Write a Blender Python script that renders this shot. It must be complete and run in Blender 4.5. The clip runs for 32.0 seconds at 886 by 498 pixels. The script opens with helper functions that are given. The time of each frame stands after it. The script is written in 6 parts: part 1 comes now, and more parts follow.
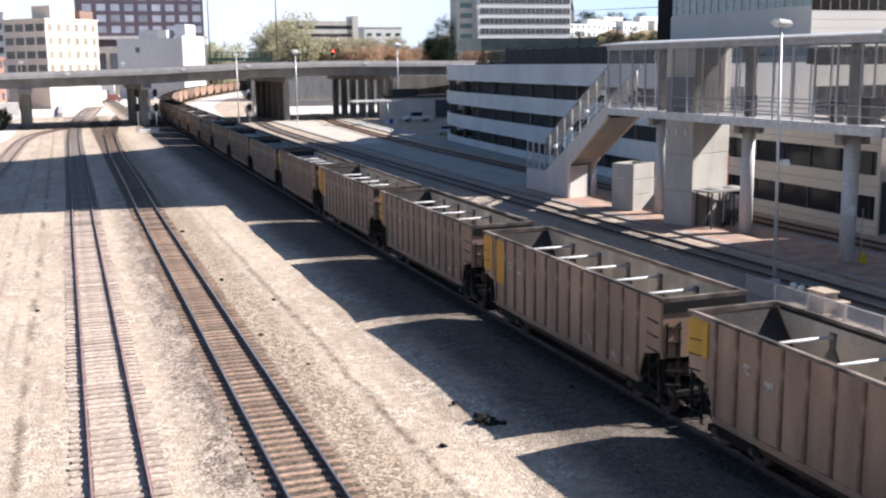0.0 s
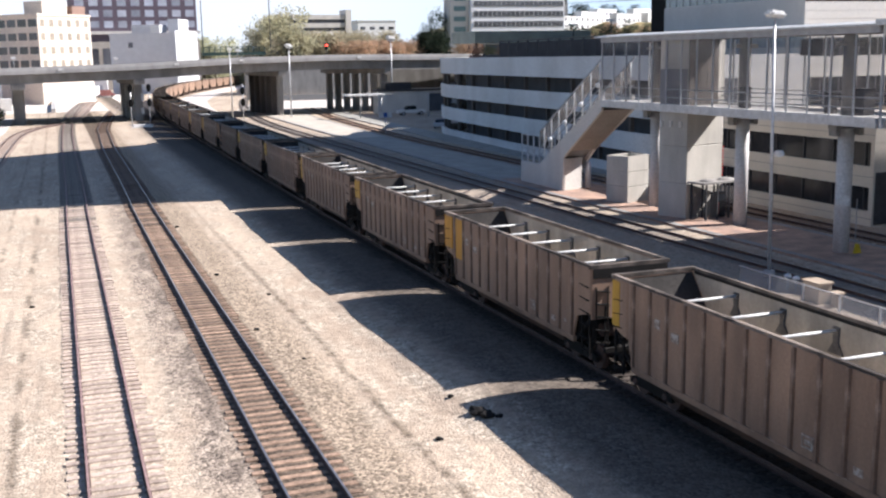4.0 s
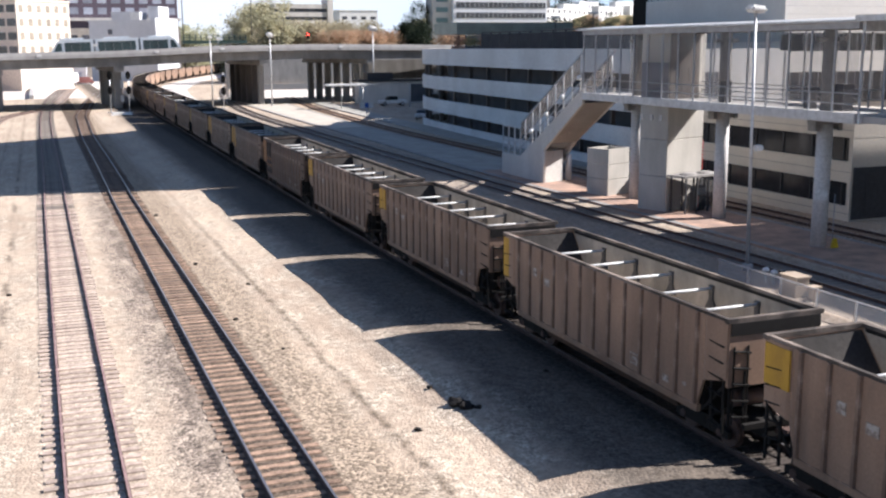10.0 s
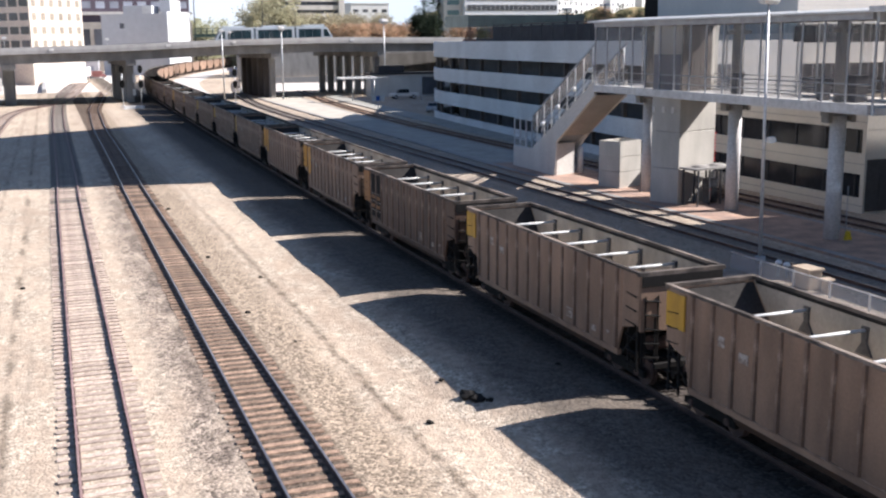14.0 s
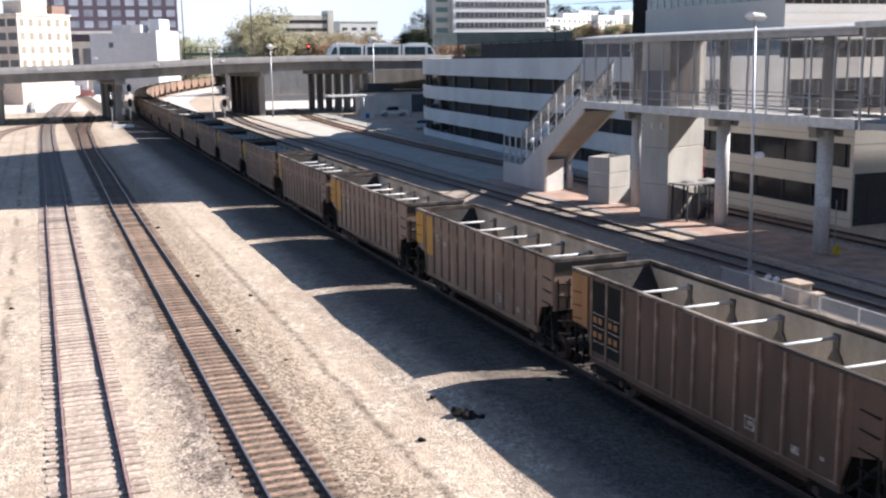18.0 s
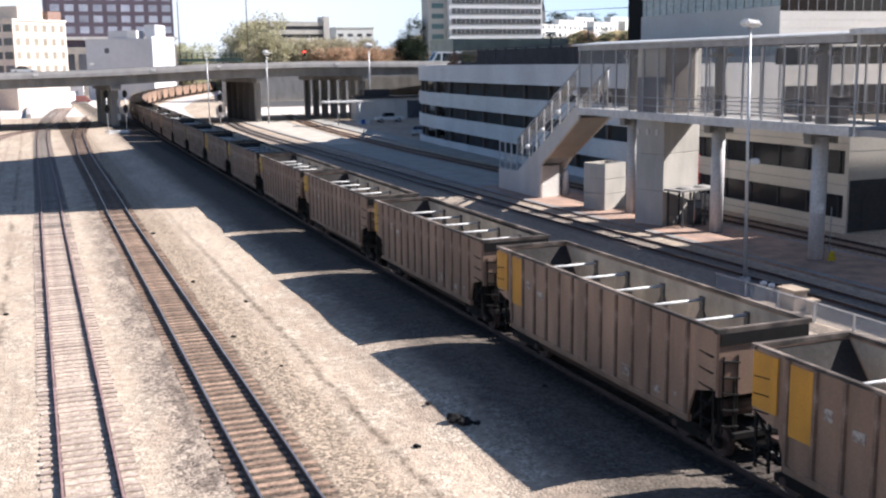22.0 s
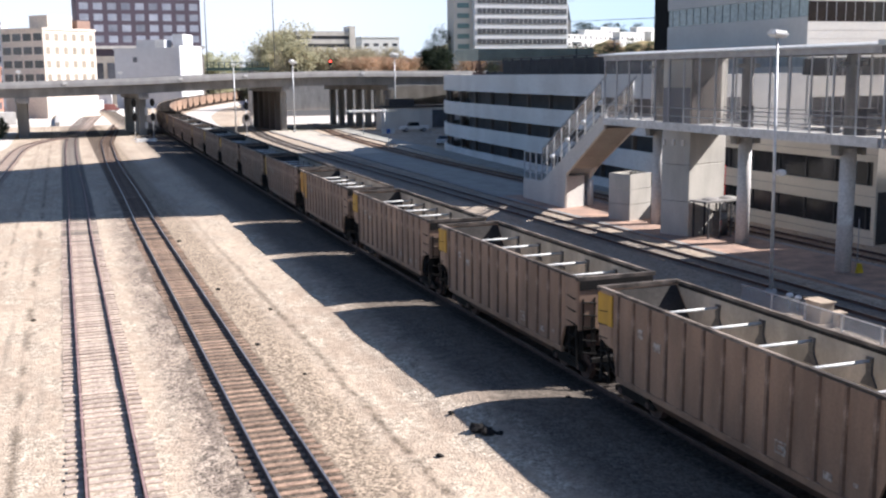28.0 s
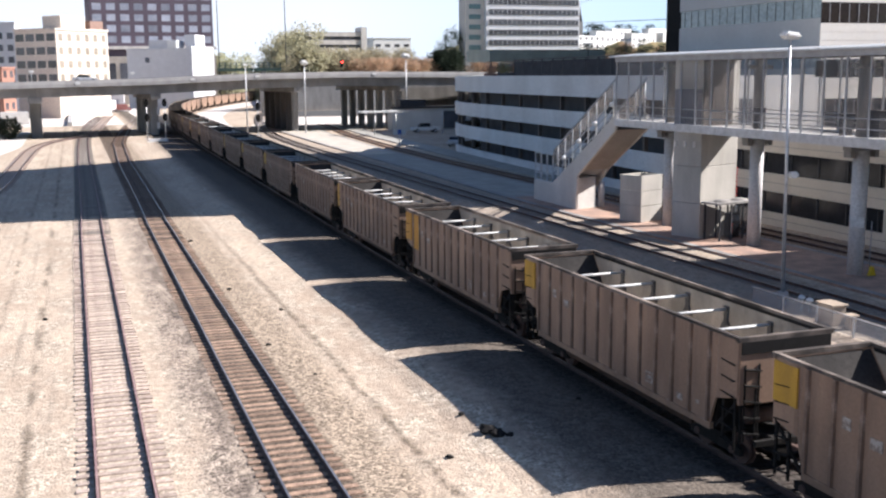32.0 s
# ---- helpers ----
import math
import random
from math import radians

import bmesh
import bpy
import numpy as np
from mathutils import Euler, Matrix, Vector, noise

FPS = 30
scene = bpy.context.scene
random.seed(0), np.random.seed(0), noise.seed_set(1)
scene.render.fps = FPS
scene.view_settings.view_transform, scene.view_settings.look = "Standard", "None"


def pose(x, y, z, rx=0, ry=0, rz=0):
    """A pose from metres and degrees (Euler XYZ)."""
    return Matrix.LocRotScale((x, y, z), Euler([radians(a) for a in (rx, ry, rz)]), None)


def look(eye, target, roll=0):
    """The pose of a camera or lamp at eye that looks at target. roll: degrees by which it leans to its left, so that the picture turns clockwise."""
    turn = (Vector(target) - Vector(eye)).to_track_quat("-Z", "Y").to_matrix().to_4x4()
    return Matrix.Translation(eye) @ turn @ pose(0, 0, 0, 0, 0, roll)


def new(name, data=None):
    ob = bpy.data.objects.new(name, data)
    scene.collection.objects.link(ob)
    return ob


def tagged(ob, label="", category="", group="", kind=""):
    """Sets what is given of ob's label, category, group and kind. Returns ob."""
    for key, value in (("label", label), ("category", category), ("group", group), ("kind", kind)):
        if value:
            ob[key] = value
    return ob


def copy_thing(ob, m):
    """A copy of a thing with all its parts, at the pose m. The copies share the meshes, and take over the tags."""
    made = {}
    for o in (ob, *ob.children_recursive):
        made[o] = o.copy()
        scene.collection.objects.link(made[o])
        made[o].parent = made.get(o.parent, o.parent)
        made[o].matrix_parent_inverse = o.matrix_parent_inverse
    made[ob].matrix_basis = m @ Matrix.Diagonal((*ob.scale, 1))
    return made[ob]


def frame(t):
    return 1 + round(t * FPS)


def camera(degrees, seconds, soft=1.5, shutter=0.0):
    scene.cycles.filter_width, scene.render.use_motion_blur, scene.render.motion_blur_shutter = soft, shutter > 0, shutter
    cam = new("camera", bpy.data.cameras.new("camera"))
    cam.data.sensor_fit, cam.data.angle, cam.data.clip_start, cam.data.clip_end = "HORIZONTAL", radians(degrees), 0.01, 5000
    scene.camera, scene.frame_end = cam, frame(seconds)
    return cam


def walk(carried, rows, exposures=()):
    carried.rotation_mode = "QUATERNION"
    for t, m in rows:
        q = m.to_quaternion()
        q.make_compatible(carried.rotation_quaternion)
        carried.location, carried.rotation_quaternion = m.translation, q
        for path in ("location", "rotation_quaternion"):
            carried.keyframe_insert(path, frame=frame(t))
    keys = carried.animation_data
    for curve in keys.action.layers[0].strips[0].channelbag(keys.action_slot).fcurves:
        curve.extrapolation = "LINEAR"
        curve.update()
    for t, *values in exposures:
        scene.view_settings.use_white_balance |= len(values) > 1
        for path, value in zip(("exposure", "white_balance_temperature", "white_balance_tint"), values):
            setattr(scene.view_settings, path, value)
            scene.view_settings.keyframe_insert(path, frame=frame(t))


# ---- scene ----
def eye_pose(rx, ry, rz):
    """The eye on the footbridge: it only turns."""
    return pose(0.0, 0.0, 11.37, rx, ry, rz)


cam = camera(45.98, 32.0, soft=2.3)
walk(cam, [
    (0.0, eye_pose(79.875, 0.727, -19.803)),
    (0.5, eye_pose(79.835, 0.868, -19.831)),
    (1.0, eye_pose(79.645, 0.970, -19.754)),
    (1.5, eye_pose(79.536, 0.908, -19.668)),
    (2.0, eye_pose(79.531, 1.213, -19.793)),
    (2.5, eye_pose(79.490, 1.227, -19.933)),
    (3.0, eye_pose(79.455, 1.177, -20.161)),
    (3.5, eye_pose(79.494, 1.137, -20.191)),
    (5.5, eye_pose(79.581, 0.526, -19.719)),
    (6.0, eye_pose(79.715, 0.410, -19.631)),
    (6.5, eye_pose(79.753, 0.638, -19.794)),
    (7.0, eye_pose(79.783, 0.335, -19.899)),
    (7.5, eye_pose(79.763, 0.388, -20.060)),
    (8.0, eye_pose(79.670, 0.294, -20.029)),
    (8.5, eye_pose(79.792, 0.269, -19.979)),
    (9.0, eye_pose(79.712, 0.350, -20.158)),
    (9.5, eye_pose(79.486, 0.289, -20.527)),
    (10.0, eye_pose(79.012, 0.396, -21.117)),
    (10.5, eye_pose(78.570, 0.040, -21.338)),
    (11.0, eye_pose(78.201, 0.284, -20.942)),
    (11.5, eye_pose(78.187, 0.411, -20.496)),
    (12.0, eye_pose(78.340, 0.742, -20.368)),
    (12.5, eye_pose(78.423, 0.761, -20.325)),
    (13.0, eye_pose(78.495, 0.778, -20.466)),
    (13.5, eye_pose(78.520, 0.752, -20.552)),
    (14.0, eye_pose(78.630, 0.605, -20.510)),
    (14.5, eye_pose(78.852, 0.414, -20.562)),
    (16.5, eye_pose(78.994, 0.624, -20.548)),
    (17.0, eye_pose(79.036, 0.732, -20.645)),
    (17.5, eye_pose(79.192, 0.857, -20.953)),
    (18.0, eye_pose(79.547, 0.897, -21.103)),
    (18.5, eye_pose(79.823, 0.807, -21.034)),
    (19.0, eye_pose(79.859, 0.726, -20.799)),
    (19.5, eye_pose(79.858, 0.722, -20.613)),
    (20.0, eye_pose(79.817, 0.742, -20.436)),
    (20.5, eye_pose(79.822, 0.761, -20.447)),
    (21.0, eye_pose(79.773, 0.916, -20.641)),
    (21.5, eye_pose(79.811, 1.007, -20.909)),
    (22.0, eye_pose(79.878, 0.799, -21.329)),
    (22.5, eye_pose(79.941, 0.575, -21.237)),
    (23.0, eye_pose(80.118, 0.506, -20.660)),
    (23.5, eye_pose(80.207, 0.782, -20.357)),
    (24.0, eye_pose(80.196, 0.825, -20.445)),
    (24.5, eye_pose(80.348, 0.617, -20.506)),
    (25.0, eye_pose(80.363, 0.613, -20.394)),
    (25.5, eye_pose(80.357, 0.544, -20.301)),
    (27.5, eye_pose(80.442, 0.672, -20.007)),
    (28.0, eye_pose(80.413, 0.639, -19.960)),
    (28.5, eye_pose(80.396, 0.600, -19.820)),
    (29.0, eye_pose(80.412, 0.597, -19.607)),
    (29.5, eye_pose(80.390, 0.542, -19.385)),
    (30.0, eye_pose(80.498, 0.591, -19.051)),
    (30.5, eye_pose(80.527, 0.572, -18.972)),
    (31.0, eye_pose(80.504, 0.575, -19.159)),
    (31.5, eye_pose(80.470, 0.551, -19.361)),
    (32.0, eye_pose(80.470, 0.511, -19.346)),
], exposures=[(0.0, 1.25, 5800, 14.5), (32.0, 1.25, 5800, 14.5)])

# ---- light ----
SUN_AZ = math.atan2(0.987, -0.16)     # the sun stands right of the tracks, a little behind the eye
SUN_EL = radians(38.0)
world = bpy.data.worlds.new("sky")
scene.world = world
world.use_nodes = True
wt = world.node_tree
sky = wt.nodes.new("ShaderNodeTexSky")
sky.sky_type = "NISHITA"
sky.sun_disc = False
sky.sun_elevation = SUN_EL
sky.sun_rotation = SUN_AZ
sky.air_density, sky.dust_density, sky.ozone_density = 1.0, 0.4, 1.5
wt.nodes["Background"].inputs["Strength"].default_value = 0.052
wt.links.new(sky.outputs["Color"], wt.nodes["Background"].inputs["Color"])
sun_data = bpy.data.lights.new("sun", "SUN")
sun_data.energy, sun_data.angle, sun_data.color = 5.0, radians(0.55), (1.0, 0.90, 0.77)
sun = new("sun", sun_data)
sun.matrix_world = look((0, 0, 0), (-0.987 * math.cos(SUN_EL), 0.16 * math.cos(SUN_EL), -math.sin(SUN_EL)))


# ---- materials ----
MATS = {}


def mat(name, base, second=None, rough=0.8, metal=0.0, scale=2.0, fine=30.0, bump=0.15, vary=0.0, spec=0.4, streak=0.0, lo=0.35, hi=0.7, grit=0.2):
    """A surface with patches at one scale, grain at another, fine relief and, if wanted, rain streaks and a change from piece to piece."""
    if name in MATS:
        return MATS[name]
    m = bpy.data.materials.new(name)
    m.use_nodes = True
    nt = m.node_tree
    bsdf = nt.nodes["Principled BSDF"]
    second = second or tuple(c * 0.72 for c in base)
    co = nt.nodes.new("ShaderNodeTexCoord")
    big = nt.nodes.new("ShaderNodeTexNoise")
    big.inputs["Scale"].default_value = scale
    big.inputs["Detail"].default_value = 5
    small = nt.nodes.new("ShaderNodeTexNoise")
    small.inputs["Scale"].default_value = fine
    small.inputs["Detail"].default_value = 3
    nt.links.new(co.outputs["Object"], small.inputs["Vector"])
    if streak:
        mp = nt.nodes.new("ShaderNodeMapping")
        mp.inputs["Scale"].default_value = (1, 1, streak)
        nt.links.new(co.outputs["Object"], mp.inputs["Vector"])
        nt.links.new(mp.outputs["Vector"], big.inputs["Vector"])
    else:
        nt.links.new(co.outputs["Object"], big.inputs["Vector"])
    ramp = nt.nodes.new("ShaderNodeValToRGB")
    ramp.color_ramp.elements[0].position, ramp.color_ramp.elements[1].position = lo, hi
    ramp.color_ramp.elements[0].color = (*second, 1)
    ramp.color_ramp.elements[1].color = (*base, 1)
    nt.links.new(big.outputs["Fac"], ramp.inputs["Fac"])
    grain = nt.nodes.new("ShaderNodeMapRange")
    grain.inputs["From Min"].default_value, grain.inputs["From Max"].default_value = 0.3, 0.7
    grain.inputs["To Min"].default_value, grain.inputs["To Max"].default_value = 1 - grit, 1 + grit * 0.9
    nt.links.new(small.outputs["Fac"], grain.inputs["Value"])
    mul = nt.nodes.new("ShaderNodeVectorMath")
    mul.operation = "SCALE"
    nt.links.new(ramp.outputs["Color"], mul.inputs[0])
    last = grain.outputs["Result"]
    if vary:
        info = nt.nodes.new("ShaderNodeObjectInfo")
        vr = nt.nodes.new("ShaderNodeMapRange")
        vr.inputs["To Min"].default_value, vr.inputs["To Max"].default_value = 1 - vary, 1 + vary
        nt.links.new(info.outputs["Random"], vr.inputs["Value"])
        mm = nt.nodes.new("ShaderNodeMath")
        mm.operation = "MULTIPLY"
        nt.links.new(last, mm.inputs[0])
        nt.links.new(vr.outputs["Result"], mm.inputs[1])
        last = mm.outputs["Value"]
    nt.links.new(last, mul.inputs["Scale"])
    nt.links.new(mul.outputs["Vector"], bsdf.inputs["Base Color"])
    bsdf.inputs["Roughness"].default_value = rough
    bsdf.inputs["Metallic"].default_value = metal
    bsdf.inputs["Specular IOR Level"].default_value = spec
    if bump:
        bp = nt.nodes.new("ShaderNodeBump")
        bp.inputs["Strength"].default_value = bump
        bp.inputs["Distance"].default_value = 0.05
        nt.links.new(small.outputs["Fac"], bp.inputs["Height"])
        nt.links.new(bp.outputs["Normal"], bsdf.inputs["Normal"])
    MATS[name] = m
    return m


def glow(name, colour, strength):
    m = bpy.data.materials.new(name)
    m.use_nodes = True
    b = m.node_tree.nodes["Principled BSDF"]
    b.inputs["Base Color"].default_value = (*colour, 1)
    b.inputs["Emission Color"].default_value = (*colour, 1)
    b.inputs["Emission Strength"].default_value = strength
    return m


def glass(name, colour, rough=0.05, alpha=0.35):
    """A thin pane: partly clear, partly a mirror of the sky."""
    m = bpy.data.materials.new(name)
    m.use_nodes = True
    b = m.node_tree.nodes["Principled BSDF"]
    b.inputs["Base Color"].default_value = (*colour, 1)
    b.inputs["Roughness"].default_value = rough
    b.inputs["Alpha"].default_value = alpha
    b.inputs["Specular IOR Level"].default_value = 0.6
    MATS[name] = m
    return m


CONCRETE = mat("concrete", (0.42, 0.41, 0.395), (0.32, 0.31, 0.30), scale=0.6, fine=14, streak=0.35, bump=0.06, grit=0.1)
CONCRETE_CAST = mat("precast_concrete", (0.50, 0.475, 0.425), (0.37, 0.35, 0.31), scale=0.7, fine=10, streak=0.4, bump=0.05, grit=0.08)
CONCRETE_OLD = mat("old_concrete", (0.30, 0.29, 0.27), (0.2, 0.19, 0.18), scale=0.5, fine=9, streak=0.3, bump=0.12)
CONCRETE_PALE = mat("pale_concrete", (0.66, 0.63, 0.58), (0.52, 0.495, 0.455), scale=0.4, fine=12, streak=0.3, bump=0.08)
STEEL = mat("galvanised_steel", (0.58, 0.59, 0.60), rough=0.45, metal=0.35, scale=3, fine=40, bump=0.05)
STEEL_DARK = mat("dark_steel", (0.07, 0.07, 0.075), rough=0.6, metal=0.3, scale=3, fine=30)
WHITE = mat("white_paint", (0.8, 0.8, 0.78), (0.68, 0.67, 0.64), rough=0.5, scale=1.5)
BLACK = mat("black_iron", (0.02, 0.0185, 0.0175), rough=0.85, scale=4, fine=30, spec=0.15)
RUST = mat("rail_steel", (0.12, 0.075, 0.06), (0.07, 0.045, 0.04), rough=0.7, metal=0.3, scale=2, fine=25)
RAIL_TOP = mat("worn_rail_head", (0.40, 0.38, 0.37), rough=0.35, metal=0.85, scale=1, fine=20, bump=0.02)
TIE = mat("weathered_tie", (0.36, 0.245, 0.17), (0.19, 0.128, 0.09), rough=0.9, scale=5, fine=40, bump=0.5, vary=0.3)
TIE_DARK = mat("dark_tie", (0.20, 0.14, 0.10), (0.10, 0.07, 0.052), rough=0.9, scale=5, fine=40, bump=0.5, vary=0.3)
TIE_GREY = mat("grey_tie", (0.26, 0.225, 0.19), (0.16, 0.14, 0.12), rough=0.9, scale=5, fine=40, bump=0.5)
# Near-black ties under the train: the dimness there set into their colour.
TIE_TRAIN_SHADE = mat("train_shade_tie", (0.06, 0.045, 0.036), (0.03, 0.024, 0.02), rough=0.9, scale=5, fine=40, bump=0.4)
TIE_PALE = mat("bleached_tie", (0.50, 0.405, 0.335), (0.33, 0.26, 0.215), rough=0.9, scale=5, fine=40, bump=0.5, vary=0.22)
CAR = mat("coal_car_paint", (0.335, 0.221, 0.152), (0.183, 0.122, 0.087), rough=0.62, scale=0.9, fine=12, streak=0.3, bump=0.08, vary=0.15, grit=0.09)
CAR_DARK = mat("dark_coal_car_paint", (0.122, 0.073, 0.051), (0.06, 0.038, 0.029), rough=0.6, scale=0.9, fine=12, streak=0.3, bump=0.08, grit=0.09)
CAR_POST = mat("worn_post_paint", (0.42, 0.32, 0.255), (0.16, 0.105, 0.076), rough=0.6, scale=1.8, fine=14, streak=0.6, bump=0.08, lo=0.48, hi=0.74, grit=0.12)
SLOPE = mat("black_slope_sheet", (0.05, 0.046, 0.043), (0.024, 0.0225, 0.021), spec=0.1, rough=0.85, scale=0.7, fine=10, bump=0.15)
CAR_IN = mat("coal_dusted_steel", (0.56, 0.49, 0.40), (0.28, 0.25, 0.205), rough=0.75, scale=0.8, fine=10, streak=0.4, bump=0.12, grit=0.09)
CHORD = mat("worn_dark_chord", (0.24, 0.195, 0.16), (0.055, 0.046, 0.04), rough=0.7, scale=0.5, fine=14, bump=0.08, lo=0.44, hi=0.62, spec=0.2)
STENCIL = mat("faded_stencil", (0.42, 0.38, 0.34), (0.22, 0.18, 0.15), rough=0.8, scale=7, fine=30, lo=0.42, hi=0.6)
GUSSET = mat("grey_brace_plate", (0.15, 0.14, 0.13), (0.08, 0.075, 0.07), rough=0.8, scale=1.5, fine=12)
COAL = mat("coal_dust", (0.02, 0.019, 0.019), rough=0.9, scale=3, fine=25, bump=0.3)
RUST_HEAD = mat("rusty_rail_head", (0.36, 0.24, 0.22), (0.25, 0.16, 0.15), rough=0.6, metal=0.2, scale=2, fine=25)
ORANGE = mat("faded_orange_paint", (0.62, 0.30, 0.03), (0.46, 0.23, 0.03), rough=0.6, scale=1.5, fine=15, streak=0.4, grit=0.08)
ORANGE_DULL = mat("dull_orange_paint", (0.40, 0.19, 0.06), (0.28, 0.135, 0.05), rough=0.65, scale=1.5, fine=15, streak=0.4, grit=0.1)
YELLOW = mat("faded_yellow_paint", (0.60, 0.35, 0.03), (0.42, 0.24, 0.03), rough=0.6, scale=1.5, fine=15, streak=0.4, grit=0.07)
YELLOW_SIGN = mat("yellow_sign", (0.7, 0.5, 0.02), rough=0.5)
PAPER = mat("stencil_white", (0.72, 0.72, 0.70), rough=0.7, scale=6)
DARK_GLASS = mat("dark_glass", (0.03, 0.032, 0.037), rough=0.12, scale=0.3, fine=2, bump=0.0, spec=0.25)
# Dark colour that stands for unlit depth behind openings.
UNLIT_DEPTH = mat("unlit_depth", (0.11, 0.115, 0.13), rough=0.9, scale=0.5)


# ---- building blocks ----
def box(bm, x0, x1, y0, y1, z0, z1):
    v = [bm.verts.new(c) for c in ((x0, y0, z0), (x1, y0, z0), (x1, y1, z0), (x0, y1, z0), (x0, y0, z1), (x1, y0, z1), (x1, y1, z1), (x0, y1, z1))]
    for f in ((3, 2, 1, 0), (4, 5, 6, 7), (0, 1, 5, 4), (1, 2, 6, 5), (2, 3, 7, 6), (3, 0, 4, 7)):
        bm.faces.new([v[i] for i in f])
    return v


def prism(bm, ring, axis, a, b):
    """A solid: a closed ring of (u, v) points pushed along an axis from a to b."""
    def at(u, v, w):
        return {"x": (w, u, v), "y": (u, w, v), "z": (u, v, w)}[axis]
    lo = [bm.verts.new(at(u, v, a)) for u, v in ring]
    hi = [bm.verts.new(at(u, v, b)) for u, v in ring]
    n = len(ring)
    bm.faces.new(lo[::-1])
    bm.faces.new(hi)
    for i in range(n):
        bm.faces.new((lo[i], lo[(i + 1) % n], hi[(i + 1) % n], hi[i]))


def tube(bm, a, b, r, n=8, r2=None):
    """A round bar from a to b."""
    a, b = Vector(a), Vector(b)
    q = (b - a).to_track_quat("Z", "Y")
    ra, rb = r, r if r2 is None else r2
    lo, hi = [], []
    for i in range(n):
        d = q @ Vector((math.cos(2 * math.pi * i / n), math.sin(2 * math.pi * i / n), 0))
        lo.append(bm.verts.new(a + d * ra))
        hi.append(bm.verts.new(b + d * rb))
    bm.faces.new(lo[::-1])
    bm.faces.new(hi)
    for i in range(n):
        f = bm.faces.new((lo[i], lo[(i + 1) % n], hi[(i + 1) % n], hi[i]))
        f.smooth = True


def beam(bm, a, b, w, h):
    """A square bar from a to b, w wide and h high."""
    a, b = Vector(a), Vector(b)
    d = (b - a).normalized()
    side = d.cross(Vector((0, 0, 1)))
    side = side.normalized() if side.length > 1e-4 else Vector((1, 0, 0))
    up = side.cross(d)
    lo = [bm.verts.new(a + side * s * w / 2 + up * t * h / 2) for s, t in ((-1, -1), (1, -1), (1, 1), (-1, 1))]
    hi = [bm.verts.new(b + side * s * w / 2 + up * t * h / 2) for s, t in ((-1, -1), (1, -1), (1, 1), (-1, 1))]
    bm.faces.new(lo[::-1])
    bm.faces.new(hi)
    for i in range(4):
        bm.faces.new((lo[i], lo[(i + 1) % 4], hi[(i + 1) % 4], hi[i]))


def strip(bm, left, right, closed=False):
    """A sheet between two rows of points."""
    a = [bm.verts.new(c) for c in left]
    b = [bm.verts.new(c) for c in right]
    for i in range(len(a) - 1):
        bm.faces.new((a[i], b[i], b[i + 1], a[i + 1]))


def mesh_of(name, bm, material):
    bmesh.ops.recalc_face_normals(bm, faces=bm.faces)
    me = bpy.data.meshes.new(name)
    bm.to_mesh(me)
    bm.free()
    for m in (material if isinstance(material, (list, tuple)) else [material]):
        me.materials.append(m)
    return me


def part(name, bm, material, parent, label="", at=None):
    ob = new(name, mesh_of(name, bm, material))
    ob.parent = parent
    if at is not None:
        ob.matrix_basis = at
    if label:
        tagged(ob, label)
    return ob


def share(name, data, parent, at, label=""):
    ob = new(name, data)
    ob.parent = parent
    ob.matrix_basis = at
    if label:
        tagged(ob, label)
    return ob


def thing(name, label, category, group="", at=None, kind=""):
    ob = new(name)
    ob.empty_display_size = 0.3
    if at is not None:
        ob.matrix_basis = at
    return tagged(ob, label, category, group, kind)


def solid(name, bm, material, label, category, kind="", group="", at=None):
    ob = new(name, mesh_of(name, bm, material))
    if at is not None:
        ob.matrix_basis = at
    return tagged(ob, label, category, group, kind)


def spline(points, step):
    """A smooth line through the points, sampled about every step metres: rows of (x, y)."""
    pts = [Vector((*q, 0)) for q in points]
    pts = [pts[0] * 2 - pts[1]] + pts + [pts[-1] * 2 - pts[-2]]
    out = []
    for i in range(1, len(pts) - 2):
        a, b, c, d = pts[i - 1:i + 3]
        n = max(1, int((c - b).length / step))
        for k in range(n):
            t = k / n
            q = 0.5 * (2 * b + (c - a) * t + (2 * a - 5 * b + 4 * c - d) * t * t + (3 * b - a - 3 * c + d) * t ** 3)
            out.append((q.x, q.y))
    out.append((pts[-2].x, pts[-2].y))
    return out


def along(line, s):
    """Place and heading (dx, dy) at s metres along a line of points; straight on past its ends."""
    if s <= 0:
        a, b = line[0], line[1]
        k = math.hypot(b[0] - a[0], b[1] - a[1])
        d = ((b[0] - a[0]) / k, (b[1] - a[1]) / k)
        return (a[0] + d[0] * s, a[1] + d[1] * s), d
    left = s
    for a, b in zip(line, line[1:]):
        k = math.hypot(b[0] - a[0], b[1] - a[1])
        d = ((b[0] - a[0]) / k, (b[1] - a[1]) / k)
        if left <= k:
            return (a[0] + d[0] * left, a[1] + d[1] * left), d
        left -= k
    return (b[0] + d[0] * left, b[1] + d[1] * left), d


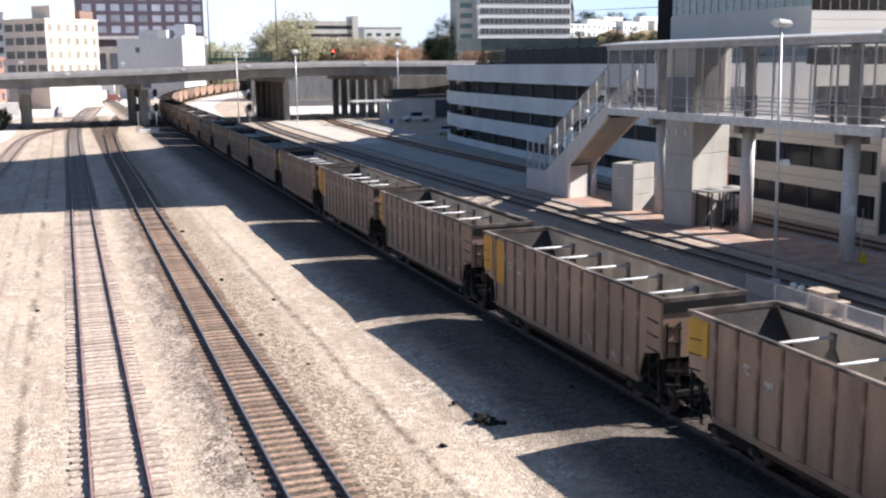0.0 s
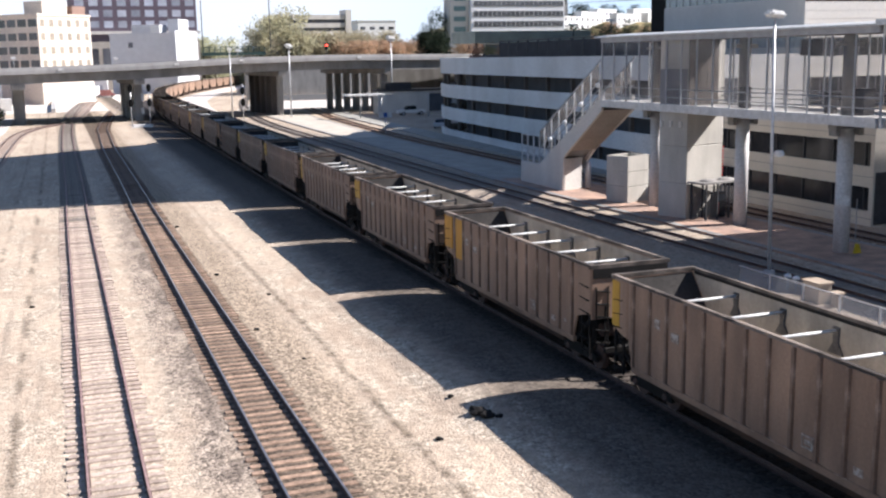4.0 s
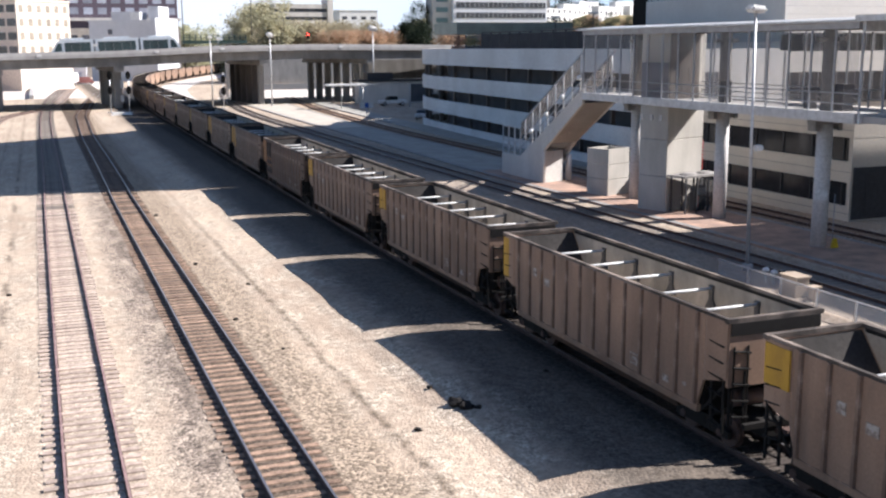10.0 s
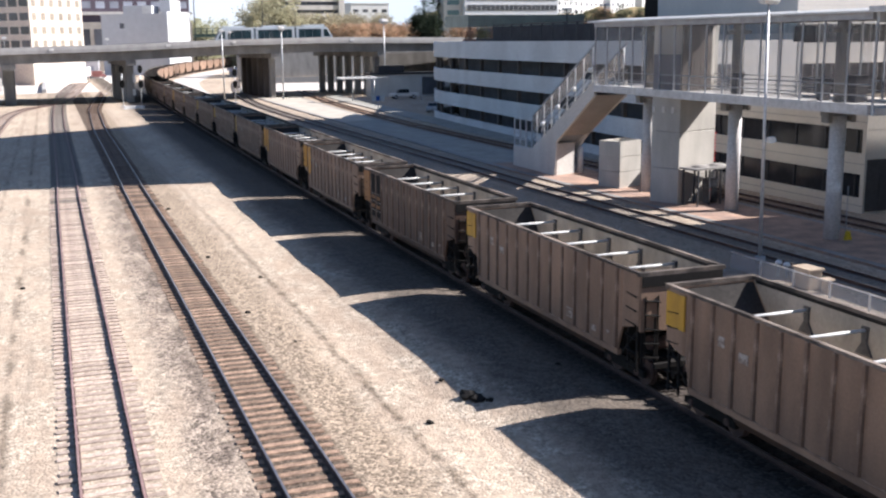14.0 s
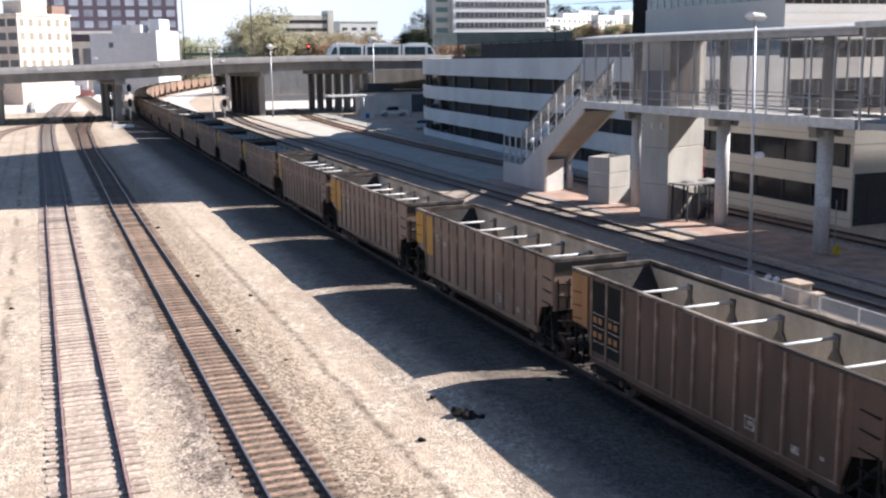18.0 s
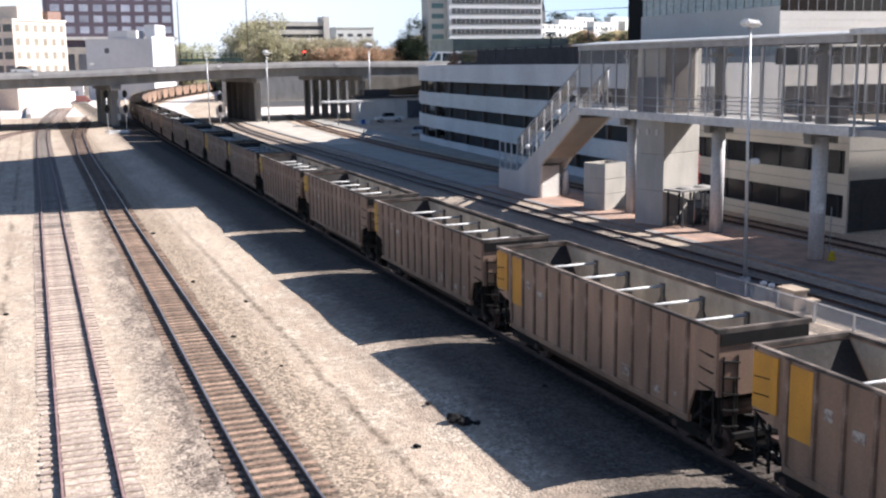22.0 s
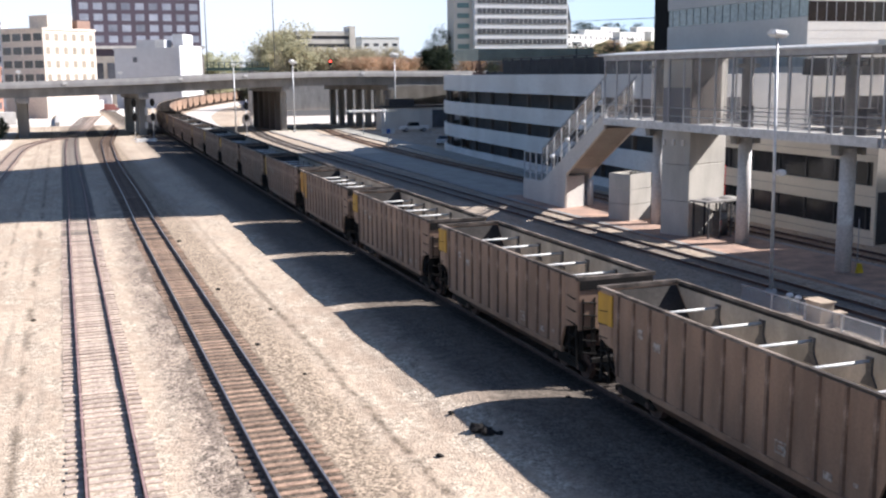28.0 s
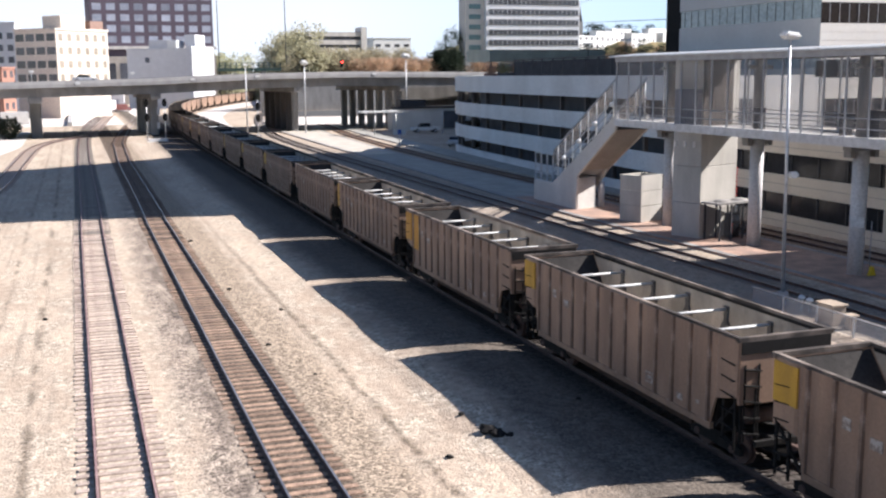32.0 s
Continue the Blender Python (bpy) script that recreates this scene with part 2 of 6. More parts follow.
# ---- ground ----
def ground_material():
    """Pale gravel and dirt in strips along the tracks, with darker ballast beside and under them, and some strips
    darkened for shade.
    """
    m = bpy.data.materials.new("gravel_ground")
    m.use_nodes = True
    nt = m.node_tree
    bsdf = nt.nodes["Principled BSDF"]
    co = nt.nodes.new("ShaderNodeTexCoord")
    sep = nt.nodes.new("ShaderNodeSeparateXYZ")
    nt.links.new(co.outputs["Object"], sep.inputs["Vector"])

    def noise_node(scale, detail=4, stretch=None):
        n = nt.nodes.new("ShaderNodeTexNoise")
        n.inputs["Scale"].default_value = scale
        n.inputs["Detail"].default_value = detail
        if stretch:
            mp = nt.nodes.new("ShaderNodeMapping")
            mp.inputs["Scale"].default_value = stretch
            nt.links.new(co.outputs["Object"], mp.inputs["Vector"])
            nt.links.new(mp.outputs["Vector"], n.inputs["Vector"])
        else:
            nt.links.new(co.outputs["Object"], n.inputs["Vector"])
        return n

    def math_node(op, a, b):
        n = nt.nodes.new("ShaderNodeMath")
        n.operation = op
        for i, v in enumerate((a, b)):
            if isinstance(v, (int, float)):
                n.inputs[i].default_value = v
            else:
                nt.links.new(v, n.inputs[i])
        return n.outputs["Value"]

    def mix(fac, a, b):
        n = nt.nodes.new("ShaderNodeMix")
        n.data_type = "RGBA"
        nt.links.new(fac, n.inputs["Factor"])
        for i, v in ((6, a), (7, b)):
            if isinstance(v, tuple):
                n.inputs[i].default_value = (*v, 1)
            else:
                nt.links.new(v, n.inputs[i])
        return n.outputs[2]

    def ramp(value, lo, hi, a=0.0, b=1.0):
        n = nt.nodes.new("ShaderNodeMapRange")
        n.interpolation_type = "SMOOTHSTEP"
        n.inputs["From Min"].default_value, n.inputs["From Max"].default_value = lo, hi
        n.inputs["To Min"].default_value, n.inputs["To Max"].default_value = a, b
        nt.links.new(value, n.inputs["Value"])
        return n.outputs["Result"]

    wob = noise_node(0.35, 3)
    wobble = math_node("MULTIPLY", math_node("SUBTRACT", wob.outputs["Fac"], 0.5), 1.1)
    ragged = noise_node(2.4, 5)
    fray = math_node("MULTIPLY", math_node("SUBTRACT", ragged.outputs["Fac"], 0.5), 1.3)
    x = math_node("ADD", math_node("ADD", sep.outputs["X"], wobble), fray)
    straight = math_node("ADD", sep.outputs["X"], math_node("MULTIPLY", fray, 0.35))

    def band(lo, hi, soft, across=None):
        a = across or x
        return math_node("MULTIPLY", ramp(a, lo - soft, lo + soft), ramp(a, hi - soft, hi + soft, 1.0, 0.0))

    patches = noise_node(0.22, 5, (1, 0.35, 1))
    dirt = mix(ramp(patches.outputs["Fac"], 0.35, 0.68), (0.345, 0.275, 0.208), (0.475, 0.387, 0.295))
    stones = nt.nodes.new("ShaderNodeTexVoronoi")
    stones.inputs["Scale"].default_value = 11.0
    nt.links.new(co.outputs["Object"], stones.inputs["Vector"])
    stone_sep = nt.nodes.new("ShaderNodeSeparateXYZ")
    nt.links.new(stones.outputs["Color"], stone_sep.inputs["Vector"])
    gravel = mix(ramp(stone_sep.outputs["X"], 0.0, 1.0), (0.25, 0.205, 0.155), (0.55, 0.465, 0.365))
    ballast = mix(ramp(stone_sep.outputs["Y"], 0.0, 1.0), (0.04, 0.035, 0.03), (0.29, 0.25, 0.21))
    coarse_mask = noise_node(1.7, 5)
    rough_mask = noise_node(0.8, 4, (1, 0.5, 1))
    colour = mix(ramp(rough_mask.outputs["Fac"], 0.40, 0.62), dirt, gravel)
    near = ramp(sep.outputs["Y"], 205.0, 238.0, 1.0, 0.0)
    colour = mix(math_node("MULTIPLY", math_node("MULTIPLY", band(21.5, 37.2, 1.0), 0.34), near), colour, ballast)
    # Near the fence a ballast tint stands in for shade on the ground.
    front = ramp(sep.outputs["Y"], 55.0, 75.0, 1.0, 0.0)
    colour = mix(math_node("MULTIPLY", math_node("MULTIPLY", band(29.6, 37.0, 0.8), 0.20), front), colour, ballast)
    # This stretch lies shaded; the extra ballast tint deepens that shade in colour.
    middle = math_node("MULTIPLY", ramp(sep.outputs["Y"], 72.0, 95.0), ramp(sep.outputs["Y"], 150.0, 175.0, 1.0, 0.0))
    colour = mix(math_node("MULTIPLY", math_node("MULTIPLY", band(21.5, 37.2, 1.0), 0.4), middle), colour, ballast)
    brown = mix(ramp(stone_sep.outputs["Z"], 0.0, 1.0), (0.11, 0.085, 0.062), (0.42, 0.335, 0.245))
    # Coal grime by the train, coloured darker still to deepen the train's shade.
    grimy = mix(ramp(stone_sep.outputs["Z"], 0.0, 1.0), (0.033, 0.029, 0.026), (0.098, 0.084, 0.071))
    coal_and_shade = mix(ramp(stone_sep.outputs["Z"], 0.0, 1.0), (0.02, 0.018, 0.017), (0.07, 0.06, 0.053))
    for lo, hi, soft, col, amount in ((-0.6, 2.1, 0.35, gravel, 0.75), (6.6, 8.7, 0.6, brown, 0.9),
                                      (16.4, 20.4, 0.6, coal_and_shade, 0.95), (12.8, 17.2, 1.3, grimy, 0.85)):
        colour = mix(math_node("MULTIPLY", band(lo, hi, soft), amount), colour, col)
    ditch = mix(ramp(stone_sep.outputs["Y"], 0.0, 1.0), (0.055, 0.042, 0.03), (0.21, 0.165, 0.12))
    colour = mix(math_node("MULTIPLY", math_node("MULTIPLY", band(9.12, 9.40, 0.16, math_node("ADD", straight, math_node("MULTIPLY", wobble, 0.3))), ramp(sep.outputs["Y"], 45.0, 95.0, 1.0, 0.25)), ramp(coarse_mask.outputs["Fac"], 0.36, 0.58, 0.35, 0.9)), colour, ditch)
    speckled = mix(ramp(stone_sep.outputs["Y"], 0.15, 0.85), (0.085, 0.068, 0.055), (0.42, 0.345, 0.275))
    brown_dark = mix(ramp(stone_sep.outputs["X"], 0.0, 1.0), (0.05, 0.04, 0.033), (0.25, 0.20, 0.16))
    near_strip = ramp(sep.outputs["Y"], 60.0, 130.0, 0.95, 0.15)
    strip_patch = noise_node(1.1, 5, (1, 0.4, 1))
    colour = mix(math_node("MULTIPLY", math_node("MULTIPLY", band(2.9, 4.45, 0.55), ramp(strip_patch.outputs["Fac"], 0.30, 0.55, 0.35, 1.0)), near_strip), colour, speckled)
    colour = mix(math_node("MULTIPLY", math_node("MULTIPLY", band(3.6, 4.3, 0.3), ramp(strip_patch.outputs["Fac"], 0.40, 0.60)), near_strip), colour, brown_dark)
    far = ramp(sep.outputs["Y"], 88.0, 140.0)
    bed = mix(ramp(stone_sep.outputs["X"], 0.0, 1.0), (0.03, 0.023, 0.018), (0.14, 0.105, 0.078))
    colour = mix(math_node("MULTIPLY", band(4.3, 6.9, 0.15, straight), 0.93), colour, bed)
    # The first track's far bed darkens: brown bed, with the shade there added.
    colour = mix(math_node("MULTIPLY", math_node("MULTIPLY", band(-0.5, 2.1, 0.25, straight), far), 0.4), colour, bed)
    for lo, hi in ((-2.2, -1.95), (-3.9, -3.75)):
        colour = mix(math_node("MULTIPLY", math_node("MULTIPLY", band(lo, hi, 0.15, straight), ramp(rough_mask.outputs["Fac"], 0.42, 0.58)), 0.8), colour, ditch)
    ruts = noise_node(3.0, 3, (1, 0.03, 1))
    rut = math_node("MULTIPLY", ramp(ruts.outputs["Fac"], 0.54, 0.70), 0.35)
    colour = mix(math_node("MULTIPLY", rut, band(-12.0, -0.9, 0.5)), colour, (0.20, 0.165, 0.13))
    coarse = noise_node(2.6, 6)
    coarse.inputs["Roughness"].default_value = 0.72
    blot = nt.nodes.new("ShaderNodeVectorMath")
    blot.operation = "SCALE"
    nt.links.new(colour, blot.inputs[0])
    nt.links.new(ramp(coarse.outputs["Fac"], 0.30, 0.68, 0.80, 1.24), blot.inputs["Scale"])
    nt.links.new(blot.outputs["Vector"], bsdf.inputs["Base Color"])
    bsdf.inputs["Roughness"].default_value = 0.95
    bsdf.inputs["Specular IOR Level"].default_value = 0.15
    lumps = noise_node(1.6, 5)
    height = math_node("ADD", math_node("MULTIPLY", stones.outputs["Distance"], -0.5), lumps.outputs["Fac"])
    bp = nt.nodes.new("ShaderNodeBump")
    bp.inputs["Strength"].default_value = 0.5
    bp.inputs["Distance"].default_value = 0.12
    nt.links.new(height, bp.inputs["Height"])
    nt.links.new(bp.outputs["Normal"], bsdf.inputs["Normal"])
    return m


GROUND = ground_material()
bm = bmesh.new()
xs = [-3000, -600, -150, -60, -30, -20, -14, -10] + [i * 1.0 for i in range(-8, 22)] + [26, 34, 50, 80, 150, 600, 3000]
ys = [-300, -50, 0, 10] + [14 + 2 * i for i in range(54)] + [130, 150, 180, 220, 300, 500, 1000, 2500, 4600]
grid = {}
for i, gx in enumerate(xs):
    for j, gy in enumerate(ys):
        gz = 0.0
        if -10 < gx < 16 and 12 < gy < 122:
            gz = (0.10 if gx < 9 else 0.09) * (noise.noise((gx * 0.35, gy * 0.22, 0)) - 0.2)
            for cx in (0.716, 5.613):
                gz = gz * min(1.0, max(0.0, abs(gx - cx) - 1.0)) if abs(gx - cx) < 2 else gz
        if 10 < gx < 17 and gy > 12:
            gz += (0.0, 0.14, 0.23, 0.24, 0.22, 0.12)[int(gx) - 11] * (1.0 if gy < 36 else max(0.45, 1.0 - (gy - 36) / 50))
        grid[i, j] = bm.verts.new((gx, gy, gz))
for i in range(len(xs) - 1):
    for j in range(len(ys) - 1):
        bm.faces.new((grid[i, j], grid[i + 1, j], grid[i + 1, j + 1], grid[i, j + 1]))
solid("ground", bm, GROUND, "pale gravel and dirt of a rail yard with darker ballast and shade-darkened strips", "ground", "structure")


# ---- tracks ----
GAUGE = 0.7525
WAY_1 = spline([(0.716, -40), (0.716, 70), (0.80, 90), (0.85, 110), (0.90, 150), (1.35, 198), (3.2, 260), (8, 330), (16, 400)], 4)
WAY_2 = spline([(5.58, -40), (5.58, 75), (5.66, 87), (5.78, 105), (5.84, 125), (5.95, 147), (6.55, 175), (7.3, 196), (12.0, 255), (19, 320), (30, 390)], 4)
WAY_TRAIN = spline([(18.35, -240), (18.35, -100), (18.35, 20), (18.35, 60), (18.7, 92), (19.0, 113), (19.6, 158), (20.5, 208), (21.5, 238), (24.2, 272), (29.5, 312),
                    (42.4, 372), (60.7, 433), (83, 500), (113, 575), (160, 670), (215, 760), (275, 840), (400, 980)], 3)
WAY_SIDE = spline([(-14, 60), (-9.6, 90), (-7.9, 122), (-7.3, 150), (-6.6, 178), (-5.0, 193), (-2.4, 203), (1.0, 213), (4.2, 240), (9.6, 320), (15.0, 372)], 4)
WAY_R1 = spline([(34.6, -30), (34.9, 20), (35.05, 44), (34.8, 62), (34.65, 85), (34.6, 110), (34.5, 130), (34.4, 152), (34.6, 175), (36.2, 205), (41.5, 250), (53, 315), (72, 380)], 4)
WAY_R2 = spline([(45.8, 0), (45.8, 80), (45.7, 112), (45.75, 128), (46.15, 143), (46.8, 158), (47.7, 174), (49.6, 198), (54.5, 240)], 4)


def rail_mesh(way, side, bm_side, bm_top):
    """One rail: foot, web and a worn head, along a way."""
    n = len(way)
    rows = []
    for i, (x, y) in enumerate(way):
        a, b = way[max(0, i - 1)], way[min(n - 1, i + 1)]
        k = math.hypot(b[0] - a[0], b[1] - a[1])
        nx, ny = (b[1] - a[1]) / k, -(b[0] - a[0]) / k
        rows.append((x + nx * side, y + ny * side, nx, ny))
    prof = ((-0.075, 0.02), (-0.075, 0.035), (-0.012, 0.055), (-0.012, 0.14), (-0.036, 0.15), (-0.036, 0.178),
            (0.036, 0.178), (0.036, 0.15), (0.012, 0.14), (0.012, 0.055), (0.075, 0.035), (0.075, 0.02))
    last = None
    for x, y, nx, ny in rows:
        ring = [bm_side.verts.new((x + nx * u, y + ny * u, v)) for u, v in prof]
        if last:
            for k in range(len(prof) - 1):
                bm_side.faces.new((last[k], last[k + 1], ring[k + 1], ring[k]))
        last = ring
    strip(bm_top, [(x - nx * 0.034, y - ny * 0.034, 0.1805) for x, y, nx, ny in rows], [(x + nx * 0.034, y + ny * 0.034, 0.1805) for x, y, nx, ny in rows])


def tie_mesh(name, material, seed):
    rnd = random.Random(seed)
    bm = bmesh.new()
    w = 0.115
    ring = [(-w, -0.06), (w, -0.06), (w, 0.02 + rnd.uniform(0, 0.008)), (w - 0.02, 0.035), (-w + 0.02, 0.035 - rnd.uniform(0, 0.01)), (-w, 0.018)]
    prism(bm, ring, "x", -1.3 + rnd.uniform(-0.04, 0.04), 1.3 + rnd.uniform(-0.04, 0.04))
    return mesh_of(name, bm, material)


def track(name, way, label, pieces, material, head=RAIL_TOP, first=0.0, spread=0.5, sunk=0.0, lift=0.0, beyond=None):
    """A track with its two rails and its ties; the stretch nearest to the eye has ties of their own."""
    t = thing(name, label, "railway track", "tracks through the yard")
    for side in (-GAUGE, GAUGE):
        a, b = bmesh.new(), bmesh.new()
        rail_mesh(way, side, a, b)
        r = part("rail", a, RUST, t)
        part("rail_head", b, head, r, "polished running surface")
    meshes = [tie_mesh("tie", material, s) for s in range(7)]
    # Ties further off are darker: browner wood plus the shade lying there.
    worn = [tie_mesh("tie", beyond or material, s) for s in range(7)]
    rnd = random.Random(len(name) + int(way[0][0] * 10))
    total = sum(math.hypot(b[0] - a[0], b[1] - a[1]) for a, b in zip(way, way[1:]))
    rest = bmesh.new()
    s, count = 0.0, 0
    while s < total:
        (x, y), d = along(way, s)
        turn = math.atan2(-d[0], d[1]) + rnd.uniform(-0.018, 0.018)
        if y > first and count < pieces:
            at = Matrix.Translation((x + rnd.uniform(-0.05, 0.05), y, rnd.uniform(-0.02, 0.008) + lift - sunk * rnd.random())) @ Matrix.Rotation(turn, 4, "Z") @ Matrix.Rotation(sunk * rnd.uniform(-0.25, 0.25), 4, "Y")
            share("tie", rnd.choice(worn if y > 82 + rnd.uniform(-12, 12) else meshes), t, at)
            count += 1
        elif 5 < y < 330:
            c, sn = math.cos(turn), math.sin(turn)
            v = []
            for u, w, z in ((-1.3, -0.11, 0.03), (1.3, -0.11, 0.03), (1.3, 0.11, 0.03), (-1.3, 0.11, 0.03), (-1.3, -0.12, -0.03), (1.3, -0.12, -0.03), (1.3, 0.12, -0.03), (-1.3, 0.12, -0.03)):
                v.append(rest.verts.new((x + c * u - sn * w, y + sn * u + c * w, z)))
            for f in ((0, 1, 2, 3), (0, 4, 5, 1), (1, 5, 6, 2), (2, 6, 7, 3), (3, 7, 4, 0)):
                rest.faces.new([v[i] for i in f])
        s += spread
    tagged(part("tie_bed", rest, beyond or material, t), kind="stuff")
    return t


track("track", WAY_1, "little-used railway track with rusty rails and bleached sunken ties", 300, TIE_PALE, RUST_HEAD, first=14.0, sunk=0.03, lift=0.03, spread=0.55, beyond=TIE_GREY)
track("track", WAY_2, "main railway track with polished rails and brown timber ties", 300, TIE, RAIL_TOP, first=14.0, spread=0.55, beyond=TIE_DARK)
track("track", WAY_TRAIN, "railway track under the coal train in dark ballast", 0, TIE_TRAIN_SHADE)
track("track", WAY_SIDE, "curving side track joining the yard beside the viaduct", 0, TIE_PALE)
track("track", WAY_R1, "passenger track with grey ties beside the platform edge", 0, TIE_GREY)
track("track", WAY_R2, "passenger track between platform and parking garage", 0, TIE)


# ---- viaduct ----
DECK = [(-480, 203, 6.0), (-220, 206, 8.6), (-120, 206.5, 9.4), (-45, 207, 10.1), (-10.7, 207.5, 10.5), (14.4, 208, 10.95), (35, 208.5, 11.75), (53, 209, 12.0), (77, 210, 11.75), (110, 211, 11.3), (170, 213, 10.8), (260, 216, 10.6), (330, 218, 10.6)]
DECK_WIDE = 27.0


def deck_z(x):
    for a, b in zip(DECK, DECK[1:]):
        if a[0] <= x <= b[0]:
            return a[2] + (b[2] - a[2]) * (x - a[0]) / (b[0] - a[0])
    return DECK[0][2]


def deck_y(x):
    for a, b in zip(DECK, DECK[1:]):
        if a[0] <= x <= b[0]:
            return a[1] + (b[1] - a[1]) * (x - a[0]) / (b[0] - a[0])
    return DECK[0][1]


def deck_line(step=4.0):
    x = DECK[0][0]
    while x <= DECK[-1][0]:
        yield x, deck_y(x), deck_z(x)
        x += step


def run_profile(bm, prof):
    """Pushes a profile of (offset from the near edge, height below the top) along the viaduct."""
    last = None
    for x, y, z in deck_line():
        ring = [bm.verts.new((x, y + u, z + v)) for u, v in prof]
        if last:
            n = len(prof)
            for k in range(n):
                bm.faces.new((last[k], last[(k + 1) % n], ring[(k + 1) % n], ring[k]))
        else:
            bm.faces.new(ring)
        last = ring
    bm.faces.new(last[::-1])


ASPHALT = mat("asphalt", (0.075, 0.073, 0.072), (0.05, 0.05, 0.05), rough=0.9, scale=0.4, fine=20)
viaduct = thing("viaduct", "long concrete road viaduct on piers crossing over the rail yard", "bridge")
W = DECK_WIDE
bm = bmesh.new()
run_profile(bm, [(0.5, -1.25), (W - 0.5, -1.25), (W - 0.5, -0.35), (0.5, -0.35)])
part("deck", bm, [ASPHALT], viaduct, "asphalt roadway slab")
for near in (True, False):
    s = 1 if near else -1
    o = 0 if near else W
    bm = bmesh.new()
    run_profile(bm, [(o, -1.2), (o + 0.45 * s, -1.2), (o + 0.45 * s, 0.0), (o + 0.12 * s, 0.0), (o + 0.02 * s, -0.55)])
    part("parapet", bm, CONCRETE, viaduct, "weathered concrete edge beam and parapet")
    bm = bmesh.new()
    run_profile(bm, [(o + 0.9 * s, -2.9), (o + 1.7 * s, -2.9), (o + 1.7 * s, -1.26), (o + 0.9 * s, -1.26)])
    part("girder", bm, CONCRETE_OLD, viaduct, "grey concrete edge girder")
for k in range(1, 6):
    bm = bmesh.new()
    u = W * k / 6
    run_profile(bm, [(u - 0.35, -2.85), (u + 0.35, -2.85), (u + 0.35, -1.26), (u - 0.35, -1.26)])
    part("girder", bm, CONCRETE_OLD, viaduct)


# Concrete coloured dark for the shade among columns and inside openings.
CONCRETE_SHADED = mat("shaded_concrete", (0.14, 0.12, 0.105), (0.075, 0.065, 0.06), scale=0.5, fine=9, streak=0.25, bump=0.1)


def pier(x, columns, dx, wide=1.7, deep=1.7, cap=True, skin=CONCRETE):
    """A row of square columns under the deck with a cap beam; dx leans the row in plan."""
    top = deck_z(x) - 2.92
    y0 = deck_y(x)
    p = None
    if cap:
        b = bmesh.new()
        v = [(x - wide * 0.62, y0 + 0.6), (x + wide * 0.62, y0 + 0.6), (x + dx + wide * 0.62, y0 + W - 1), (x + dx - wide * 0.62, y0 + W - 1)]
        prism(b, v, "z", top - 1.0, top)
        p = part("pier_cap", b, CONCRETE_OLD, viaduct)
    for k in range(columns):
        f = (k + 0.5) / columns
        b = bmesh.new()
        cx, cy = x + dx * f, y0 + 1.0 + (W - 2.5) * f
        c = 0.18
        ring = [(cx - wide / 2 + c, cy - deep / 2), (cx + wide / 2 - c, cy - deep / 2), (cx + wide / 2, cy - deep / 2 + c), (cx + wide / 2, cy + deep / 2 - c),
                (cx + wide / 2 - c, cy + deep / 2), (cx - wide / 2 + c, cy + deep / 2), (cx - wide / 2, cy + deep / 2 - c), (cx - wide / 2, cy - deep / 2 + c)]
        prism(b, ring, "z", -0.2, top - (1.0 if cap else 0))
        # Against the shaded skin, this nearest column stands in as the lit one.
        part("column", b, CONCRETE_OLD if k == 0 else skin, viaduct)


pier(-6.6, 2, -1.0, 2.0, 1.8)
pier(15.0, 4, -2.0, 1.5, 1.5)
pier(42.6, 6, -2.5, 1.15, 1.15, skin=CONCRETE_SHADED)
pier(65.0, 7, -7.5, 1.3, 1.2, skin=CONCRETE_OLD)
pier(-32.0, 2, -1.0, 2.0, 1.8)
pier(95.0, 6, -6.0, 1.3, 1.2)
pier(-65.0, 2, -1.0, 2.0, 1.8)
bm = bmesh.new()
prism(bm, [(56, 334), (150, 335.5), (150, 336.5), (56, 335)], "z", -0.2, 10.4)
solid("retaining_wall", bm, CONCRETE_OLD, "long grey concrete retaining wall beyond the viaduct", "wall", "structure")
bm = bmesh.new()
box(bm, 70.0, 140.0, 238.5, 239.5, -0.2, 8.4)
solid("abutment_wall", bm, CONCRETE_OLD, "grey concrete abutment wall under the viaduct", "wall", "structure")


# ---- platform ----
PAVING = mat("platform_paving", (0.46, 0.30, 0.215), (0.23, 0.165, 0.135), rough=0.85, scale=0.7, fine=9, bump=0.15)
# Paler copy of the platform concrete with sunlight put into its colour.
PAVING_SUNNY = mat("sunlit_cream_concrete", (0.52, 0.475, 0.40), (0.40, 0.36, 0.30), rough=0.85, scale=0.4, fine=9, bump=0.1)
PAVING_PALE = mat("platform_concrete", (0.36, 0.345, 0.305), (0.27, 0.26, 0.23), rough=0.85, scale=0.5, fine=9, bump=0.1)
PZ = 0.14
left_edge = spline([(37.5, 0), (37.7, 30), (37.7, 50), (37.2, 75), (37.1, 88), (37.3, 98), (37.7, 116), (37.9, 142), (38.1, 165), (38.6, 190), (39.2, 215)], 4)
right_edge = spline([(43.9, 0), (43.9, 60), (44.0, 97), (43.9, 124), (43.95, 140), (44.5, 156), (45.3, 172), (46.6, 195), (48, 215)], 4)
n = min(len(left_edge), len(right_edge))
total_l = [along(left_edge, i * 4.0)[0] for i in range(54)]
total_r = [along(right_edge, i * 4.0)[0] for i in range(54)]


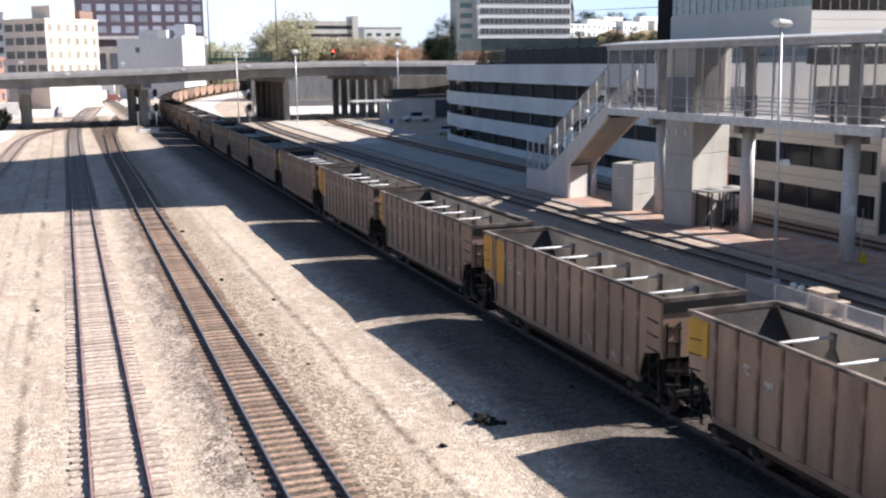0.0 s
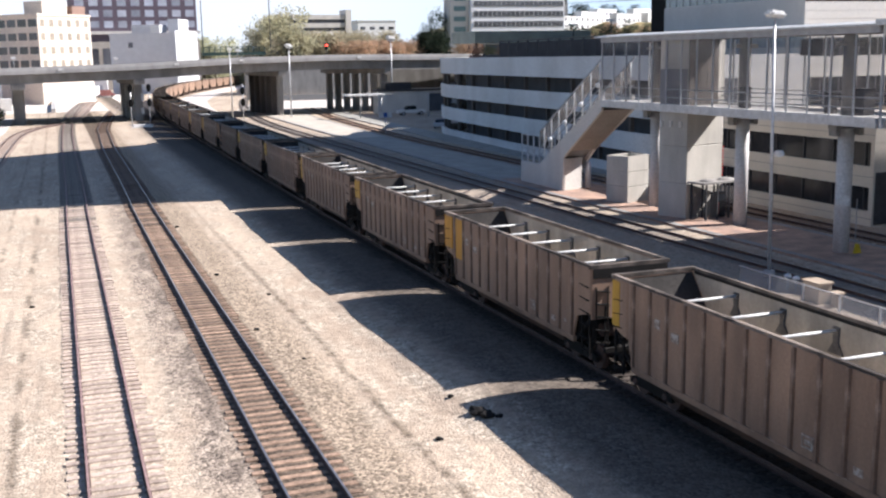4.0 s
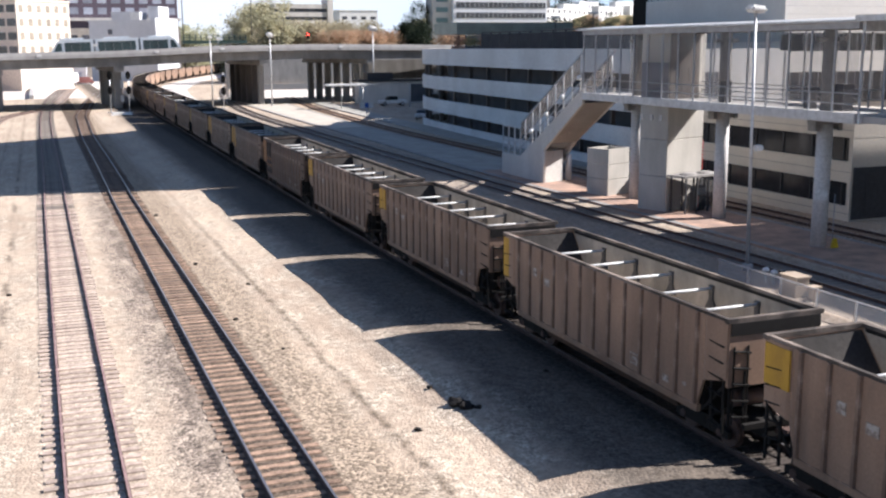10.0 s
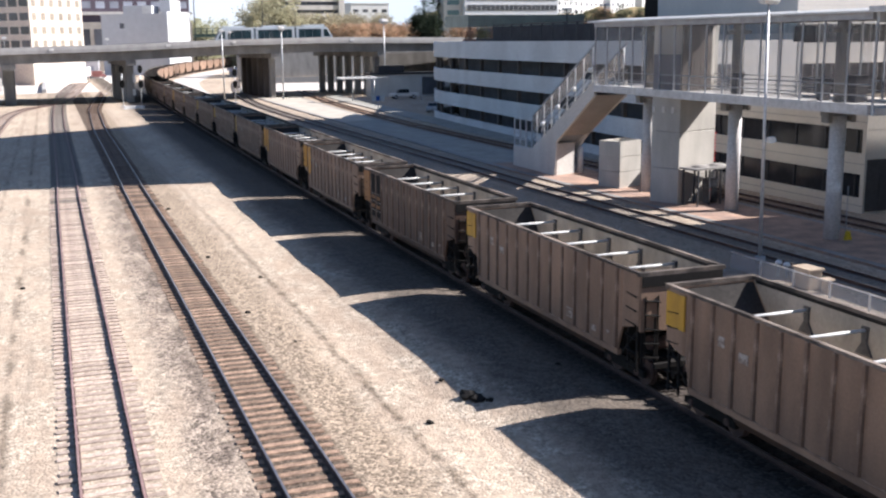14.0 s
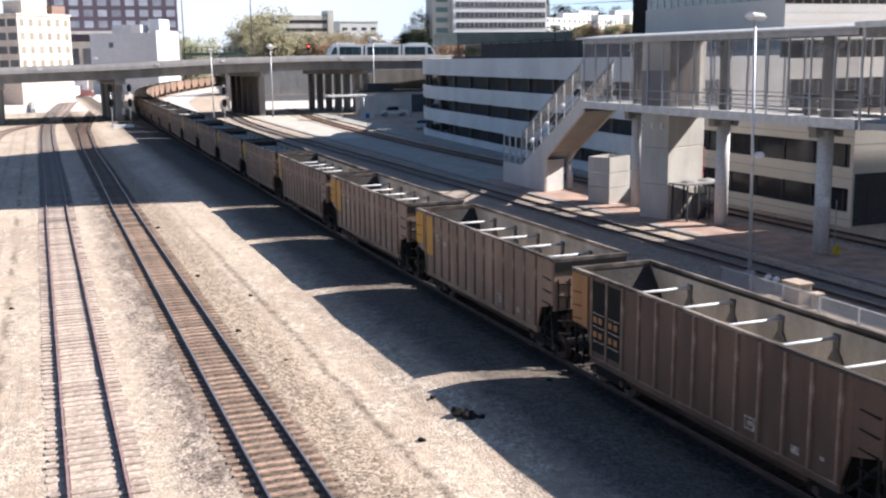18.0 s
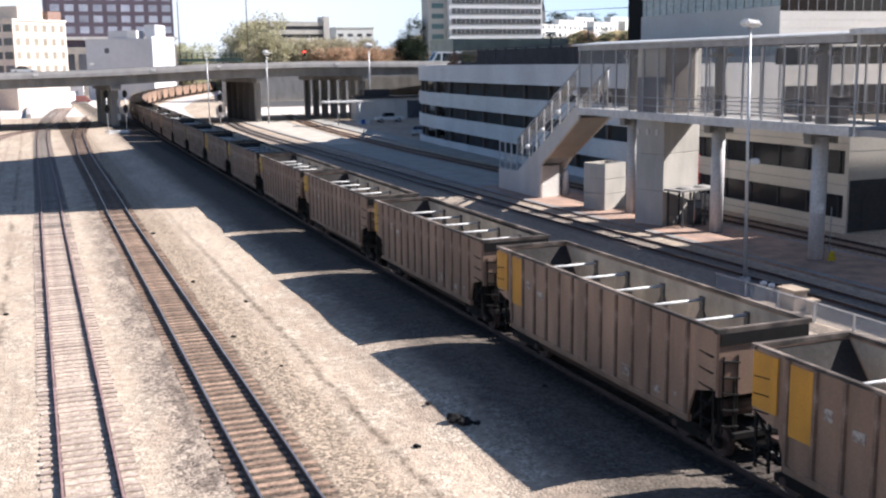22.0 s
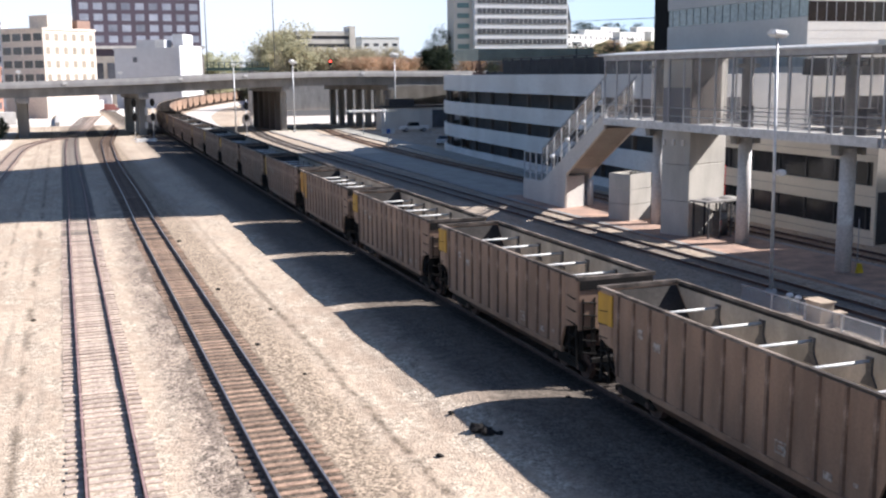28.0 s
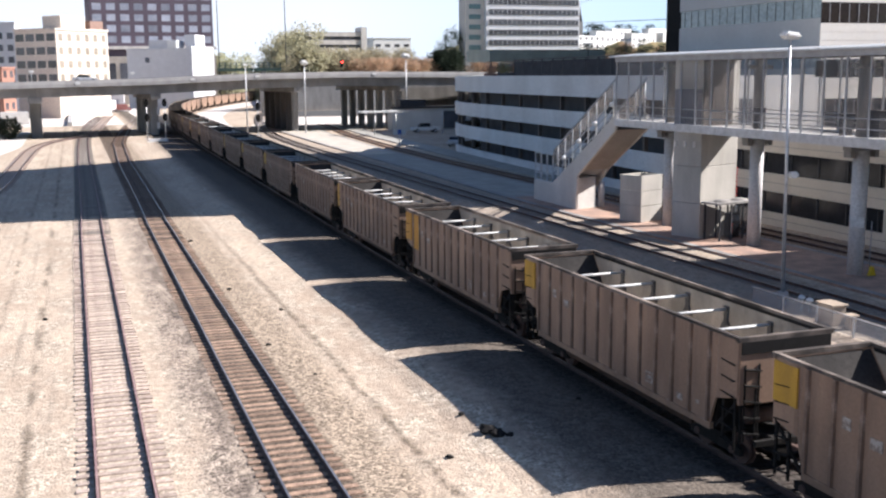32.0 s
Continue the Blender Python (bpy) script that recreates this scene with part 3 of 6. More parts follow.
def platform_piece(i0, i1, top, material, name, label):
    bm = bmesh.new()
    L, R = total_l[i0:i1 + 1], total_r[i0:i1 + 1]
    strip(bm, [(x, y, top) for x, y in L], [(x, y, top) for x, y in R])
    strip(bm, [(x, y, -0.1) for x, y in L], [(x, y, top) for x, y in L])
    strip(bm, [(x, y, top) for x, y in R], [(x, y, -0.1) for x, y in R])
    return solid(name, bm, material, label, "platform", "structure")


platform_piece(0, 22, PZ, PAVING, "platform_near", "reddish paved station platform beneath the glazed gallery")
platform_piece(36, 53, PZ, PAVING_SUNNY, "platform_end", "end of the station platform, coloured paler for its sunlit patch")
platform_piece(22, 36, PZ, PAVING_PALE, "platform_far", "grey concrete station platform running past the garage")
bm = bmesh.new()
strip(bm, [(x - 0.04, y, PZ + 0.004) for x, y in total_l], [(x + 0.5, y, PZ + 0.004) for x, y in total_l])
solid("platform_edge", bm, CONCRETE_OLD, "worn grey concrete edge strip of the platform", "platform edge", "structure")
bm = bmesh.new()
strip(bm, [(x - 0.5, y, PZ + 0.004) for x, y in total_r], [(x + 0.02, y, PZ + 0.004) for x, y in total_r])
solid("platform_edge", bm, CONCRETE_OLD, "worn grey warning strip of the platform", "platform edge", "structure")


walk_line = spline([(47.6, 78), (47.6, 106), (47.9, 124), (48.7, 137), (50.4, 170), (51.6, 195), (53.5, 215)], 4)
bm = bmesh.new()
strip(bm, [(x, y, 0.17) for x, y in walk_line], [(x + 3.4, y, 0.17) for x, y in walk_line])
strip(bm, [(x, y, -0.1) for x, y in walk_line], [(x, y, 0.17) for x, y in walk_line])
solid("garage_walk", bm, PAVING_PALE, "pale concrete walk along the foot of the garage", "walkway", "structure")


# ---- glazed gallery over the platform ----
TURN = 20.0
TX, TY, TW, TD = 39.58, 60.5, 4.05, 2.35
BX, BY, BW, BD = 39.85, 68.75, 2.44, 2.10
GX0, GX1, GY0, GY1 = 38.9, 43.0, 42.4, 71.15
GF, GT = 7.75, 12.45
GALLERY_GLASS = glass("gallery_glass", (0.17, 0.165, 0.17), 0.05, 0.15)
STEEL_GREY = mat("grey_painted_steel", (0.40, 0.41, 0.43), rough=0.5, metal=0.2, scale=2, fine=30, bump=0.04)
gallery = thing("footbridge_gallery", "long glazed steel footbridge gallery on columns above the platform", "footbridge")
bm = bmesh.new()
box(bm, GX0 + 0.15, GX1 - 0.15, GY0, GY1, GF - 0.32, GF)
part("floor_slab", bm, CONCRETE, gallery)
for x in (GX0, GX1):
    bm = bmesh.new()
    box(bm, x - 0.12, x + 0.12, GY0, GY1, GF - 0.42, GF + 0.1)
    part("edge_beam", bm, STEEL, gallery, "pale grey steel edge beam")
    bm = bmesh.new()
    box(bm, x - 0.14, x + 0.14, GY0, GY1, GT - 0.34, GT)
    part("top_beam", bm, STEEL_GREY, gallery)
bm = bmesh.new()
prism(bm, [(GX0 - 0.45, GT), (GX1 + 0.45, GT), (GX1 + 0.45, GT + 0.1), ((GX0 + GX1) / 2, GT + 0.3), (GX0 - 0.45, GT + 0.1)], "y", GY0, GY1 + 0.5)
part("roof", bm, STEEL, gallery, "pale metal roof with a thin edge")
# Ceiling sheet; its dark brown stands for the shade beneath the roof.
bm = bmesh.new()
box(bm, GX0 + 0.15, GX1 - 0.15, GY0 + 0.1, GY1 - 0.1, GT - 0.36, GT - 0.3)
part("ceiling_lining", bm, mat("shaded_ceiling", (0.16, 0.145, 0.135), rough=0.8, scale=0.6), gallery, "ceiling lining coloured dark for the shade under the roof")
bm = bmesh.new()
box(bm, -0.05, 0.05, -0.04, 0.04, GF + 0.1, GT - 0.34)
post_data = mesh_of("mullion", bm, STEEL_GREY)
bm = bmesh.new()
box(bm, -0.012, 0.012, -0.85, 0.85, GF + 0.16, GT - 0.4)
pane_data = mesh_of("pane", bm, GALLERY_GLASS)
bm = bmesh.new()
box(bm, -0.03, 0.03, -0.91, 0.91, -0.03, 0.03)
bar_data = mesh_of("rail_bar", bm, STEEL_GREY)
y = GY1
while y > GY0 + 1:
    for x in (GX0, GX1):
        share("mullion", post_data, gallery, Matrix.Translation((x, y, 0)))
        share("pane", pane_data, gallery, Matrix.Translation((x, y - 0.9, 0))).visible_shadow = False
        share("rail_bar", bar_data, gallery, Matrix.Translation((x + 0.04, y - 0.9, GF + 1.1)))
        share("rail_bar", bar_data, gallery, Matrix.Translation((x + 0.04, y - 0.9, GF + 0.55)))
    y -= 1.8
COLUMN_PAINT = mat("pale_column_paint", (0.62, 0.605, 0.595), (0.50, 0.487, 0.475), rough=0.6, scale=0.5, fine=9, streak=0.25, bump=0.04)
for cx, cy in ((41.1, 66.9), (41.45, 57.0), (40.6, 46.5)):
    col = thing("column", "round concrete column carrying the footbridge gallery", "column", "columns under the gallery", pose(cx, cy, PZ))
    bm = bmesh.new()
    tube(bm, (0, 0, -0.02), (0, 0, GF - 0.72 - PZ), 0.43, 24)
    part("shaft", bm, COLUMN_PAINT, col)
    # Above the floor a darker concrete puts the gallery's dimness into the colour.
    bm = bmesh.new()
    tube(bm, (0, 0, GF - PZ + 0.01), (0, 0, GT - 0.1 - PZ), 0.36, 20)
    part("upper_shaft", bm, CONCRETE_OLD, col)
    bm = bmesh.new()
    box(bm, -0.85, 0.85, -0.14, 0.14, GT - 0.95 - PZ, GT - 0.75 - PZ)
    box(bm, -0.14, 0.14, -0.85, 0.85, GT - 0.98 - PZ, GT - 0.72 - PZ)
    part("capital", bm, CONCRETE_OLD, col, "cross-armed column head")
    bm = bmesh.new()
    box(bm, -0.98, 0.98, -0.34, 0.34, GF - 0.72 - PZ, GF - 0.33 - PZ)
    part("bracket", bm, CONCRETE_OLD, col)
    for u in (-1.0, 1.0):
        bm = bmesh.new()
        box(bm, u * 0.8 - 0.14, u * 0.8 + 0.14, -0.3, 0.3, GF - 1.1 - PZ, GF - 0.724 - PZ)
        part("bearing_block", bm, CONCRETE_OLD, col)

SCREEN_BLACK = mat("black_screen", (0.02, 0.02, 0.022), rough=0.35, scale=2, bump=0.0)
disp = thing("information_display", "black hanging information display under the gallery ceiling", "display", at=pose(41.0, 50.2, 11.0, 0, 0, -12))
bm = bmesh.new()
box(bm, -0.62, 0.62, -0.1, 0.1, 0.0, 0.9)
case = part("case", bm, SCREEN_BLACK, disp)
for k in range(4):
    bm = bmesh.new()
    box(bm, -0.5, 0.45 - 0.1 * (k % 2), -0.112, -0.102, 0.14 + 0.19 * k, 0.2 + 0.19 * k)
    part("text_bar", bm, STEEL_DARK, case)
for u in (-0.45, 0.45):
    bm = bmesh.new()
    tube(bm, (u, 0, 0.9), (u, 0, GT - 0.34 - 11.0), 0.03, 6)
    part("hanger", bm, STEEL_GREY, disp)
for bx, by, bw, bh in ((40.75, 55.9, 0.5, 1.35), (41.2, 45.9, 0.72, 1.45), (40.9, 48.2, 0.5, 1.2)):
    b = thing("litter_bin", "dark square litter bin standing on the gallery floor", "bin", "bins in the gallery", pose(bx, by, GF))
    bm = bmesh.new()
    box(bm, -bw / 2, bw / 2, -bw / 2, bw / 2, 0.0, bh - 0.12)
    part("body", bm, STEEL_DARK, b)
    bm = bmesh.new()
    box(bm, -bw / 2 - 0.03, bw / 2 + 0.03, -bw / 2 - 0.03, bw / 2 + 0.03, bh - 0.115, bh)
    part("lid", bm, SCREEN_BLACK, b)

# lift tower, turned a little against the tracks
tower = thing("lift_tower", "square concrete lift tower rising through the footbridge gallery", "lift tower", at=pose(TX, TY, 0, 0, 0, TURN))
for z0, z1 in ((0.1, 2.5), (2.53, 5.0), (5.03, 7.32), (7.76, 12.4)):
    bm = bmesh.new()
    box(bm, 0.0, TW, 0.0, TD, z0, z1)
    bmesh.ops.bevel(bm, geom=bm.edges[:], offset=0.03, segments=1, affect="EDGES")
    part("wall_panel", bm, CONCRETE_CAST, tower, "large precast concrete panel")
bm = bmesh.new()
box(bm, 0.05, TW - 0.05, 0.05, TD - 0.05, 0.1, 12.3)
part("core", bm, CONCRETE_OLD, tower)
# Dark front added on the upper tower to imitate its shade inside the gallery.
LIFT_SHADE = mat("lift_shade_colour", (0.13, 0.115, 0.105), (0.10, 0.09, 0.083), rough=0.4, metal=0.3, scale=0.8, fine=12, bump=0.02)
bm = bmesh.new()
box(bm, 0.0, 3.25, -0.06, -0.004, GF + 0.02, 12.3)
front = part("lift_front", bm, LIFT_SHADE, tower, "dark lift front that stands for the shade on the tower")
for u in (0.6, 1.3, 2.0, 2.7):
    bm = bmesh.new()
    box(bm, u - 0.02, u + 0.02, -0.075, -0.06, GF + 0.02, 10.0)
    part("door_edge", bm, STEEL_DARK, front)
# Dark side sheet, likewise the tower's shade behind glass put into colour.
bm = bmesh.new()
box(bm, -0.05, -0.004, 0.05, TD - 0.05, GF + 0.02, 10.2)
part("side_cladding", bm, mat("tower_side_shade", (0.19, 0.19, 0.21), (0.15, 0.15, 0.165), rough=0.6, scale=0.6, fine=12, bump=0.03), tower, "dark grey sheet standing for the shade behind the glass")
for k in range(3):
    bm = bmesh.new()
    box(bm, -0.12, 0.0, 0.45 + 0.8 * k, 0.65 + 0.8 * k, 6.3, 6.7)
    part("wall_bracket", bm, CONCRETE_PALE, tower)

# low concrete shaft beside the tower
shaft = thing("vent_shaft", "open-topped concrete ventilation box standing on the platform", "vent shaft", at=pose(BX, BY, 0, 0, 0, TURN))
for z0, z1 in ((PZ - 0.02, 1.36), (1.39, 2.5), (2.53, 3.66)):
    for x0, x1, y0, y1 in ((0, 0.18, 0, BD), (BW - 0.18, BW, 0, BD), (0.18, BW - 0.18, 0, 0.18), (0.18, BW - 0.18, BD - 0.18, BD)):
        bm = bmesh.new()
        box(bm, x0, x1, y0, y1, z0, z1)
        part("wall_panel", bm, CONCRETE_CAST, shaft)

# stair at the far end of the gallery
stair = thing("stair", "enclosed concrete stair leading from the gallery down to the platform", "stair")
SX0, SX1, SY0, SY1 = 38.95, 41.65, 71.15, 82.2
SLOPE_Z = (8.15 - 1.95) / (SY1 - SY0)


def stair_z(y):
    """Height of the parapet's top along the stair."""
    return 8.15 - SLOPE_Z * (y - SY0)


STAIR_GLASS = glass("stair_glass", (0.26, 0.235, 0.21), 0.12, 0.55)
for x, base in ((SX0, True), (SX1, False)):
    bm = bmesh.new()
    foot = [(86.0, 1.9), (86.0, PZ), (77.7, PZ), (77.5, 2.95)] if base else [(86.0, 1.9), (86.0, PZ), (81.4, PZ), (77.3, 3.45)]
    prism(bm, [(SY0, 7.0), (SY0, stair_z(SY0)), (SY1, stair_z(SY1))] + foot, "x", x - 0.1, x + 0.1)
    part("side_wall", bm, CONCRETE_PALE, stair, "pale concrete stair parapet")
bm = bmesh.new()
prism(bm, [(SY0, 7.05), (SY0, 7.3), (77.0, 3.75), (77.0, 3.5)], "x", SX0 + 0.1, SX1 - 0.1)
part("soffit", bm, mat("buff_soffit", (0.35, 0.315, 0.28), (0.28, 0.25, 0.22), rough=0.85, scale=0.5, fine=10, bump=0.05), stair, "buff underside of the flight")
bm = bmesh.new()
prism(bm, [(SX0 + 0.1, 77.72), (SX1 - 0.55, 78.46), (SX1 - 0.55, 79.2), (SX0 + 0.1, 79.2)], "z", PZ, 2.75)
prism(bm, [(SX0 + 0.1, 79.21), (SX1 - 0.55, 79.21), (SX1 - 0.55, 86.0), (SX0 + 0.1, 86.0)], "z", PZ, 1.2)
part("base_block", bm, CONCRETE_PALE, stair, "solid concrete base under the lower flight")
nsteps = 40
for k in range(nsteps):
    bm = bmesh.new()
    y = SY0 + (SY1 - SY0) * k / nsteps
    z = stair_z(y) - 0.75
    box(bm, SX0 + 0.1, SX1 - 0.1, y, y + (SY1 - SY0) / nsteps, z - 0.35, z)
    part("step", bm, CONCRETE, stair)
nposts = 8
for x in (SX0, SX1):
    for k in range(nposts):
        y = SY0 + (SY1 - SY0) * (k + 0.35) / nposts
        z = stair_z(y)
        bm = bmesh.new()
        tube(bm, (x, y, z - 0.05), (x, y, z + 2.75), 0.055, 8)
        part("post", bm, WHITE if x < 40 else STEEL, stair)
        if x < 40 and k % 2 == 0:
            bm = bmesh.new()
            bmesh.ops.create_icosphere(bm, subdivisions=2, radius=0.2, matrix=Matrix.Translation((x - 0.16, y, z + 1.05)))
            part("globe_lamp", bm, WHITE, stair, "small white globe lamp")
    for rise, w, name in ((2.8, 0.13, "top_rail"), (1.35, 0.07, "middle_rail"), (0.75, 0.06, "hand_rail")):
        bm = bmesh.new()
        beam(bm, (x, SY0, stair_z(SY0) + rise), (x, SY1, stair_z(SY1) + rise), w, w)
        part(name, bm, STEEL_GREY, stair)
    for k in range(nposts):
        ya, yb = SY0 + (SY1 - SY0) * (k + 0.4) / nposts, SY0 + (SY1 - SY0) * min(nposts, k + 1.3) / nposts
        bm = bmesh.new()
        prism(bm, [(ya, stair_z(ya) + 1.4), (yb, stair_z(yb) + 1.4), (yb, stair_z(yb) + 2.72), (ya, stair_z(ya) + 2.72)], "x", x - 0.01, x + 0.01)
        part("pane", bm, STAIR_GLASS, stair, "brown-tinted upper pane").visible_shadow = False
# white framed screen round the foot of the stair
for y0, y1 in ((82.3, 83.5), (83.5, 84.75), (84.75, 86.0)):
    for x in (SX0, SX1):
        bm = bmesh.new()
        for z0, z1 in ((1.9, 2.0), (2.55, 2.62), (3.1, 3.17), (4.3, 4.4)):
            box(bm, x - 0.04, x + 0.04, y0, y1, z0, z1)
        for y in (y0 + 0.04, y1 - 0.04):
            box(bm, x - 0.05, x + 0.05, y - 0.04, y + 0.04, 1.9, 4.4)
        part("screen_frame", bm, STEEL, stair, "white framed screen panel")
bm = bmesh.new()
tube(bm, (41.75, 78.7, PZ), (41.75, 78.7, 2.3), 0.28, 14)
part("support_column", bm, COLUMN_PAINT, stair)


# ---- parking garage ----
GAR = [(49.0, 77.2), (49.2, 82), (50.3, 108), (51.6, 130), (52.4, 140), (53.6, 147.0), (56.0, 152.5), (60.5, 155.3), (70.0, 156.5), (110, 156.5)]
garage_line = spline(GAR, 2.5)
GARAGE_BAND = mat("garage_spandrel", (0.69, 0.69, 0.68), (0.58, 0.575, 0.56), rough=0.8, scale=0.25, fine=8, streak=0.5, bump=0.06)
garage = thing("parking_garage", "three-storey parking garage with pale curved concrete bands and dark openings", "parking garage")


def wall_along(way, z0, z1, thick):
    bm = bmesh.new()
    last = None
    for i, (x, y) in enumerate(way):
        a, b = way[max(0, i - 1)], way[min(len(way) - 1, i + 1)]
        k = math.hypot(b[0] - a[0], b[1] - a[1])
        nx, ny = (b[1] - a[1]) / k, -(b[0] - a[0]) / k
        ring = [bm.verts.new(c) for c in ((x, y, z0), (x, y, z1), (x + nx * thick, y + ny * thick, z1), (x + nx * thick, y + ny * thick, z0))]
        if last:
            for k in range(4):
                bm.faces.new((last[k], last[(k + 1) % 4], ring[(k + 1) % 4], ring[k]))
        else:
            bm.faces.new(ring)
        last = ring
    bm.faces.new(last)
    return bm


for z0, z1 in ((-0.2, 1.0), (2.35, 4.1), (5.5, 7.3), (8.85, 11.05)):
    part("spandrel", wall_along(garage_line, z0, z1, 0.35), GARAGE_BAND, garage, "pale concrete spandrel band")
for z in (2.45, 5.6, 8.95):
    bm = bmesh.new()
    ring = [(x + 0.36, y) for x, y in garage_line] + [(110, 101.6), (62.5, 101.6), (62.5, 77.2)]
    prism(bm, ring, "z", z, z + 0.3)
    part("floor_slab", bm, CONCRETE_OLD, garage)
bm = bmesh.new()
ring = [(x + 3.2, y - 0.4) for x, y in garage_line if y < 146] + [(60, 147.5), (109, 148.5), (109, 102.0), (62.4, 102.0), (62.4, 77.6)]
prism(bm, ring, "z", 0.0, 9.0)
# A dark wall close behind the openings carries the garage's inner gloom.
part("inner_wall", bm, UNLIT_DEPTH, garage, "dark wall standing for the unlit depth of the garage")
total = sum(math.hypot(b[0] - a[0], b[1] - a[1]) for a, b in zip(garage_line, garage_line[1:]))
s = 2.0
while s < total - 45:
    (x, y), d = along(garage_line, s)
    bm = bmesh.new()
    nx, ny = d[1], -d[0]
    cx, cy = x + nx * 0.62, y + ny * 0.62
    ring = [(cx - 0.22, cy - 0.2), (cx + 0.2, cy - 0.2), (cx + 0.2, cy + 0.2), (cx - 0.22, cy + 0.2)]
    prism(bm, ring, "z", 0.0, 9.4)
    # Pillars get the dark concrete for the shade within the openings.
    part("pillar", bm, CONCRETE_SHADED, garage)
    s += 6.5

# low wing of the office, nearer than the garage
BEIGE = mat("beige_panel", (0.60, 0.55, 0.47), (0.51, 0.465, 0.40), rough=0.8, scale=0.3, fine=5, streak=0.4, bump=0.0, grit=0.06)
wing = thing("office_wing", "low beige concrete office wing with two dark window bands", "building")
WX, WY0, WY1 = 48.6, 53.0, 77.0
for z0, z1 in ((0.0, 0.95), (2.5, 3.85), (5.4, 6.35)):
    bm = bmesh.new()
    box(bm, WX, 63.0, WY0, WY1, z0, z1)
    part("spandrel", bm, BEIGE, wing, "beige concrete band")
    bm = bmesh.new()
    box(bm, WX - 0.012, WX, WY0, WY1, z0 + (z1 - z0) * 0.5 - 0.02, z0 + (z1 - z0) * 0.5 + 0.02)
    part("joint", bm, CONCRETE_OLD, wing)
for z0, z1 in ((0.95, 2.5), (3.85, 5.4)):
    bm = bmesh.new()
    box(bm, WX + 0.25, 63.0, WY0 + 0.35, WY1, z0, z1)
    band = part("window_band", bm, DARK_GLASS, wing, "dark window band")
    y = WY0 + 1.0
    while y < WY1:
        bm = bmesh.new()
        box(bm, WX + 0.16, WX + 0.26, y - 0.05, y + 0.05, z0, z1)
        part("window_frame", bm, STEEL_DARK, band)
        y += 3.0
    bm = bmesh.new()
    box(bm, WX + 0.01, 63.0, WY0 + 0.01, WY0 + 0.35, z0, z1)
    part("corner_wall", bm, BEIGE, wing)
# A flat dark panel imitates the shaded recess low on this end.
bm = bmesh.new()
box(bm, WX + 0.15, 62.9, WY0 - 0.05, WY0 - 0.012, 0.1, 3.5)
part("entrance_wall", bm, STEEL_DARK, wing, "dark panel standing for the shaded entrance recess")
bm = bmesh.new()
box(bm, WX + 1.2, WX + 2.4, WY0 - 0.09, WY0 - 0.056, 0.35, 2.5)
part("door", bm, STEEL_DARK, wing, "dark entrance door")

# garage end wall towards the wing
bm = bmesh.new()
box(bm, 49.4, 62.6, 77.05, 77.2, 6.4, 11.0)
part("end_wall", bm, GARAGE_BAND, garage)

# office block above the garage, and the dark tower behind it
OFFICE_GLASS = mat("blue_grey_glass", (0.30, 0.375, 0.38), (0.24, 0.305, 0.31), rough=0.18, scale=0.2, fine=3, bump=0.0, spec=0.6)
OFFICE_BAND = mat("office_panel", (0.56, 0.55, 0.52), (0.51, 0.50, 0.475), rough=0.7, scale=0.2, fine=3, bump=0.0, grit=0.04)
office = thing("office_block", "tall office block with bands of blue-grey glass and beige panels", "office building")
OX0, OX1, OY0, OY1 = 62.8, 92.8, 78.0, 101.0
z = 8.95
bm = bmesh.new()
box(bm, OX0 + 0.3, OX1, OY0 + 0.3, OY1, 0, 71)
part("core", bm, OFFICE_BAND, office)
for k in range(14):
    bm = bmesh.new()
    box(bm, OX0, OX1, OY0, OY1, z, z + 2.6)
    part("panel_band", bm, OFFICE_BAND, office)
    bm = bmesh.new()
    box(bm, OX0 + 0.12, OX1, OY0 + 0.12, OY1 - 0.12, z + 2.6, z + 4.4)
    w = part("window_band", bm, OFFICE_GLASS, office, "continuous band of blue-grey glazing")
    if k < 3:
        yy = OY0
        while yy < OY1:
            bm = bmesh.new()
            box(bm, OX0 + 0.09, OX0 + 0.13, yy, yy + 0.06, z + 2.6, z + 4.4)
            part("window_frame", bm, STEEL_DARK, w)
            yy += 1.3
    z += 4.4
BROWN_GLASS = mat("brown_glass", (0.035, 0.029, 0.028), (0.026, 0.022, 0.021), rough=0.12, scale=0.3, fine=2, bump=0.0, spec=0.35)
# Front panels are paler than the side bands, adding sunlight through colour.
CLAD = mat("pale_cladding", (0.78, 0.765, 0.72), (0.72, 0.705, 0.66), rough=0.6, scale=0.3, fine=5, bump=0.03, grit=0.05)
for z0, z1, material, name in ((6.0, 8.82, DARK_GLASS, "window_band"), (8.85, 9.95, CLAD, "cladding"), (9.98, 10.7, CLAD, "cladding"), (10.72, 12.3, DARK_GLASS, "window_band"), (12.32, 13.97, CLAD, "cladding"), (14.0, 14.7, CLAD, "cladding"),
                               (14.73, 15.5, CLAD, "cladding"), (15.52, 17.3, BROWN_GLASS, "window_band"), (17.32, 21.0, CLAD, "cladding")):
    bm = bmesh.new()
    box(bm, OX0 + 0.02, OX1, OY0 - 0.06, OY0 - 0.004, z0, z1)
    w = part(name, bm, material, office)
    if name == "window_band":
        xx = OX0 + 0.9
        while xx < OX1 - 14:
            bm = bmesh.new()
            box(bm, xx, xx + 0.06, OY0 - 0.09, OY0 - 0.06, z0, z1)
            part("window_frame", bm, STEEL_GREY, w)
            xx += 1.05
dark = thing("dark_tower", "tall plain tower clad in black glass", "tower block")
bm = bmesh.new()
box(bm, 78.4, 83.5, 101.2, 129.5, 0, 36)
part("shaft", bm, BLACK, dark, "black cladding")
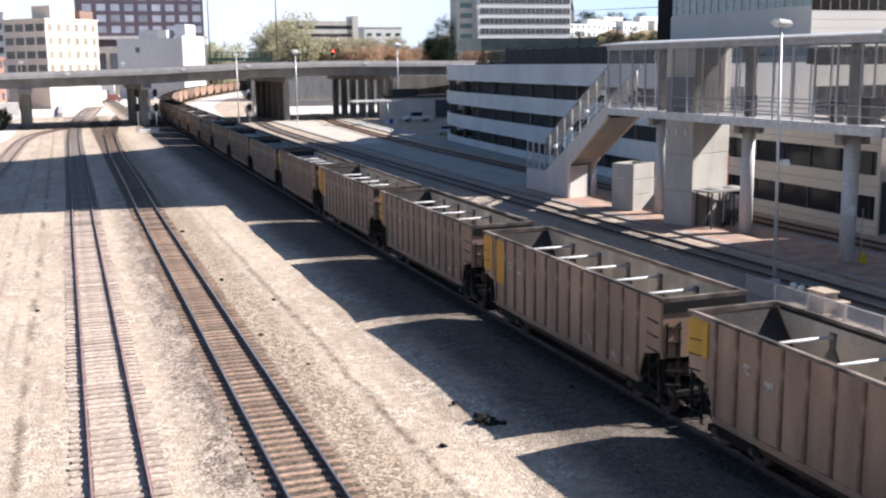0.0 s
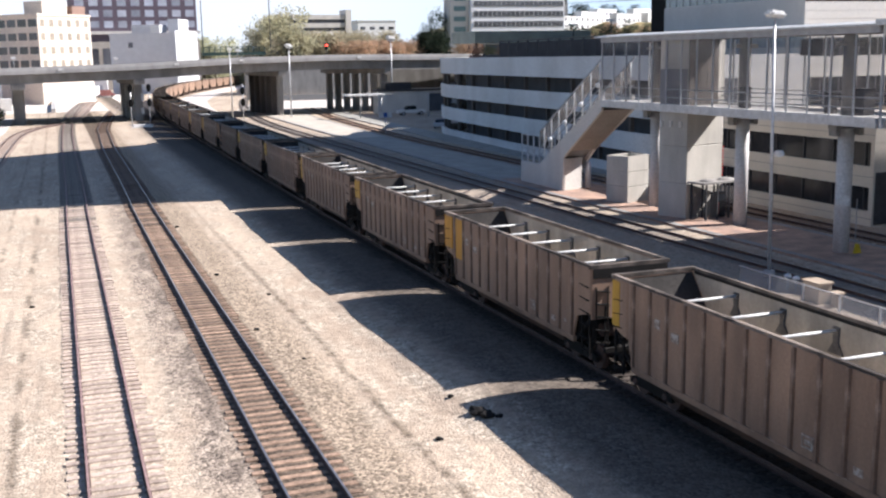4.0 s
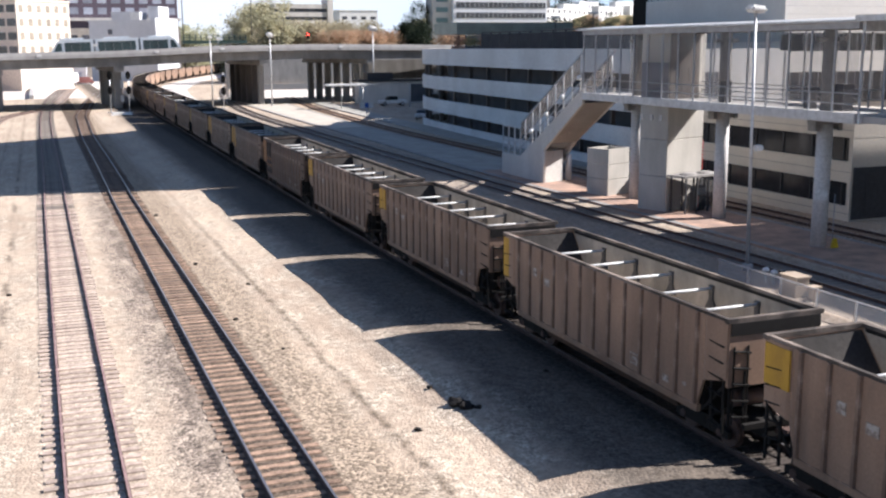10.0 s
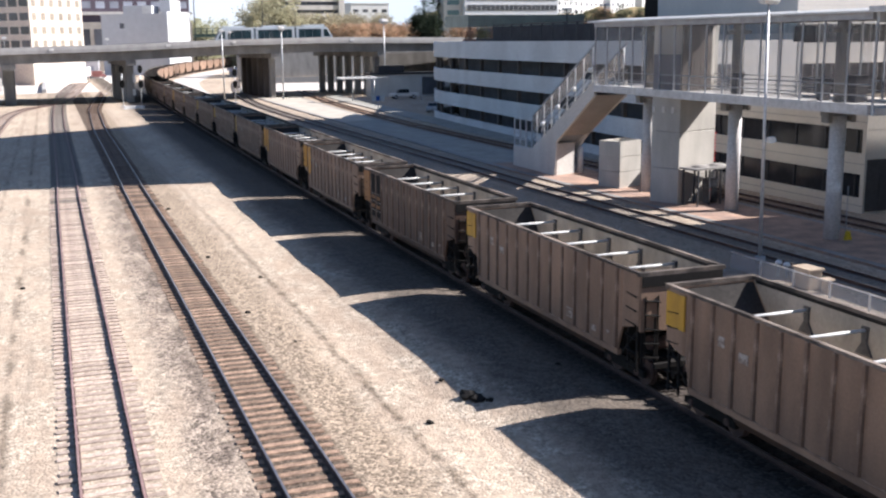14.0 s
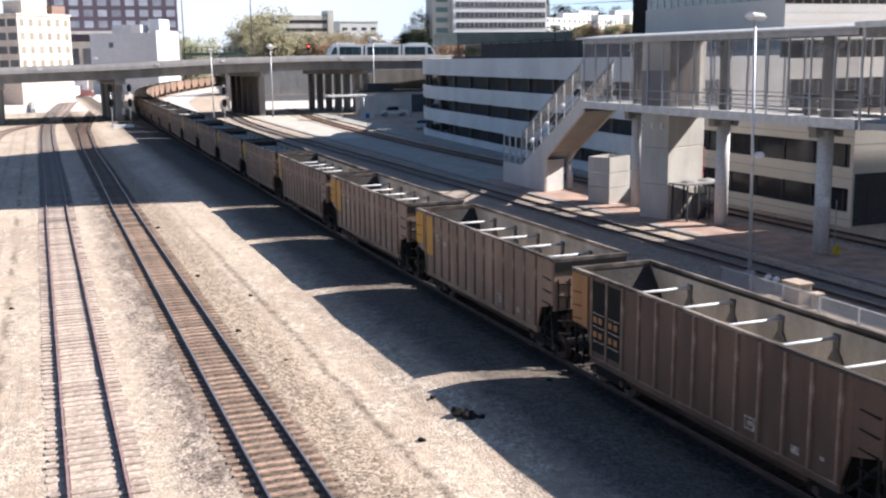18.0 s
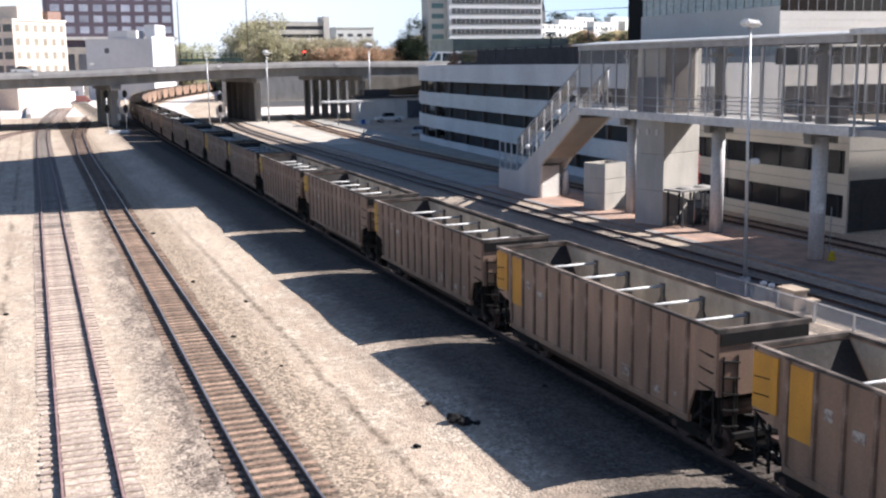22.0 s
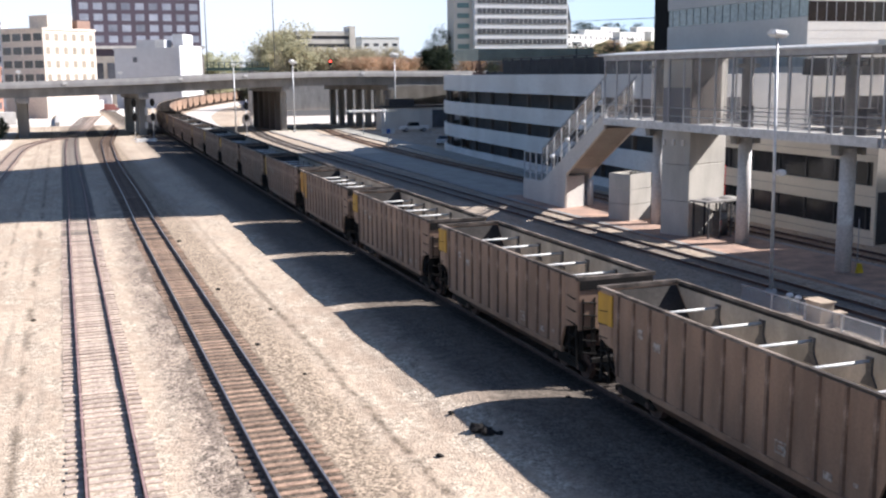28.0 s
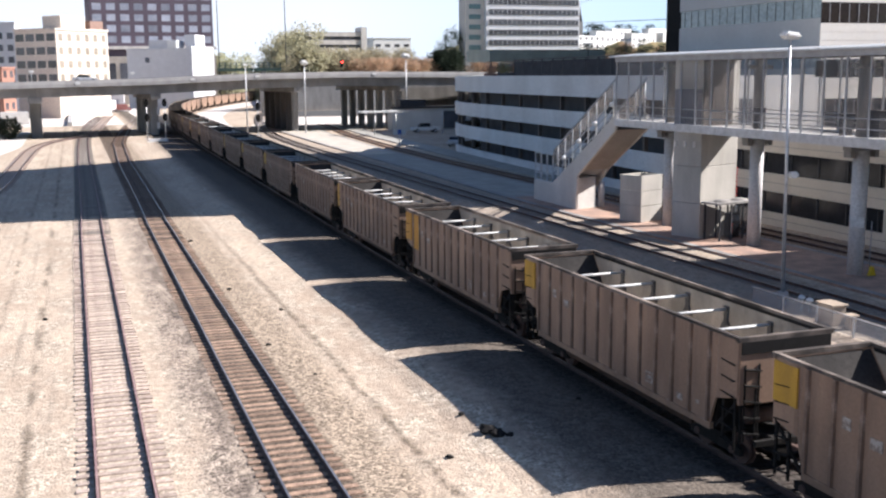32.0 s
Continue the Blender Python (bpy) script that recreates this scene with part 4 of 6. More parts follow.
# Out of view; place and height follow from the shade on the platform.
near_office = thing("near_office", "plain unseen block beside the forecourt that shades the platform", "office building")
bm = bmesh.new()
box(bm, 58.0, 95.0, 6.0, 49.7, 0, 20.8)
part("wall", bm, BEIGE, near_office)
# Hidden block, added and shaped so its shadow crosses the tracks at a slant.
high = thing("tall_tower", "hidden tall block added to cast the slanting shade on the tracks", "tower block")
bm = bmesh.new()
prism(bm, [(93.0, 90.0), (120.0, 95.0), (116.0, 137.5), (84.0, 116.3), (93.0, 101.5)], "z", 0, 80)
part("shaft", bm, OFFICE_BAND, high)

# Never seen; added behind the office to keep the hut in shade.
rear = thing("rear_tower", "hidden block added to shade the hut and the ground around it", "tower block")
bm = bmesh.new()
prism(bm, [(121.0, 122.0), (150.0, 122.0), (150.0, 196.0), (126.0, 196.0)], "z", 0, 56)
part("shaft", bm, OFFICE_BAND, rear)

# gallery branch that turns away from the platform at its near end
branch = thing("footbridge_branch", "glazed footbridge branch turning off over the office forecourt", "footbridge")
bm = bmesh.new()
box(bm, GX0 + 0.2, 58.0, 38.3, 42.3, GF - 0.36, GF - 0.02)
part("floor_slab", bm, CONCRETE, branch)
for y in (38.3, 42.2):
    bm = bmesh.new()
    box(bm, GX0, 58.0, y - 0.12, y + 0.1, GT - 0.5, GT)
    part("top_beam", bm, STEEL, branch)
    bm = bmesh.new()
    box(bm, GX0, 58.0, y - 0.1, y + 0.08, GF - 0.42, GF + 0.1)
    part("edge_beam", bm, STEEL, branch)
    x = GX0
    while x < 57:
        bm = bmesh.new()
        box(bm, x - 0.05, x + 0.05, y - 0.05, y + 0.05, GF + 0.1, GT - 0.5)
        part("mullion", bm, STEEL_GREY, branch)
        x += 1.5
bm = bmesh.new()
box(bm, GX0 - 0.45, 58.0, 37.8, 42.38, GT + 0.004, GT + 0.3)
part("roof", bm, STEEL, branch)
bm = bmesh.new()
tube(bm, (41.0, 40.6, PZ), (41.0, 40.6, GF - 0.4), 0.46, 20)
part("column", bm, CONCRETE, branch)


# ---- coal train ----
PITCH = 16.0
CAR_TOP = 3.97
# how many yellow end panels each car carries, and its paint
KINDS = {-1: "one", 0: "one", 1: "two", 2: "thin", 3: "two", 4: "one", 5: "thin", 6: "one", 7: "one", 8: "dark", 9: "two", 10: "two",
         11: "thin", 12: "one", 13: "one", 14: "one", 15: "two", 16: "thin", 17: "plain"}
TRAVEL = ((0, 0.0), (3, 20.9), (6, 41.35), (9.5, 65.3), (13, 88.85), (18, 122.25), (20, 135.22), (22, 148.28), (25, 167.5), (28, 186.65), (32, 211.6))


def travelled(t):
    """Metres that the train has come by t seconds, smoothly through the known times."""
    pts = TRAVEL
    for i in range(len(pts) - 1):
        if t <= pts[i + 1][0]:
            break
    (t0, d0), (t1, d1) = pts[i], pts[i + 1]

    def slope(k):
        k0, k1 = max(0, k - 1), min(len(pts) - 1, k + 1)
        return (pts[k1][1] - pts[k0][1]) / (pts[k1][0] - pts[k0][0])
    h, u = t1 - t0, (t - t0) / (t1 - t0)
    return (2 * u ** 3 - 3 * u ** 2 + 1) * d0 + (u ** 3 - 2 * u ** 2 + u) * h * slope(i) + (-2 * u ** 3 + 3 * u ** 2) * d1 + (u ** 3 - u ** 2) * h * slope(i + 1)


def build_car(kind):
    """One open coal car, its length along y, on the rails at z = 0."""
    car = thing("coal_car", "empty open-top steel coal car, dusty brown, rolling in a long train", "railway car", "coal cars of the train")
    hw, hl, z0, zt = 1.5, 7.2, 1.12, CAR_TOP
    paint = CAR_DARK if kind == "dark" else CAR
    post_y = [-5.85 + 11.7 * k / 12 for k in range(13)]
    stops = [-hl] + post_y + [hl]

    def low(y):
        """Height of the side sheet's lower edge: cut away over the trucks."""
        a = abs(y)
        return z0 if a <= 5.9 else z0 + (2.0 - z0) * (a - 5.9) / 0.3 if a < 6.2 else 2.0 + 0.25 * (a - 6.2) / (hl - 6.2)

    for s in (-1, 1):
        bm = bmesh.new()
        bays = []
        for a, b in zip(stops, stops[1:]):
            for k in range(6):
                bays.append((a + (b - a) * k / 6, 0.03 + 0.06 * math.sin(math.pi * k / 6)))
        bays.append((hl, 0.03))
        bays = sorted(bays + [(-6.2, 0.03), (-5.9, 0.03), (5.9, 0.03), (6.2, 0.03)])
        last = None
        for y, u in bays:
            ring = [bm.verts.new(c) for c in ((s * (hw + u), y, zt - 0.08), (s * (hw + u), y, low(y)), (s * (hw - 0.03), y, low(y)), (s * (hw - 0.03), y, zt - 0.08))]
            if last:
                for k in range(4):
                    bm.faces.new((last[k], last[(k + 1) % 4], ring[(k + 1) % 4], ring[k]))
            else:
                bm.faces.new(ring)
            last = ring
        bm.faces.new(last[::-1])
        part("side_sheet", bm, paint, car, "side sheet bowed a little between its posts")
        bm = bmesh.new()
        prism(bm, [(-4.9, 1.07), (4.9, 1.07), (7.08, zt - 0.16), (-7.08, zt - 0.16)], "x", s * hw - s * 0.036 - 0.004, s * hw - s * 0.036 + 0.004)
        part("inner_lining", bm, CAR_IN, car, "scoured inside of the car wall")
        bm = bmesh.new()
        box(bm, s * hw - 0.05, s * hw + 0.085, -hl - 0.05, hl + 0.05, zt - 0.10, zt)
        part("top_chord", bm, CHORD, car, "dark top chord worn to pale steel in places")
        bm = bmesh.new()
        box(bm, s * (hw - 0.02) - 0.07, s * (hw - 0.02) + 0.07, -5.95, 5.95, z0 - 0.16, z0 + 0.04)
        part("side_sill", bm, paint, car)
        bm = bmesh.new()
        box(bm, s * hw + s * 0.07 - 0.025, s * hw + s * 0.07 + 0.025, -5.88, 5.88, z0 + 0.042, z0 + 0.075)
        part("sill_lip", bm, CAR_POST, car, "worn pale lip along the sill")
    if kind != "two":
        bm = bmesh.new()
        box(bm, hw - 0.058, hw - 0.046, -hl + 0.2, hl - 0.2, zt - 0.2, zt - 0.1)
        part("upper_band", bm, BLACK, car, "black band under the top chord")
    posts = []
    for deep, skin in ((0.03, paint), (0.1, CAR_POST)):
        bm = bmesh.new()
        ring = [(-0.075, 0.0), (0.075, 0.0), (0.05, deep), (-0.05, deep)]
        lo = [bm.verts.new((v, u, z0 + 0.078)) for u, v in ring]
        hi = [bm.verts.new((v * 0.85, u, zt - 0.10)) for u, v in ring]
        for i in range(4):
            bm.faces.new((lo[i], lo[(i + 1) % 4], hi[(i + 1) % 4], hi[i]))
        bm.faces.new(lo)
        bm.faces.new(hi)
        posts.append(mesh_of("side_post", bm, skin))
    for y in post_y:
        share("side_post", posts[0], car, Matrix.Translation((hw + 0.025, y, 0)))
        share("side_post", posts[1], car, Matrix.Translation((-hw - 0.02, y, 0)) @ Matrix.Rotation(math.pi, 4, "Z"))
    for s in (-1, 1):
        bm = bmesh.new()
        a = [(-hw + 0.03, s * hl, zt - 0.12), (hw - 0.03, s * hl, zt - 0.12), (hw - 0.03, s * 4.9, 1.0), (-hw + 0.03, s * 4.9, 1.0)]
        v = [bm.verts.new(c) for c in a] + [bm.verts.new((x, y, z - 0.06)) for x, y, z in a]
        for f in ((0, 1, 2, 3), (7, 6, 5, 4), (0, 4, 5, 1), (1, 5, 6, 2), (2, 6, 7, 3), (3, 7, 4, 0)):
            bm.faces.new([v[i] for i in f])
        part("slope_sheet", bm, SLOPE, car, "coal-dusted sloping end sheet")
        bm = bmesh.new()
        box(bm, -hw, hw, s * hl - 0.05, s * hl + 0.05, 2.05, zt - 0.02)
        part("end_sheet", bm, paint, car)
        bm = bmesh.new()
        box(bm, -hw - 0.08, hw + 0.08, s * hl - 0.08, s * hl + 0.09, zt - 0.12, zt + 0.01)
        part("end_chord", bm, CHORD, car)
        # A black strip plays the shadow that the end chord throws below it.
        bm = bmesh.new()
        box(bm, -hw + 0.02, hw - 0.02, s * hl + s * 0.07 - 0.018, s * hl + s * 0.07 + 0.018, 3.5, zt - 0.125)
        part("end_plate", bm, BLACK, car, "black strip standing for the shadow under the end chord")
        bm = bmesh.new()
        box(bm, -1.1, 1.1, s * 7.46 - 0.07, s * 7.46 + 0.07, 0.88, 1.04)
        box(bm, -0.35, 0.35, min(s * 4.6, s * 7.5), max(s * 4.6, s * 7.5), 0.55, 0.98)
        part("end_sill", bm, BLACK, car)
        bm = bmesh.new()
        tube(bm, (0, s * 7.6, 0.78), (0, s * 8.0, 0.78), 0.14, 8)
        box(bm, -0.2, 0.2, s * 7.95 - 0.14, s * 7.95 + 0.05, 0.58, 0.98)
        part("coupler", bm, RUST, car)
        for sx in (-1, 1):
            bm = bmesh.new()
            for k in range(6):
                zz = 0.9 + 0.46 * k
                beam(bm, (sx * 1.575, s * 6.50, zz + 0.03), (sx * 1.575, s * 7.10, zz - 0.03), 0.07, 0.03)
            for u in (6.54, 7.08):
                box(bm, sx * 1.5 - 0.027, sx * 1.5 + 0.027, s * u - 0.04, s * u + 0.04, 0.7, 3.4)
            part("side_ladder", bm, BLACK, car)
            bm = bmesh.new()
            for k in range(5 if sx * s > 0 else 0):
                zz = 1.2 + 0.46 * k
                beam(bm, (sx * 0.84, s * 7.29, zz - 0.04), (sx * 1.38, s * 7.29, zz + 0.04), 0.12, 0.04)
            if sx * s > 0:
                for u in (0.88, 1.34):
                    box(bm, sx * u - 0.02, sx * u + 0.02, s * 7.27 - 0.015, s * 7.27 + 0.015, 1.0, 3.2)
                part("end_ladder", bm, BLACK, car)
            else:
                bm.free()
            bm = bmesh.new()
            beam(bm, (sx * 1.46, s * 6.1, 1.1), (sx * 1.46, s * 7.15, 2.15), 0.05, 0.08)
            part("end_brace", bm, BLACK, car)
            bm = bmesh.new()
            box(bm, sx * 1.4 - 0.03, sx * 1.4 + 0.03, s * 7.2 - 0.03, s * 7.2 + 0.03, 0.9, 2.4)
            if sx * s > 0:
                box(bm, sx * 1.0 - 0.025, sx * 1.0 + 0.025, s * 7.3 - 0.025, s * 7.3 + 0.025, 1.0, 2.5)
            part("corner_post", bm, BLACK, car)
        bm = bmesh.new()
        tube(bm, (-0.75, s * 6.55, 1.45), (0.2, s * 6.55, 1.45), 0.24, 10)
        part("air_tank", bm, RUST, car, "grimy air tank under the slope sheet")
        bm = bmesh.new()
        box(bm, 0.35, 0.95, s * 6.6 - 0.25, s * 6.6 + 0.25, 1.2, 1.75)
        part("brake_valve", bm, BLACK, car)
        bm = bmesh.new()
        tube(bm, (-1.2, s * 6.2, 0.95), (1.2, s * 6.2, 0.95), 0.06, 6)
        part("brake_rod", bm, BLACK, car)
        bm = bmesh.new()
        tube(bm, (0.28, s * 7.6, 0.72), (0.42, s * 7.8, 0.4), 0.04, 6, 0.04)
        part("air_hose", bm, BLACK, car)
        bm = bmesh.new()
        prism(bm, [(s * 4.95, 1.0), (s * 6.0, 1.0), (s * 6.1, 2.05)], "x", -1.38, 1.38)
        part("bulkhead", bm, BLACK, car)
        truck = part("truck", bmesh.new(), BLACK, car)
        bm = bmesh.new()
        for sx in (-1, 1):
            prism(bm, [(s * 5.55 - 1.25, 0.36), (s * 5.55 + 1.25, 0.36), (s * 5.55 + 1.25, 0.56), (s * 5.55 + 0.45, 0.78), (s * 5.55 - 0.45, 0.78), (s * 5.55 - 1.25, 0.56)], "x", sx * 1.02 - 0.07, sx * 1.02 + 0.07)
        box(bm, -1.1, 1.1, s * 5.55 - 0.2, s * 5.55 + 0.2, 0.45, 0.72)
        bm.to_mesh(truck.data)
        bm.free()
        for wy in (-0.89, 0.89):
            for sx in (-1, 1):
                bm = bmesh.new()
                tube(bm, (sx * 0.68, s * 5.55 + wy, 0.46), (sx * 0.81, s * 5.55 + wy, 0.46), 0.46, 16)
                tube(bm, (sx * 0.62, s * 5.55 + wy, 0.46), (sx * 0.68, s * 5.55 + wy, 0.46), 0.49, 16)
                tube(bm, (sx * 0.9, s * 5.55 + wy, 0.46), (sx * 1.14, s * 5.55 + wy, 0.46), 0.12, 8)
                part("wheel", bm, RUST, truck)
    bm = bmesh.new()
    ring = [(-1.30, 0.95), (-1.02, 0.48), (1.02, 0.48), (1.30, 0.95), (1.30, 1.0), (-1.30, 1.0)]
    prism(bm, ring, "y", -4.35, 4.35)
    part("hopper_bottom", bm, CAR_DARK, car, "dark brown hopper bottom below the side sill")
    bm = bmesh.new()
    box(bm, -hw + 0.03, hw - 0.03, -4.95, 4.95, 1.0, 1.06)
    part("floor", bm, COAL, car, "floor black with coal dust")
    for k in range(5):
        y = -4.6 + 9.2 * k / 4
        bm = bmesh.new()
        tube(bm, (-hw + 0.03, y, 3.5), (hw - 0.03, y, 3.5), 0.048, 8)
        bar = part("cross_brace", bm, PAPER, car, "pale steel bar across the open top")
        bm = bmesh.new()
        prism(bm, [(y - 0.30, 2.82), (y + 0.30, 2.82), (y + 0.09, 3.15), (y + 0.12, 3.6), (y - 0.12, 3.6), (y - 0.09, 3.15)], "x", hw - 0.11, hw - 0.048)
        part("gusset", bm, GUSSET, bar, "grey flared brace plate")
    widths = {"one": ((6.22, 7.16, 2.75, 3.80),), "two": ((6.22, 7.16, 2.35, 3.82), (4.95, 5.75, 2.0, 3.82)), "thin": ((6.7, 7.16, 2.3, 3.82),), "plain": (), "dark": ((6.12, 7.16, 2.1, 3.84),)}[kind]
    for a, b, c, d in widths:
        bm = bmesh.new()
        box(bm, -hw - 0.099, -hw - 0.055, a, b, c, d)
        part("end_panel", bm, ORANGE_DULL if kind == "dark" else ORANGE if kind == "two" else YELLOW, car, "faded orange painted end panel" if kind in ("two", "dark") else "faded yellow painted end panel")
    if kind == "dark":
        for a, b in ((3.98, 4.79), (4.96, 5.77)):
            bm = bmesh.new()
            box(bm, -hw - 0.099, -hw - 0.06, a, b, 1.4, 3.8)
            sheet = part("black_panel", bm, BLACK, car, "black painted bay with white ruled lines")
            for z in (1.75, 2.25, 2.7):
                bm = bmesh.new()
                box(bm, -hw - 0.105, -hw - 0.1, a + 0.04, b - 0.04, z, z + 0.035)
                part("ruled_line", bm, STENCIL, sheet)
            for z in (1.9, 2.4):
                for u in (0.18, 0.52):
                    bm = bmesh.new()
                    box(bm, -hw - 0.105, -hw - 0.1, a + u, a + u + 0.22, z, z + 0.2)
                    part("stencil_bar", bm, ORANGE_DULL, sheet)
    for a, z, w, h in ((4.4, 2.95, 0.3, 0.3), (3.4, 2.75, 0.4, 0.28), (-4.4, 1.5, 0.3, 0.2), (-5.35, 1.62, 0.16, 0.1)):
        if kind == "dark" and a > 3:
            continue
        bm = bmesh.new()
        box(bm, -hw - 0.099, -hw - 0.055, a - w / 2, a + w / 2, z - h / 2, z + h / 2)
        part("stencil_bar", bm, STENCIL, car)
    bm = bmesh.new()
    a, b, c, d = -2.82, -2.4, 1.42, 1.78
    for y0, y1, u, v in ((a, b, c, c + 0.05), (a, b, d - 0.05, d), (a, a + 0.05, c + 0.05, d - 0.05), (b - 0.05, b, c + 0.05, d - 0.05), (a + 0.1, b - 0.12, c + 0.12, d - 0.12)):
        box(bm, -hw - 0.099, -hw - 0.055, y0, y1, u, v)
    part("stencil_frame", bm, STENCIL, car, "small pale stencilled box")
    return car


CARS = []
protos = {}
for n in range(-1, 48):
    kind = KINDS.get(n, ("one", "two", "thin", "plain", "thin", "one")[(n * 5) % 6])
    if kind not in protos:
        protos[kind] = build_car(kind)
        CARS.append((n, protos[kind]))
    else:
        CARS.append((n, copy_thing(protos[kind], Matrix.Identity(4))))


def car_rows(n):
    rows = []
    for k in range(0, 17):
        t = k * 2.0
        y = 25.8 - 7.42 + PITCH * n - travelled(t)
        (x, yy), d = along(WAY_TRAIN, 240.0 + y)
        rows.append((t, Matrix.Translation((x, yy, 0.18)) @ Matrix.Rotation(math.atan2(-d[0], d[1]), 4, "Z")))
    return rows


# ---- tram ----
TRAM_WHITE = mat("tram_white", (0.62, 0.67, 0.71), (0.56, 0.61, 0.65), rough=0.3, scale=0.8, bump=0.02)
TRAM_BLUE = mat("tram_blue_glass", (0.035, 0.07, 0.085), (0.022, 0.042, 0.052), rough=0.1, scale=0.5, bump=0.0, spec=0.7)
TRAM_GREY = mat("tram_grey", (0.18, 0.21, 0.24), rough=0.4, scale=0.8, bump=0.02)


def build_tram():
    """A three-part low-floor tram, length along x, on the road at z = 0, its centre at the origin."""
    t = thing("tram", "white and blue low-floor tram crossing the viaduct", "tram")
    for name, x0, x1, nose in (("end_section", -11.8, -4.3, -1), ("middle_section", -3.9, 3.9, 0), ("end_section", 4.3, 11.8, 1)):
        bm = bmesh.new()
        if nose:
            a, b = (x0, x1) if nose > 0 else (x1, x0)
            e = b
            ring = [(a, 0.25), (e - 0.5 * nose, 0.25), (e, 0.7), (e - 0.05 * nose, 1.3), (e - 1.1 * nose, 3.05), (e - 1.8 * nose, 3.35), (a, 3.4)]
        else:
            ring = [(x0, 0.25), (x1, 0.25), (x1, 3.4), (x0, 3.4)]
        lo = [bm.verts.new((x, -1.3, z)) for x, z in ring]
        hi = [bm.verts.new((x, 1.3, z)) for x, z in ring]
        bm.faces.new(lo)
        bm.faces.new(hi)
        for i in range(len(ring)):
            bm.faces.new((lo[i], lo[(i + 1) % len(ring)], hi[(i + 1) % len(ring)], hi[i]))
        sec = part(name, bm, TRAM_WHITE, t)
        span = (x0 + (2.4 if nose < 0 else 0.5), x1 - (2.4 if nose > 0 else 0.5))
        for y in (-1.31, 1.31):
            bm = bmesh.new()
            box(bm, span[0], span[1], y - 0.012, y + 0.012, 0.75, 2.85)
            part("side_window", bm, TRAM_BLUE, sec, "dark blue-tinted window band")
            x = span[0] + 1.2
            while x < span[1] - 0.5:
                bm = bmesh.new()
                box(bm, x - 0.03, x + 0.03, y - 0.022, y + 0.022, 0.6, 2.68)
                part("window_post", bm, TRAM_GREY, sec)
                x += 1.55
            bm = bmesh.new()
            box(bm, x0 + 0.3, x1 - 0.3, y - 0.014, y + 0.014, 0.3, 0.62)
            part("skirt", bm, TRAM_GREY, sec)
        if nose:
            bm = bmesh.new()
            v = [(e - 0.08 * nose, 1.35), (e - 1.08 * nose, 3.0)]
            a = [bm.verts.new((v[0][0] + 0.02 * nose, -1.15, v[0][1])), bm.verts.new((v[0][0] + 0.02 * nose, 1.15, v[0][1])), bm.verts.new((v[1][0] + 0.03 * nose, 1.0, v[1][1])), bm.verts.new((v[1][0] + 0.03 * nose, -1.0, v[1][1]))]
            bm.faces.new(a)
            part("windscreen", bm, TRAM_BLUE, sec)
            for y in (-1.31, 1.31):
                bm = bmesh.new()
                prism(bm, [(e - 0.5 * nose, 1.3), (e - 1.9 * nose, 1.3), (e - 1.9 * nose, 2.75), (e - 1.25 * nose, 2.75)], "y", y - 0.012, y + 0.012)
                part("cab_window", bm, TRAM_BLUE, sec)
        bm = bmesh.new()
        box(bm, x0 + 1.6, x1 - 1.6, -0.9, 0.9, 3.4, 3.68)
        part("roof_box", bm, TRAM_WHITE, sec)
    for x in (-4.1, 4.1):
        bm = bmesh.new()
        box(bm, x - 0.22, x + 0.22, -1.15, 1.15, 0.4, 3.25)
        part("bellows", bm, TRAM_GREY, t, "dark folded joint between sections")
    for x in (-8.5, 0.0, 8.5):
        bm = bmesh.new()
        for y in (-0.75, 0.75):
            for u in (-0.9, 0.9):
                tube(bm, (x + u, y - 0.06, 0.3), (x + u, y + 0.06, 0.3), 0.3, 14)
        part("bogie", bm, BLACK, t)
    return t


TRAM = build_tram()
TRAM_TAIL = ((0, -84.5), (3, -58.2), (6, -31.8), (7, -22.8), (8, -13.9), (9, -5.2), (10, 3.3), (11, 11.0), (12, 18.3), (13, 25.0), (14, 31.4), (16.5, 47.2), (18, 56.5), (19, 62.5), (20, 68.6), (21, 74.6), (26, 104), (32, 140))


def tram_rows():
    rows = []
    for t, tail in TRAM_TAIL:
        x = tail + 11.8
        a, b = deck_z(x - 8), deck_z(x + 8)
        rows.append((t, Matrix.Translation((x, deck_y(x) + 3.4, (a + b) / 2 - 1.15)) @ Matrix.Rotation(-math.atan2(b - a, 16), 4, "Y")))
    return rows


